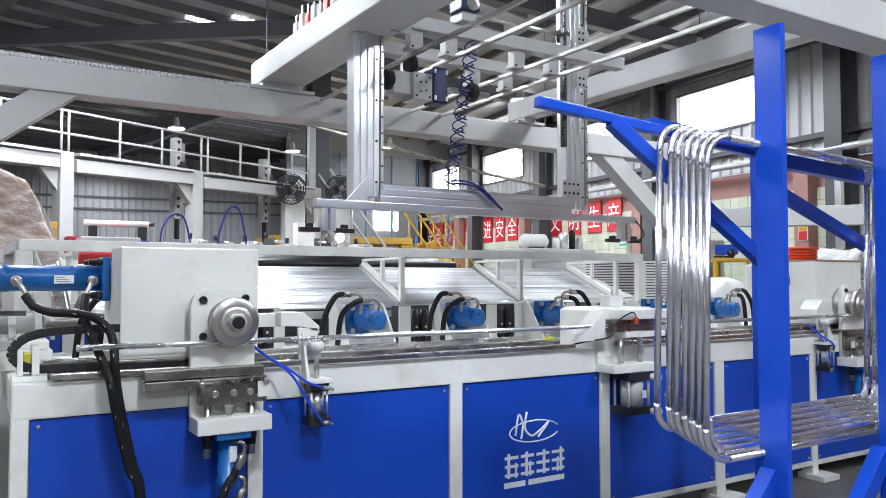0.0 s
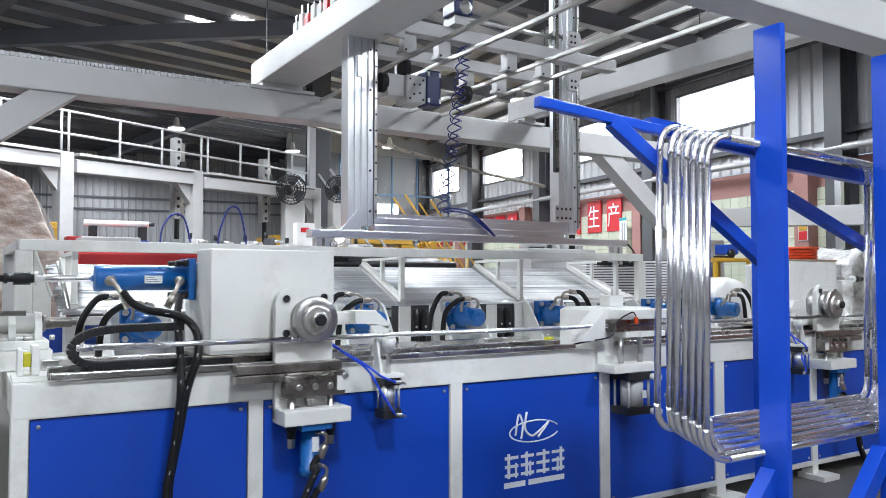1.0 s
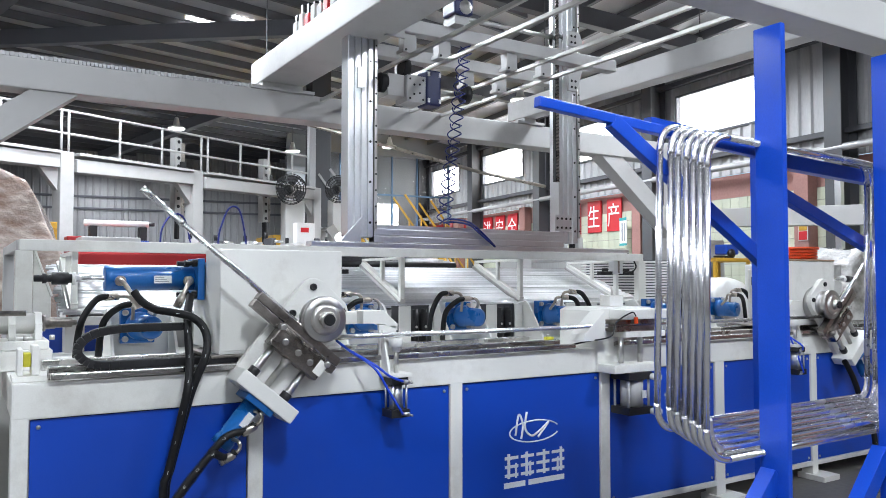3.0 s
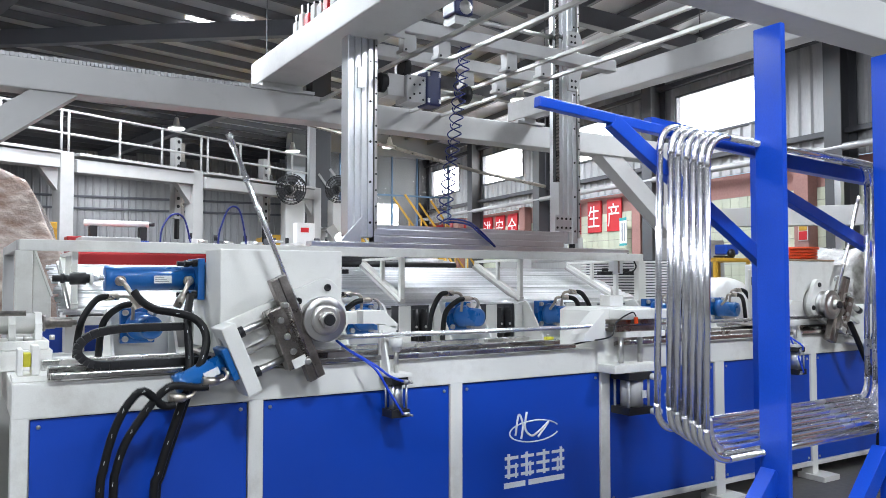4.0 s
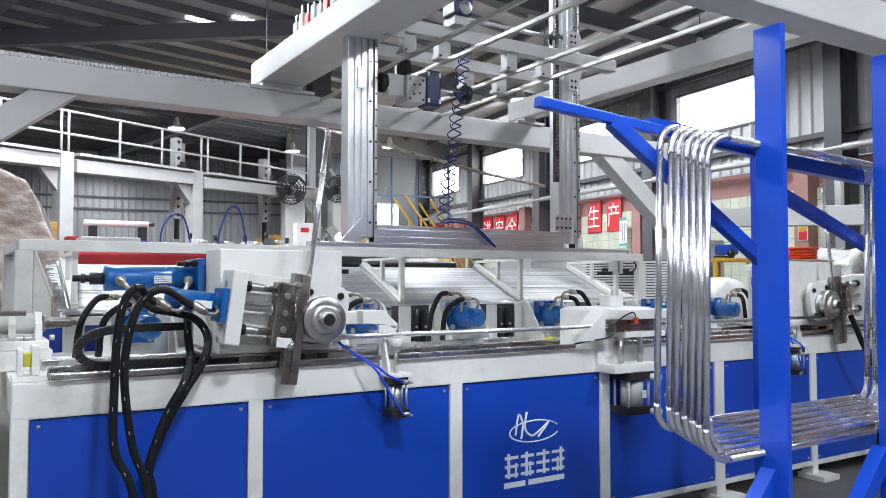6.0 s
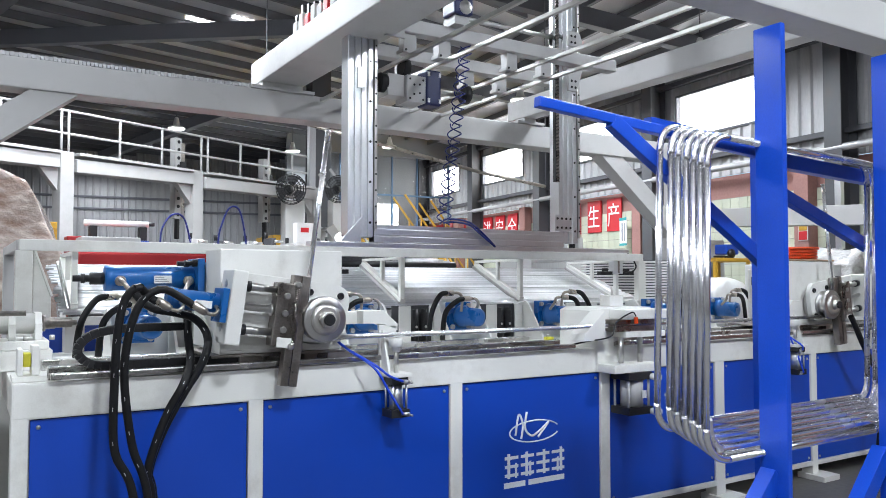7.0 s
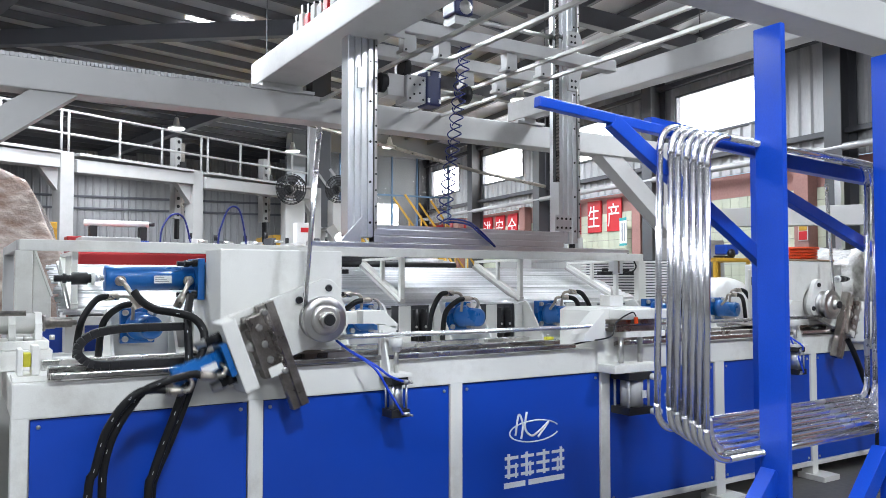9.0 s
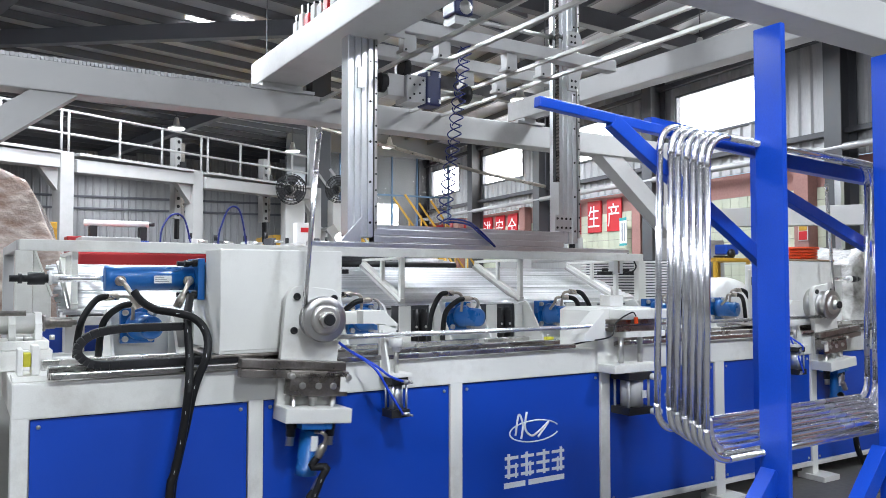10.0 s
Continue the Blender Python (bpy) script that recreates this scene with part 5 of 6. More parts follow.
def build_bed_bits():
    """Small boxes and brackets on the bed between the stations."""
    for x in (1.3, 2.243, 2.845, 3.47):
        b = thing("valve_block", "pair of black valves between white plates on the machine bed", "valve block", (x, 3.86, TOP), "valve blocks")
        for dx in (-0.047, 0.014):
            vb = part("valve", lathe(B(), (x + dx + 0.016, 3.88, TOP), (0, 0, 1), [(0, 0.026), (0.17, 0.026), (0.172, 0.02), (0.19, 0.02)], 16), BLACK, b)
            part("nut", rod(B(), (x + dx + 0.016, 3.85, 1.03), (x + dx + 0.016, 3.853, 1.03), 0.008, 6), CHROME, vb)
        for x0, x1 in ((x - 0.15, x - 0.075), (x + 0.062, x + 0.12)):
            part("side_plate", box(B(), x0, x1, 3.84, 3.852, TOP, 1.15, 0.003), WHITE, b)
        # Dark plate added at the back for the black gaps between plates.
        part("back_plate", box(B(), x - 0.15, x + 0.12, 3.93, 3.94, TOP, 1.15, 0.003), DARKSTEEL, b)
    for x, r in ((2.62, 0.01),):
        p = thing("grease_fitting", "small yellow-green end stop on the guide rail", "stop", (x, 3.08, TOP), "rail stops")
        part("body", box(B(), x - 0.02, x + 0.025, 3.16, 3.19, TOP + 0.0455, TOP + 0.06, 0.003), LIME, p)
        part("pin", rod(B(), (x, 3.175, TOP + 0.0605), (x, 3.175, TOP + 0.075), r, 10), CHROME, p)
    e = thing("end_bracket", "white end bracket with dark rod end on the frame", "bracket", (0.28, 3.4, TOP))
    part("plate", slab(B(), [(3.32, TOP), (3.56, TOP), (3.56, 1.4), (3.44, 1.4)], 0.07, 0.09, "x", 0.003), WHITE, e)
    part("nut", lathe(B(), (0.092, 3.42, 1.17), (1, 0, 0), [(0, 0.03), (0.02, 0.03), (0.021, 0.012), (0.12, 0.012)], 6), DARK, e)


# ---- hopper behind the bed ----
def build_hopper():
    h = thing("tube_hopper_frame", "white steel frame with sloping tube magazine", "rack", (2.3, 4.4, 0))
    Y = 4.2
    bm = B()
    box(bm, 0.225, 4.4, Y, Y + 0.05, 1.44, 1.495, 0.004)
    part("front_rail", bm, WHITE, h)
    for x in (0.21, 4.35):
        part("post", box(B(), x, x + 0.075, Y, Y + 0.05, 0, 1.44, 0.004), WHITE, h)
        part("rear_post", box(B(), x, x + 0.06, Y + 1.3, Y + 1.35, 0, 1.5, 0.004), WHITE2, h)
        part("side_rail", beam(B(), (x + 0.03, Y + 0.05, 1.467), (x + 0.03, Y + 1.3, 1.475), 0.05, 0.05, 0.004), WHITE2, h)
    part("end_plate", slab(B(), [(0.287, 1.438), (0.293, 1.438), (0.366, 1.222), (0.368, 1.06), (0.287, 1.06)], Y + 0.012, Y + 0.02, "y", 0.002), WHITE, h)
    part("plate_lip", slab(B(), [(0.287, 1.438), (0.297, 1.438), (0.372, 1.222), (0.362, 1.218)], Y - 0.03, Y + 0.011, "y", 0.002), WHITE, h)
    for x in (0.46, 2.33, 3.265, 4.17):
        st = part("magazine_stand", box(B(), x, x + 0.03, Y + 0.06, Y + 0.09, 1.16, 1.44, 0.003), WHITE, h)
        part("sloping_bar", beam(B(), (x + 0.015, Y + 0.06, 1.165), (x + 0.015, Y + 0.62, 1.41), 0.035, 0.035, 0.002), WHITE, st)
        part("toothed_strip", beam(B(), (x - 0.012, Y + 0.06, 1.15), (x - 0.012, Y + 0.62, 1.395), 0.01, 0.022, 0.001), CHROME, st)
        part("upright", box(B(), x, x + 0.024, Y + 0.32, Y + 0.345, 1.285, 1.425, 0.002), WHITE, st)
        part("top_bar", box(B(), x + 0.001, x + 0.028, Y + 0.092, Y + 0.62, 1.426, 1.443, 0.003), WHITE, st)
        part("stand_foot", box(B(), x - 0.03, x + 0.06, Y + 0.02, Y + 0.12, TOP, 1.1, 0.003), WHITE2, h)
    # Dark sheet added under the tubes to deepen the shade between them.
    part("magazine_bed", beam(B(), (2.4, Y + 0.02, 1.105), (2.4, Y + 0.84, 1.364), 3.9, 0.012, 0.0), DARKSTEEL, h, "dark sheet added to deepen the shade between the tubes")
    for k in range(5):
        part("dark_roller", rod(B(), (1.5, Y + 0.95 + 0.09 * k, 1.41 + 0.012 * k), (3.3, Y + 0.95 + 0.09 * k, 1.41 + 0.012 * k), 0.03, 14), BLACK, h, "dark rubber roller")
    part("lower_rail", box(B(), 0.3, 4.34, Y - 0.03, Y - 0.005, 1.075, 1.118, 0.004), WHITE2, h)
    # Dark last panel added for the shaded gaps between the motor stations.
    for x0, x1, mat, lab in ((0.3, 0.66, BLUE, "royal blue lower panel"), (0.665, 1.2, WHITE2, ""), (1.205, 4.34, DARKSTEEL, "dark backing added for the shaded gaps between stations")):
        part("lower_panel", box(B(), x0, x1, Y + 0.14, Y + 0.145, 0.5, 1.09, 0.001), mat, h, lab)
    rng = random.Random(3)
    n = 48
    for k in range(n):
        t = k / (n - 1)
        y = Y + 0.02 + 0.8 * t
        z = 1.132 + 0.253 * t
        dx = rng.uniform(-0.02, 0.02)
        if k == 0:
            tube = solid("magazine_tube", rod(B(), (0.42, y, z), (4.42, y, z), 0.0075, 10), MAGSTEEL, "straight bright steel tube in the magazine", "tube", group="magazine tubes")
            c0 = tube.location.copy()
        else:
            copy_thing(tube, Matrix.Translation(c0 + Vector((dx, y - (Y + 0.02), z - 1.132 + rng.uniform(-0.003, 0.003)))))
    return h


# ---- gantry ----
def build_gantry():
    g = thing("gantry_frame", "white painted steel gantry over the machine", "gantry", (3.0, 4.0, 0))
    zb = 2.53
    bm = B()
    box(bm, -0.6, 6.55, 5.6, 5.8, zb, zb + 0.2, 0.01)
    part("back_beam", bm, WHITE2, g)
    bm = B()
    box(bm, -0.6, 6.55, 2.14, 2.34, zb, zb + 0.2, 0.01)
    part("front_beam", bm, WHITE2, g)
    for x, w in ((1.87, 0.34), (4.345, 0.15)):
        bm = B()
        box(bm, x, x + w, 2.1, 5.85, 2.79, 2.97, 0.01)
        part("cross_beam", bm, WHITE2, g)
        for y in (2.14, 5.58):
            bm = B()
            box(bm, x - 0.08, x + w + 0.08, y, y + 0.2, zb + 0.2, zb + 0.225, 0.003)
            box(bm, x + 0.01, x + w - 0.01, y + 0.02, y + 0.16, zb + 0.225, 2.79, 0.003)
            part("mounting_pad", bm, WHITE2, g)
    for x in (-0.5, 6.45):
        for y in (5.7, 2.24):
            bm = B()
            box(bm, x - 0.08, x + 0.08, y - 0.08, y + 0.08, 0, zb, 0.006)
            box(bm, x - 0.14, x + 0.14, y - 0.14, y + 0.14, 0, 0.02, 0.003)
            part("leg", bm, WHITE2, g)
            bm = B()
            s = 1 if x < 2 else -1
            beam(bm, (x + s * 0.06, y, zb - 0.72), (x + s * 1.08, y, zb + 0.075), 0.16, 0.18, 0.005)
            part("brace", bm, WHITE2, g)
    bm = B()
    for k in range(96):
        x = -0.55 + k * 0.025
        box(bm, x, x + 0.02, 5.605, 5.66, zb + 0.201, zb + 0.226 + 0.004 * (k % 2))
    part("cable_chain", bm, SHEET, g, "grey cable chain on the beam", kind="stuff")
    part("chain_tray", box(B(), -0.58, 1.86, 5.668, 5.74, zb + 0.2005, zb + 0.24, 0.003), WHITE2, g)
    for x in (2.355, 2.61, 3.15, 3.45):
        bm = B()
        box(bm, x - 0.012, x + 0.012, 2.34, 5.6, 2.69, 2.715, 0.004)
        part("slide_rail", bm, CHROME, g, "bright linear rail")
    return g


def build_valves():
    """Valve island on the wide cross beam."""
    v = thing("valve_island", "small white and red valves on the gantry beam", "valve", (1.95, 4.9, 2.971))
    part("rail", box(B(), 1.9, 2.0, 4.3, 5.1, 2.9705, 2.99, 0.002), ALU, v)
    for k in range(7):
        y = 4.34 + 0.105 * k
        part("valve", box(B(), 1.905, 1.985, y, y + 0.07, 2.991, 3.07 + 0.03 * (k % 2), 0.004), RED if k % 3 == 1 else PLASTER, v)
        part("coil_cap", box(B(), 1.915, 1.95, y + 0.015, y + 0.055, 3.071 + 0.03 * (k % 2), 3.12 + 0.02 * (k % 3), 0.003), BLACK, v)


def build_carriage():
    """The crosswise carriage with its drive, and the lifting frame with the gripper bar."""
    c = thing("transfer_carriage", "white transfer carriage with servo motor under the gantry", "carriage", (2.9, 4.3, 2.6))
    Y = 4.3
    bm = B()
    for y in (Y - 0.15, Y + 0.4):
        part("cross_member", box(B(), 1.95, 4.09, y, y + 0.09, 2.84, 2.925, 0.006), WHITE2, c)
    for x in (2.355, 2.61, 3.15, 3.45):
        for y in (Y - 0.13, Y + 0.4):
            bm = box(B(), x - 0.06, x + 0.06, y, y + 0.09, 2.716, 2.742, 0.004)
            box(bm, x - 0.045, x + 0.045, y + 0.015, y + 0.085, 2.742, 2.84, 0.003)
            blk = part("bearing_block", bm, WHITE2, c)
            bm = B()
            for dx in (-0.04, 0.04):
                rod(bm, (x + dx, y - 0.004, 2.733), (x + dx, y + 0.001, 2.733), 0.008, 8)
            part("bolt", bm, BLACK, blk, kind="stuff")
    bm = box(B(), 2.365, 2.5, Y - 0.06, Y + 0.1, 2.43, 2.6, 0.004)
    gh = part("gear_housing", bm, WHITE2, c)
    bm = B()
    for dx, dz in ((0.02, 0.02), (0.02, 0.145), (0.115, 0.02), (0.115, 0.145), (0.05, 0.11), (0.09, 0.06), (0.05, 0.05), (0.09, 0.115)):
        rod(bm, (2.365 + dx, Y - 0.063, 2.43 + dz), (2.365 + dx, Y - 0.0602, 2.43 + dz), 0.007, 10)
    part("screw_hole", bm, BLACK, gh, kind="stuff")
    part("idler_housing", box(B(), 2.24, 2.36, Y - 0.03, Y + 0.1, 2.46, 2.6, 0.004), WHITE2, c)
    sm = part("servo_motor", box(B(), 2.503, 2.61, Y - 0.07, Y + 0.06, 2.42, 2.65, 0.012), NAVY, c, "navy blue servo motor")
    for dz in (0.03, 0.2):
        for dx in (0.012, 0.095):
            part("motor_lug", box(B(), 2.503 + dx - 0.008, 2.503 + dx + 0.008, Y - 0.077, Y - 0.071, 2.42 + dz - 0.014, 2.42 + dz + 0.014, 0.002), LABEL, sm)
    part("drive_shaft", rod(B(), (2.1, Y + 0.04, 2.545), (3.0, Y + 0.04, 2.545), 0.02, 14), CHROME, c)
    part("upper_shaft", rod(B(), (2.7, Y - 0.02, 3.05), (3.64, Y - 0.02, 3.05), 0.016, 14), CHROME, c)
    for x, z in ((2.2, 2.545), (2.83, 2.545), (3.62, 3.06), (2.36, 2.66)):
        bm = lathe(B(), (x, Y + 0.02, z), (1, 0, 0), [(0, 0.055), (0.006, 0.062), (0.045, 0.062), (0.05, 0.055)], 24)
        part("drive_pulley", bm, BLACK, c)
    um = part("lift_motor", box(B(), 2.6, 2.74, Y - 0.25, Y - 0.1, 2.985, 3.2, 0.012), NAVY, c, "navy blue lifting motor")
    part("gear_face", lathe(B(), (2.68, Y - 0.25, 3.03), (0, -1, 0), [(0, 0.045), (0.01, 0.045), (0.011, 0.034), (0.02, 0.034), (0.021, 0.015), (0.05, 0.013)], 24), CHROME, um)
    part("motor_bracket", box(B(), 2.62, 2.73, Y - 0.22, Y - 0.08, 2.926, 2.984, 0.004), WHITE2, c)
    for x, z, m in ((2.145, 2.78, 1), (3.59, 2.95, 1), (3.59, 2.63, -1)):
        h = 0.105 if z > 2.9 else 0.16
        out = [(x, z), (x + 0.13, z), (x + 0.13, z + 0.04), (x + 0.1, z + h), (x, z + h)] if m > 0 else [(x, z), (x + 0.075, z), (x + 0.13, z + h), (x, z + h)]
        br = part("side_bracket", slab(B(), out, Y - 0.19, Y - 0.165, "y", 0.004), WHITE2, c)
        for dx in (0.025, 0.06):
            for dz in (0.025, 0.07):
                part("bolt", rod(B(), (x + dx, Y - 0.194, z + dz), (x + dx, Y - 0.1902, z + dz), 0.009, 10), BLACK, br)
    lift = new("lifting_frame")
    lift.parent = c
    base = base_of(c)
    for x in (1.965, 3.62):
        bm = B()
        for k in range(4):
            box(bm, x + k * 0.045, x + k * 0.045 + 0.036, Y - 0.04, Y + 0.06, 1.56, 3.5, 0.004)
        box(bm, x + 0.002, x + 0.17, Y - 0.03, Y + 0.058, 1.562, 3.498)
        p = part("column", bm, ALU, lift, "slotted aluminium profile column")
        bm = B()
        box(bm, x + 0.175, x + 0.195, Y - 0.05, Y + 0.02, 1.6, 3.5, 0.003)
        part("guide_rail", bm, CHROME, p)
        bm = B()
        for k in range(18):
            rod(bm, (x + 0.185, Y - 0.052, 1.65 + k * 0.1), (x + 0.185, Y - 0.049, 1.65 + k * 0.1), 0.007, 8)
            rod(bm, (x + 0.15, Y - 0.043, 1.65 + k * 0.25), (x + 0.15, Y - 0.039, 1.65 + k * 0.25), 0.008, 8)
        part("rail_bolt", bm, BLACK, p, kind="stuff")
    part("gear_rack", box(B(), 3.585, 3.618, Y - 0.05, Y - 0.02, 2.0, 3.5, 0.0), BLACK, lift, "black toothed rack on the column")
    bm = B()
    for k in range(150):
        box(bm, 3.588, 3.615, Y - 0.056, Y - 0.0505, 2.0 + k * 0.01, 2.005 + k * 0.01)
    part("rack_teeth", bm, DARK, lift, kind="stuff")
    for x in (1.93, 3.56):
        bm = slab(B(), [(x - 0.02, 1.53), (x + 0.12, 1.53), (x + 0.12, 1.68)], Y - 0.055, Y - 0.043, "y", 0.002) if x < 3 else box(B(), x + 0.0, x + 0.16, Y - 0.07, Y - 0.052, 1.645, 1.76, 0.004)
        part("corner_plate", bm, ALU, lift)
    bm = B()
    for dx in (0.02, 0.06, 0.1, 0.14):
        for z in (1.67, 1.735):
            rod(bm, (3.56 + dx, Y - 0.074, z), (3.56 + dx, Y - 0.0705, z), 0.009, 8)
    part("plate_bolt", bm, BLACK, lift, kind="stuff")
    part("column_sensor", box(B(), 2.02, 2.05, Y - 0.06, Y - 0.041, 2.47, 2.6, 0.003), ALU, lift)
    for dz in (0.0, 0.018):
        bm = pipe(B(), smooth_path([(2.61, Y - 0.1, 1.665 + dz), (2.7, Y - 0.1, 1.672 + dz), (2.82, Y - 0.09, 1.655 + dz), (2.93, Y - 0.085, 1.585 + dz), (3.03, Y - 0.08, 1.52)], 6), 0.007, 8)
        part("air_line", bm, COILBLUE, lift)
    bm = B()
    for z in (1.53, 1.575):
        box(bm, 2.14, 3.66, Y - 0.05, Y + 0.03, z, z + 0.04, 0.004)
    box(bm, 2.14, 3.66, Y - 0.044, Y + 0.028, 1.53, 1.64)
    part("cross_profile", bm, ALU, lift)
    bm = B()
    box(bm, 1.72, 4.28, Y - 0.07, Y + 0.01, 1.48, 1.528, 0.005)
    part("gripper_bar", bm, ALU, lift, "long aluminium gripper bar")
    for x in (1.80, 4.18):
        gr = part("gripper", box(B(), x - 0.045, x + 0.045, Y - 0.06, Y, 1.345, 1.479, 0.004), ALU, lift)
        part("groove", box(B(), x - 0.008, x + 0.008, Y - 0.0635, Y - 0.0605, 1.35, 1.475), DARK, gr)
        for dx in (-0.11, 0.11):
            fg = part("finger", box(B(), x + dx - 0.06, x + dx + 0.06, Y - 0.05, Y - 0.01, 1.335, 1.362, 0.003), BLACK, gr)
            part("pad", box(B(), x + dx - 0.02, x + dx + 0.02, Y - 0.045, Y - 0.015, 1.363, 1.385, 0.003), BLACK, gr)
    part("hose_tail", pipe(B(), smooth_path([(4.26, Y - 0.075, 1.5), (4.31, Y - 0.09, 1.44), (4.33, Y - 0.09, 1.39), (4.28, Y - 0.08, 1.355), (4.22, Y - 0.065, 1.37)], 6), 0.006, 8), BLACK, lift)
    return c, lift


# ---- rack with bent tubes ----
def build_rack():
    r = thing("storage_rack", "blue painted steel rack with arms holding bent tubes", "rack", (2.7, 1.75, 0))
    for x, yb in ((2.487, 1.815), (3.21, 1.78)):
        bm = B()
        box(bm, x, x + 0.024, 1.70, yb, 0, 2.23, 0.004)
        box(bm, x + 0.024, x + 0.034, 1.706, yb - 0.003, 0, 2.228, 0.003)
        part("post", bm, RACKBLUE, r)
        bm = B()
        beam(bm, (x + 0.01, 1.77, 0.60), (x - 0.52, 1.77, 0.04), 0.06, 0.07, 0.003)
        part("foot_brace", bm, RACKBLUE, r)
        bm = B()
        box(bm, x - 0.72, x + 0.12, 1.72, 1.79, 0.0, 0.05, 0.003)
        part("foot", bm, RACKBLUE, r)
    bm = B()
    beam(bm, (2.81, 1.99, 1.809), (1.60, 1.99, 1.888), 0.035, 0.036, 0.004)
    part("arm", bm, RACKBLUE, r)
    bm = B()
    beam(bm, (2.81, 1.99, 1.35), (1.93, 1.99, 1.86), 0.04, 0.055, 0.004)
    part("arm_brace", bm, RACKBLUE, r)
    bm = B()
    box(bm, 2.80, 2.85, 1.96, 2.02, 0, 1.9, 0.003)
    part("rear_post", bm, RACKBLUE, r)
    bm = B()
    beam(bm, (2.53, 1.78, 1.735), (2.82, 1.99, 1.735), 0.04, 0.05, 0.003)
    part("link", bm, RACKBLUE, r)
    bm = B()
    beam(bm, (2.76, 1.99, 1.8), (3.6, 1.99, 1.765), 0.05, 0.06, 0.004)
    part("rear_rail", bm, RACKBLUE, r)
    bm = B()
    beam(bm, (2.76, 1.99, 1.70), (3.75, 1.99, 1.38), 0.04, 0.05, 0.004)
    part("rear_brace", bm, RACKBLUE, r)
    bm = B()
    beam(bm, (3.56, 2.6, 2.0), (2.76, 2.6, 2.05), 0.05, 0.05, 0.004)
    part("far_arm", bm, RACKBLUE, r)
    bm = B()
    box(bm, 3.56, 3.62, 2.57, 2.63, 0, 2.05, 0.003)
    part("far_post", bm, RACKBLUE, r)
    return r


def build_loops():
    """Bent tube loops hung one before the other on the rack."""
    rng = random.Random(8)
    for k in range(7):
        t = k / 6
        y = 1.945 - 0.024 * k
        j = rng.uniform(-0.006, 0.006)
        x0, x1 = (2.128, 2.155, 2.168, 2.181, 2.193, 2.2, 2.203)[k] + j * 0.3, (3.455, 3.475, 3.463, 3.44, 3.413, 3.387, 3.36)[k]
        zt, zb = 1.858 - 0.05 * t, 0.765 - 0.095 * t
        rad = 0.085 + 0.02 * t
        pts = []
        for cx, cz, a0 in ((x1 - rad, zt - rad - 0.03, 0), (x0 + rad, zt - rad, 90), (x0 - (0.028 if k == 0 else 0.022) + rad, zb + rad, 180), (x1 - 0.03 - rad, zb + rad + 0.008, 270)):
            for i in range(9):
                a = radians(a0 + i * 11.25)
                pts.append((cx + rad * math.cos(a), y, cz + rad * math.sin(a)))
        loop = thing("bent_tube_loop", "bright bent steel tube loop hanging on the blue rack", "tube", (x0, y, zb), "bent tubes on the rack")
        ends = []
        for i in range(4):
            w0, w1 = radians(90 * i), radians(90 * i + 90)
            arc = [Vector(p) for p in pts[i * 9:i * 9 + 9]]
            t0, t1 = Vector((-math.sin(w0), 0, math.cos(w0))), Vector((-math.sin(w1), 0, math.cos(w1)))
            arc = [arc[0] - t0 * 0.012] + arc + [arc[-1] + t1 * 0.012]
            ends.append((arc[0], arc[-1]))
            part("bend", pipe(B(), arc, 0.0125, 14), STEEL, loop)
        for i in range(4):
            part("straight_run", pipe(B(), [ends[i][1], ends[(i + 1) % 4][0]], 0.0125, 14), STEEL, loop)
        if k < 6:
            zz = zb + 0.018
            run = [(x0 + 0.012, y - 0.012, zb + 0.13), (x0 + 0.022, y - 0.012, zb + 0.075), (x0 + 0.06, y - 0.012, zb + 0.032), (x0 + 0.12, y - 0.012, zz), (2.8, y - 0.012, zz + 0.004), (x1 - 0.12, y - 0.012, zz + 0.008)]
            solid("bent_tube", pipe(B(), smooth_path(run, 4), 0.0115, 12), STEEL, "bright bent steel tube run resting on the loops", "tube", group="bent tubes on the rack")


build_bed()
build_motors()
build_clamp()
build_hopper()
build_gantry()
build_valves()
build_rack()
build_loops()
build_bed_bits()
HEADS = []
for s in (1, -1):
    head, rodpart = build_head(s)
    arm, slide, bar = build_arm(s, head)
    build_die(s, head)
    tube, pieces = build_tube(s)
    HEADS.append((s, head, arm, slide, bar, rodpart, pieces))
CARRIAGE, LIFT = build_carriage()
CHAIN = build_chain()


def build_coil():
    """Coiled air hose: one rigid piece for each turn, which close up as the bar rises."""
    coil = thing("coiled_air_hose", "dark blue coiled air hose hanging to the gripper bar", "hose", (0, 0, 0))
    out = []
    for n, (ph, r) in enumerate(((0.0, 0.042), (2.6, 0.036))):
        pts = [(r * math.cos(a + ph), r * math.sin(a + ph), 0.11 * a / (2 * math.pi)) for a in (2 * math.pi * k / 18 for k in range(20))]
        me = mesh_of("hose_turn", pipe(B(), [Vector(p) for p in pts], 0.0045, 7), COILBLUE)
        for k in range(11):
            p = new("hose_turn", me)
            p.parent = coil
            out.append((p, n, k))
    return out


COIL = build_coil()
solid("bent_tube", rod(B(), (1.27, YT, TZ), (4.82, YT, TZ), TUBE_R, 16), STEEL, "long bright steel tube held in the middle clamp", "tube")


def ease(rows, t):
    """The value at t of rows of (seconds, value)."""
    for (a, u), (b, v) in zip(rows, rows[1:]):
        if a <= t <= b:
            return u + (v - u) * (t - a) / (b - a)
    return rows[-1][1]


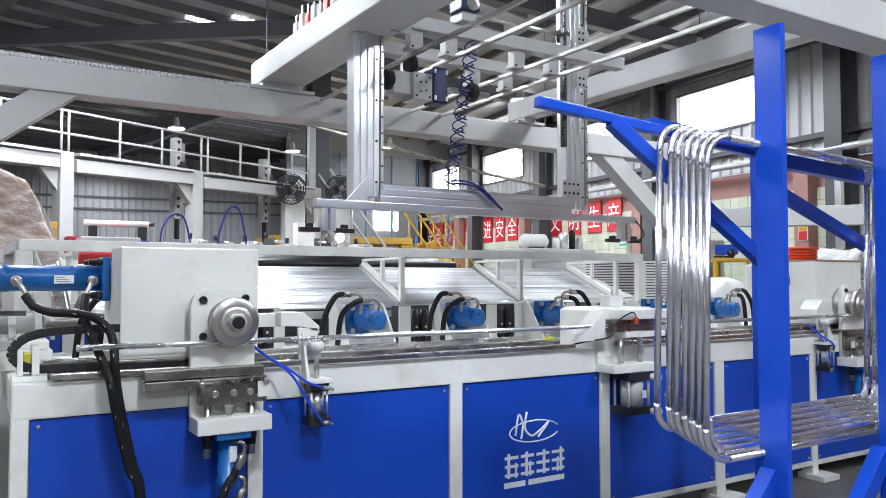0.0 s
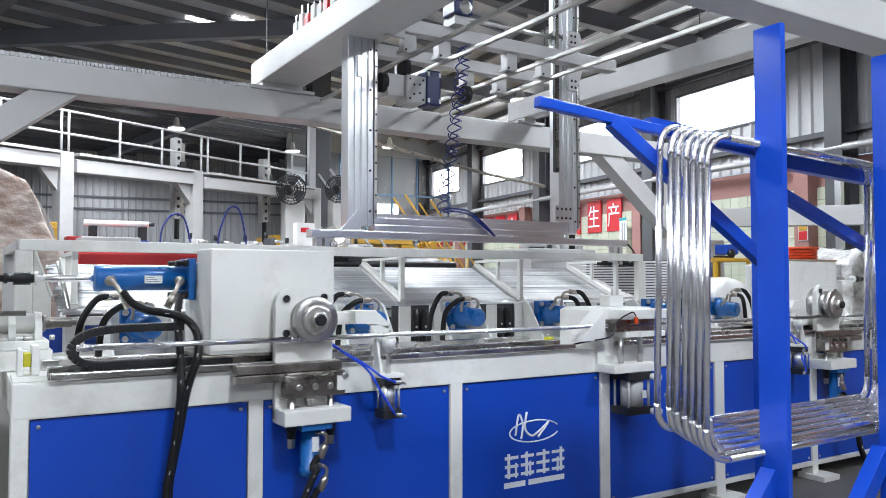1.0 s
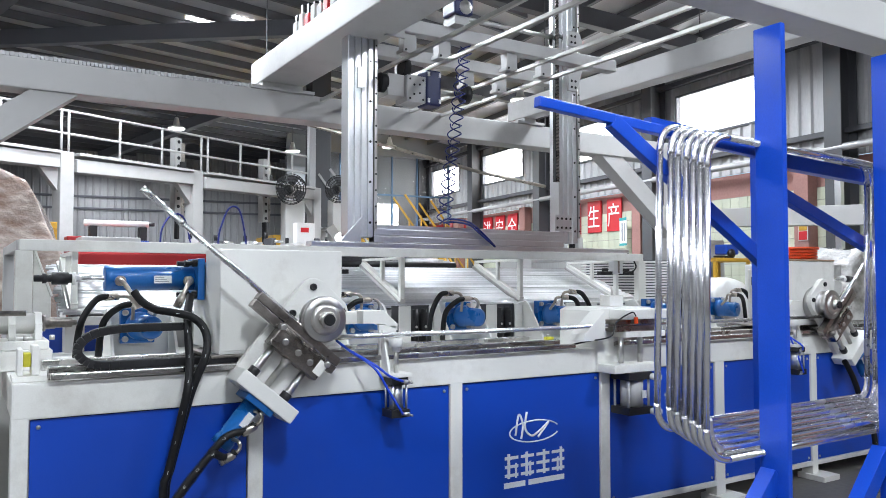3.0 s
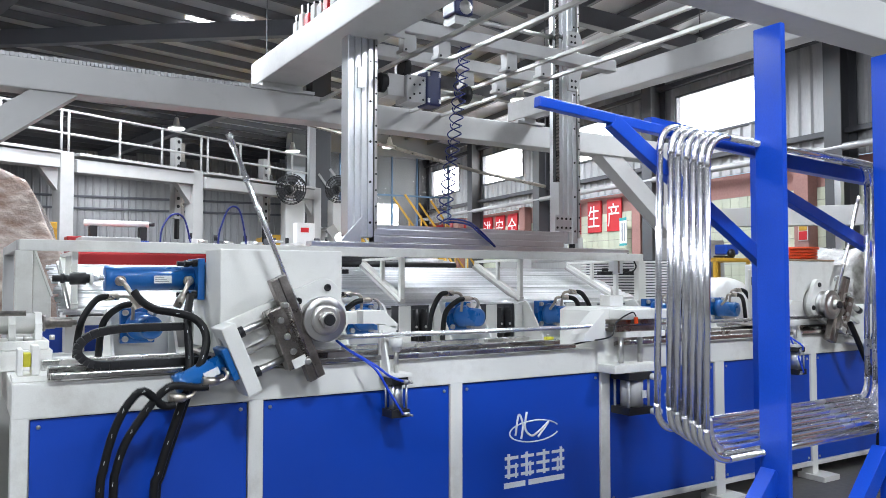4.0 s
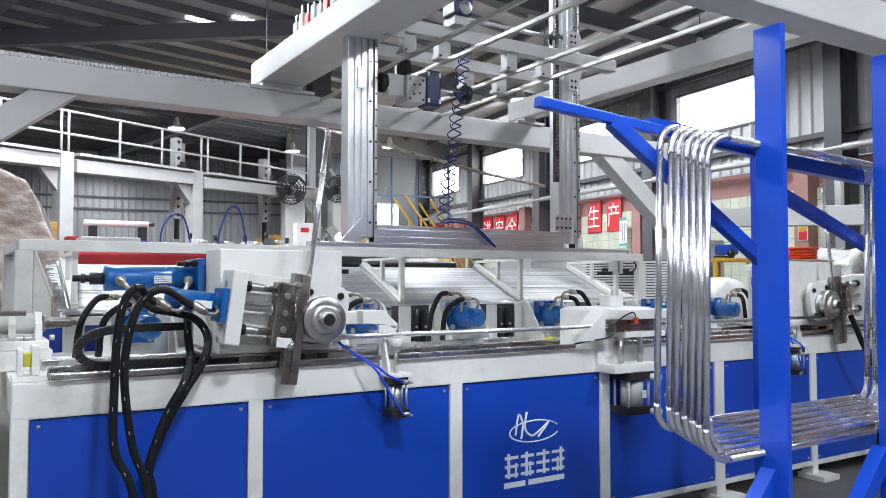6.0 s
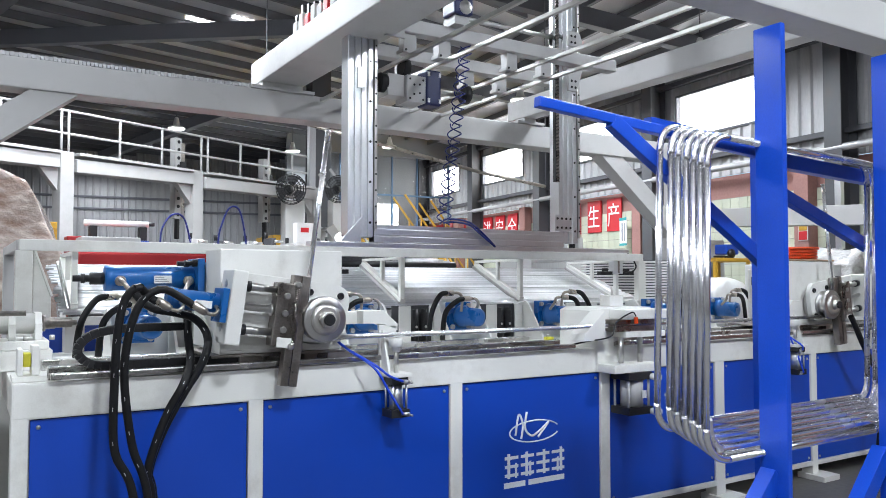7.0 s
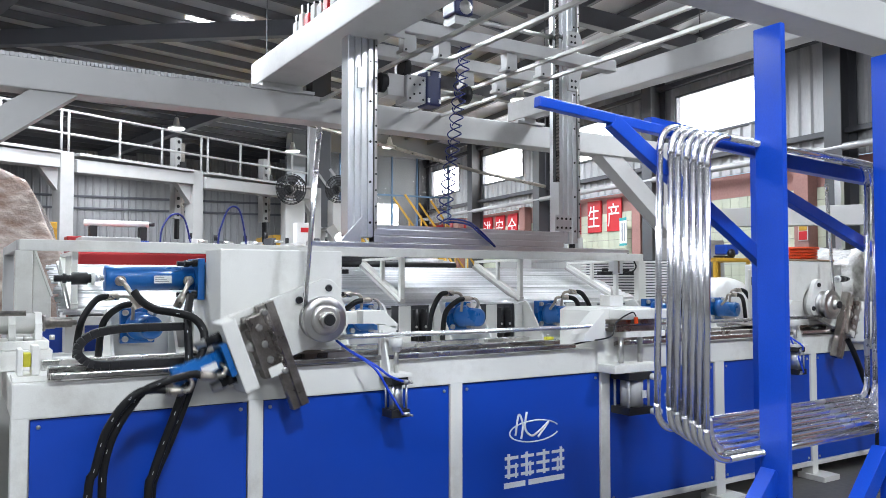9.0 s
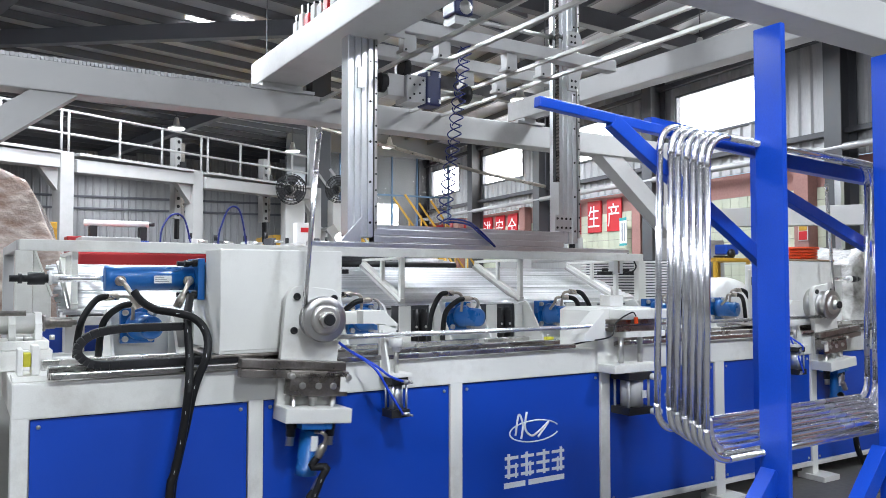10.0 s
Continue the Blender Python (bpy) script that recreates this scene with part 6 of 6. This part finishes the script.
SLIDE = [(0, 0.0), (0.4, 0.0), (0.5, 0.056), (0.6, 0.15), (0.7, 0.33), (0.8, 0.54), (0.9, 0.74), (1.0, 0.90), (1.1, 0.955), (1.2, 0.985), (1.4, 1.0), (10, 1.0)]
TURN = [(0, 0), (1.7, 0), (1.9, 6), (2.1, 11.5), (2.3, 18.5), (2.5, 26), (2.7, 32.5), (3.8, 60.5), (4.0, 67), (4.2, 72.5), (4.4, 77), (4.6, 82), (4.8, 88), (5.0, 93), (5.2, 95.8), (5.4, 97.2), (5.7, 97.5), (8.65, 97.5), (8.7, 96.5), (8.8, 89), (8.9, 79.5), (9.0, 69.5), (9.1, 61), (9.2, 54.5), (9.4, 41), (9.6, 30), (9.8, 16), (10, 5)]
WRAP = [(0, 0), (1.7, 0), (1.9, 6), (2.1, 11.5), (2.3, 18.5), (2.5, 26), (2.7, 32.5), (3.8, 60.5), (4.0, 67), (4.2, 72.5), (4.4, 77), (4.6, 82), (4.8, 88), (5.0, 93), (5.2, 95.8), (5.4, 97.2), (5.7, 97.5), (7.7, 97.5), (7.9, 94.5), (10, 94.5)]
CROSS = [(0, 0), (0.1, 0.25), (0.3, 0.9), (0.4, 1), (10, 1)]
LOWER = [(0, 0), (0.5, 0.0), (0.7, 0.16), (0.8, 0.38), (1.0, 0.71), (1.1, 0.85), (1.2, 0.93), (1.4, 1), (10, 1)]
CLAMP = [(0, 0), (1.38, 0), (1.6, 1), (7.7, 1), (7.8, 0.85), (7.9, 0.45), (8.0, 0.1), (8.1, 0), (10, 0)]
BARSLIDE = [(0, 0), (1.7, 0), (5.5, 0.15), (9.35, 0.175), (9.5, 0.16), (9.9, 0), (10, 0)]
ENDX = {1: (0.894, 1.266), -1: (5.15, 4.825)}


def flexible_hose(label, keys, radius, pieces=60):
    """A hose in short rigid pieces; keys: (seconds, places along it)."""
    times = [k * 0.1 for k in range(101)]
    def curve(t):
        for (a, p), (b, q) in zip(keys, keys[1:]):
            if a <= t <= b:
                f = (t - a) / (b - a) if b > a else 0
                f = f * f * (3 - 2 * f)
                ctrl = [Vector(u).lerp(Vector(v), f) for u, v in zip(p, q)]
                break
        else:
            ctrl = [Vector(u) for u in keys[-1][1]]
        pts = smooth_path(ctrl, 10)
        cum = [0.0]
        for u, v in zip(pts, pts[1:]):
            cum.append(cum[-1] + (v - u).length)
        out, j = [], 0
        for k in range(pieces + 1):
            d = cum[-1] * k / pieces
            while j < len(pts) - 2 and cum[j + 1] < d:
                j += 1
            g = (d - cum[j]) / max(1e-9, cum[j + 1] - cum[j])
            out.append(pts[j].lerp(pts[j + 1], min(1, g)))
        return out
    lines = [curve(t) for t in times]
    longest = max((v - u).length for l in lines for u, v in zip(l, l[1:]))
    hose = thing("hydraulic_hose", label, "hose", (0, 0, 0), "hydraulic hoses")
    half = longest * 0.5 + 0.002
    me = mesh_of("hose_piece", rod(B(), (0, 0, -half), (0, 0, half), radius, 16, None, False), RUBBER)
    mark = mesh_of("hose_print", box(B(), -0.0007, 0.0007, -radius - 0.0004, -radius + 0.002, -half * 0.62, half * 0.35), LABEL)
    done = []
    for k in range(pieces):
        p = new("hose_piece", me)
        p.parent = hose
        if (k * 7) % 5 == 1 and 6 < k < 36:
            q = new("hose_print", mark)
            q.parent = p
        rows = []
        for t, l in zip(times, lines):
            d = (l[k + 1] - l[k]).normalized()
            y = Vector((0.35, 1, 0))
            x = y.cross(d).normalized()
            m = Matrix((x, d.cross(x), d)).transposed().to_4x4()
            m.translation = (l[k] + l[k + 1]) / 2
            rows.append((t, m))
        done.append((p, rows))
    return done


HOSES = []


def build_hoses():
    def shift(pts, dx, dy=0.0, dz=0.0):
        return [(x + dx, y + dy, z + dz) for x, y, z in pts]
    a0 = [(0.195, 3.2, 1.239), (0.221, 3.169, 1.204), (0.274, 3.137, 1.182), (0.345, 3.106, 1.177), (0.407, 3.074, 1.163), (0.45, 3.043, 1.126), (0.466, 3.011, 1.076), (0.467, 2.98, 1.008), (0.478, 2.98, 0.907), (0.493, 2.98, 0.825), (0.514, 2.98, 0.723), (0.538, 2.98, 0.619), (0.565, 2.98, 0.511), (0.585, 2.98, 0.02)]
    a2 = [(0.57, 3.2, 1.25), (0.594, 3.169, 1.213), (0.636, 3.137, 1.185), (0.692, 3.106, 1.174), (0.76, 3.074, 1.154), (0.796, 3.043, 1.115), (0.805, 3.011, 1.062), (0.791, 2.98, 1.001), (0.765, 2.98, 0.938), (0.742, 2.98, 0.866), (0.721, 2.98, 0.763), (0.69, 2.98, 0.62), (0.67, 2.98, 0.495), (0.66, 2.98, 0.02)]
    a38 = [(0.57, 3.2, 1.25), (0.594, 3.169, 1.213), (0.636, 3.137, 1.185), (0.692, 3.106, 1.174), (0.76, 3.074, 1.154), (0.796, 3.043, 1.115), (0.801, 3.011, 1.062), (0.781, 2.98, 1.001), (0.75, 2.98, 0.933), (0.716, 2.98, 0.847), (0.671, 2.98, 0.706), (0.636, 2.98, 0.586), (0.62, 2.98, 0.503), (0.63, 2.98, 0.02)]
    a45 = [(0.57, 3.2, 1.25), (0.594, 3.169, 1.213), (0.636, 3.137, 1.185), (0.692, 3.106, 1.174), (0.76, 3.074, 1.154), (0.791, 3.043, 1.115), (0.792, 3.011, 1.063), (0.764, 2.98, 0.991), (0.738, 2.98, 0.908), (0.71, 2.98, 0.827), (0.661, 2.98, 0.7), (0.614, 2.98, 0.589), (0.6, 2.98, 0.505), (0.6, 2.98, 0.02)]
    a5 = [(0.57, 3.2, 1.25), (0.594, 3.169, 1.213), (0.636, 3.137, 1.185), (0.692, 3.106, 1.174), (0.76, 3.074, 1.154), (0.796, 3.043, 1.115), (0.805, 3.011, 1.068), (0.789, 2.98, 1.016), (0.76, 2.98, 0.954), (0.715, 2.98, 0.885), (0.638, 2.98, 0.746), (0.589, 2.98, 0.602), (0.606, 2.98, 0.505), (0.63, 2.98, 0.02)]
    b0 = [(0.395, 3.2, 1.237), (0.386, 3.14, 1.175), (0.399, 3.08, 1.095), (0.43, 3.02, 1.016), (0.45, 2.96, 0.941), (0.467, 2.96, 0.85), (0.487, 2.96, 0.749), (0.521, 2.96, 0.615), (0.553, 2.96, 0.517), (0.57, 2.96, 0.02)]
    b2 = [(0.783, 3.2, 1.232), (0.759, 3.14, 1.167), (0.747, 3.08, 1.082), (0.74, 3.02, 0.989), (0.723, 2.96, 0.901), (0.715, 2.96, 0.819), (0.697, 2.96, 0.696), (0.674, 2.96, 0.585), (0.659, 2.96, 0.501), (0.65, 2.96, 0.02)]
    b38 = [(0.783, 3.2, 1.232), (0.759, 3.14, 1.167), (0.747, 3.08, 1.082), (0.74, 3.02, 0.978), (0.715, 2.96, 0.892), (0.687, 2.96, 0.8), (0.652, 2.96, 0.691), (0.624, 2.96, 0.592), (0.608, 2.96, 0.509), (0.62, 2.96, 0.02)]
    b45 = [(0.783, 3.2, 1.232), (0.759, 3.14, 1.167), (0.747, 3.08, 1.082), (0.736, 3.02, 0.989), (0.706, 2.96, 0.903), (0.671, 2.96, 0.796), (0.625, 2.96, 0.673), (0.597, 2.96, 0.585), (0.584, 2.96, 0.512), (0.58, 2.96, 0.02)]
    b5 = [(0.783, 3.2, 1.232), (0.759, 3.14, 1.167), (0.747, 3.08, 1.082), (0.742, 3.02, 0.989), (0.702, 2.96, 0.909), (0.651, 2.96, 0.818), (0.603, 2.96, 0.692), (0.579, 2.96, 0.588), (0.596, 2.96, 0.511), (0.62, 2.96, 0.02)]
    for p0, p2, p38, p45, p5 in ((a0, a2, a38, a45, a5), (b0, b2, b38, b45, b5)):
        keys = [(0, p0), (0.4, p0), (1.15, p2), (2.3, p2), (3.8, p38), (4.5, p45), (5.3, p5), (8.7, p5), (9.0, p45), (9.5, p38), (10, p2)]
        HOSES.extend(flexible_hose("black rubber hydraulic hose with white print hanging at the head", keys, 0.0155))
    # hoses of the clamp cylinder swing with the arm
    c0 = [(0.885, 2.91, 0.585), (0.875, 2.905, 0.57), (0.862, 2.9, 0.55), (0.845, 2.9, 0.515), (0.82, 2.9, 0.46), (0.79, 2.9, 0.39), (0.74, 2.9, 0.29), (0.68, 2.9, 0.17), (0.60, 2.9, 0.02)]
    d0 = [(0.875, 2.9, 0.46), (0.862, 2.895, 0.44), (0.848, 2.89, 0.415), (0.83, 2.88, 0.38), (0.80, 2.875, 0.33), (0.76, 2.875, 0.27), (0.71, 2.875, 0.19), (0.65, 2.875, 0.1), (0.57, 2.875, 0.02)]
    c2 = [(1.13, 2.9, 0.62), (1.105, 2.9, 0.59), (1.06, 2.9, 0.545), (1.01, 2.9, 0.49), (0.95, 2.9, 0.42), (0.88, 2.9, 0.34), (0.80, 2.9, 0.24), (0.70, 2.9, 0.13), (0.60, 2.9, 0.02)]
    d2 = [(1.10, 2.88, 0.50), (1.075, 2.88, 0.475), (1.04, 2.875, 0.44), (1.0, 2.875, 0.395), (0.94, 2.875, 0.34), (0.87, 2.875, 0.27), (0.79, 2.875, 0.19), (0.69, 2.875, 0.1), (0.57, 2.875, 0.02)]
    c38 = [(0.786, 2.9, 0.9), (0.72, 2.9, 0.892), (0.661, 2.9, 0.872), (0.606, 2.9, 0.831), (0.55, 2.9, 0.756), (0.506, 2.9, 0.694), (0.476, 2.9, 0.62), (0.455, 2.9, 0.546), (0.438, 2.9, 0.02)]
    d38 = [(0.671, 2.875, 0.873), (0.616, 2.875, 0.869), (0.563, 2.875, 0.862), (0.514, 2.875, 0.829), (0.477, 2.875, 0.774), (0.45, 2.875, 0.709), (0.43, 2.875, 0.635), (0.417, 2.875, 0.557), (0.407, 2.875, 0.02)]
    c45 = [(0.742, 2.9, 1.089), (0.673, 2.9, 1.11), (0.599, 2.9, 1.092), (0.533, 2.9, 1.041), (0.472, 2.9, 0.96), (0.434, 2.9, 0.852), (0.42, 2.9, 0.708), (0.462, 2.9, 0.545), (0.496, 2.9, 0.02)]
    d45 = [(0.597, 2.875, 1.124), (0.546, 2.875, 1.122), (0.484, 2.875, 1.1), (0.438, 2.875, 1.042), (0.404, 2.875, 0.934), (0.386, 2.875, 0.812), (0.376, 2.875, 0.68), (0.382, 2.875, 0.562), (0.387, 2.875, 0.02)]
    c55 = [(0.757, 2.9, 1.234), (0.685, 2.9, 1.27), (0.61, 2.9, 1.266), (0.543, 2.9, 1.224), (0.503, 2.9, 1.122), (0.487, 2.9, 0.955), (0.517, 2.9, 0.717), (0.572, 2.9, 0.528), (0.616, 2.9, 0.02)]
    d55 = [(0.626, 2.875, 1.258), (0.591, 2.875, 1.284), (0.525, 2.875, 1.274), (0.482, 2.875, 1.232), (0.459, 2.875, 1.115), (0.451, 2.875, 0.921), (0.456, 2.875, 0.709), (0.519, 2.875, 0.542), (0.569, 2.875, 0.02)]
    c90 = [(0.719, 2.9, 0.97), (0.64, 2.9, 0.955), (0.567, 2.9, 0.914), (0.511, 2.9, 0.855), (0.462, 2.9, 0.777), (0.436, 2.9, 0.706), (0.423, 2.9, 0.631), (0.421, 2.9, 0.551), (0.419, 2.9, 0.02)]
    d90 = [(0.67, 2.875, 0.949), (0.605, 2.875, 0.966), (0.53, 2.875, 0.905), (0.477, 2.875, 0.86), (0.438, 2.875, 0.8), (0.417, 2.875, 0.751), (0.393, 2.875, 0.65), (0.373, 2.875, 0.564), (0.357, 2.875, 0.02)]
    c95 = [(0.967, 2.9, 0.704), (0.915, 2.9, 0.672), (0.858, 2.9, 0.637), (0.806, 2.9, 0.606), (0.757, 2.9, 0.583), (0.714, 2.9, 0.556), (0.685, 2.9, 0.536), (0.665, 2.9, 0.515), (0.649, 2.9, 0.02)]
    d95 = [(0.857, 2.875, 0.637), (0.823, 2.875, 0.629), (0.788, 2.875, 0.617), (0.754, 2.875, 0.597), (0.722, 2.875, 0.577), (0.695, 2.875, 0.556), (0.671, 2.875, 0.54), (0.652, 2.875, 0.523), (0.637, 2.875, 0.02)]
    c1, d1 = shift(c0, 0.387), shift(d0, 0.387)
    def fitted(t, z, pts):
        """The hose's places at t, begun in the sleeve of the clamp cylinder's fitting at the arm's height z."""
        a = radians(ease(TURN, t))
        x0 = ENDX[1][0] + (ENDX[1][1] - ENDX[1][0]) * ease(SLIDE, t)
        def at(x, h):
            return (x0 + x * math.cos(a) + h * math.sin(a), 2.913, AXIS - x * math.sin(a) + h * math.cos(a))
        return [at(-0.002, z - 0.092), at(-0.02, z - 0.128)] + pts[2:]

    for z, p0, p1, p2, p38, p45, p55, p90, p95 in ((-0.455, c0, c1, c2, c38, c45, c55, c90, c95), (-0.585, d0, d1, d2, d38, d45, d55, d90, d95)):
        keys = [(0, p0), (0.4, p0), (1.15, p1), (1.7, p1), (2.15, p2), (3.8, p38), (4.5, p45), (5.3, p55), (8.65, p55), (9.0, p90), (9.5, p95), (10, p1)]
        keys = [(t, fitted(t, z, p)) for t, p in keys]
        HOSES.extend(flexible_hose("black rubber hydraulic hose of the clamp cylinder", keys, 0.0145))
    # the far head's clamp hose
    e1 = [(4.934, 2.9, 1.061), (4.983, 2.9, 0.994), (5.046, 2.9, 0.902), (5.122, 2.9, 0.802), (5.206, 2.9, 0.707), (5.29, 2.9, 0.596), (5.2, 2.9, 0.02)]
    e2 = [(4.802, 2.9, 0.558), (4.875, 2.9, 0.48), (4.935, 2.9, 0.384), (4.957, 2.9, 0.283), (4.992, 2.9, 0.177), (5.086, 2.9, 0.063), (5.2, 2.9, 0.02)]
    e0 = shift(e2, 0.33)
    HOSES.extend(flexible_hose("black rubber hydraulic hose hanging at the far head", [(0, e0), (0.4, e0), (1.15, e2), (1.8, e2), (4.5, e1), (8.65, e1), (9.6, e2), (10, e2)], 0.018, 24))


build_hoses()


def motions():
    times = [k * 0.1 for k in range(101)]
    for s, head, arm, slide, bar, rodpart, pieces in HEADS:
        a, b = ENDX[s]
        walk(head, [(t, pose(a + (b - a) * ease(SLIDE, t), 3.1, TOP)) for t in times])
        walk(arm, [(t, pose(0, 0, AXIS - TOP, 0, s * ease(TURN, t), 0)) for t in times])
        walk(slide, [(t, pose(0, 0, 0.095 * ease(CLAMP, t))) for t in times])
        walk(bar, [(t, pose(s * ease(BARSLIDE, t), 0, 0)) for t in times])
        walk(rodpart, [(t, pose(s * 0.0024 * ease(TURN, t), 0, 0)) for t in times])
        for p, length in pieces:
            rows = []
            for t in times:
                th = radians(ease(WRAP, t))
                wrapped = length < BEND_R * th
                a1 = length / BEND_R if wrapped else th
                rest = 0 if wrapped else length - BEND_R * th
                x = -BEND_R * math.sin(a1) - rest * math.cos(a1)
                z = -BEND_R * math.cos(a1) + rest * math.sin(a1)
                rows.append((t, pose(b + s * x, YT, AXIS + z, 0, s * math.degrees(a1), 0)))
            walk(p, rows)
    for p, n, k in COIL:
        rows = []
        for t in times:
            lift = 0.24 * (1 - ease(LOWER, t))
            y = 4.2 - 0.083 * (1 - ease(CROSS, t))
            u = k / 11
            z = 1.655 + lift + (1.19 - lift) * u
            rows.append((t, pose(2.61 + 0.175 * u + 0.02 * n, y + 0.01 * n, z)))
        walk(p, rows)
    for p, rows in HOSES:
        walk(p, rows)
    walk(CHAIN, [(t, pose(0.45 - 0.21 * (1 - ease(SLIDE, t)), 3.12, TOP)) for t in times])
    walk(CARRIAGE, [(t, pose(2.9, 4.3 - 0.083 * (1 - ease(CROSS, t)), 2.6)) for t in times])
    walk(LIFT, [(t, pose(0, 0, 0.24 * (1 - ease(LOWER, t)))) for t in times])


motions()
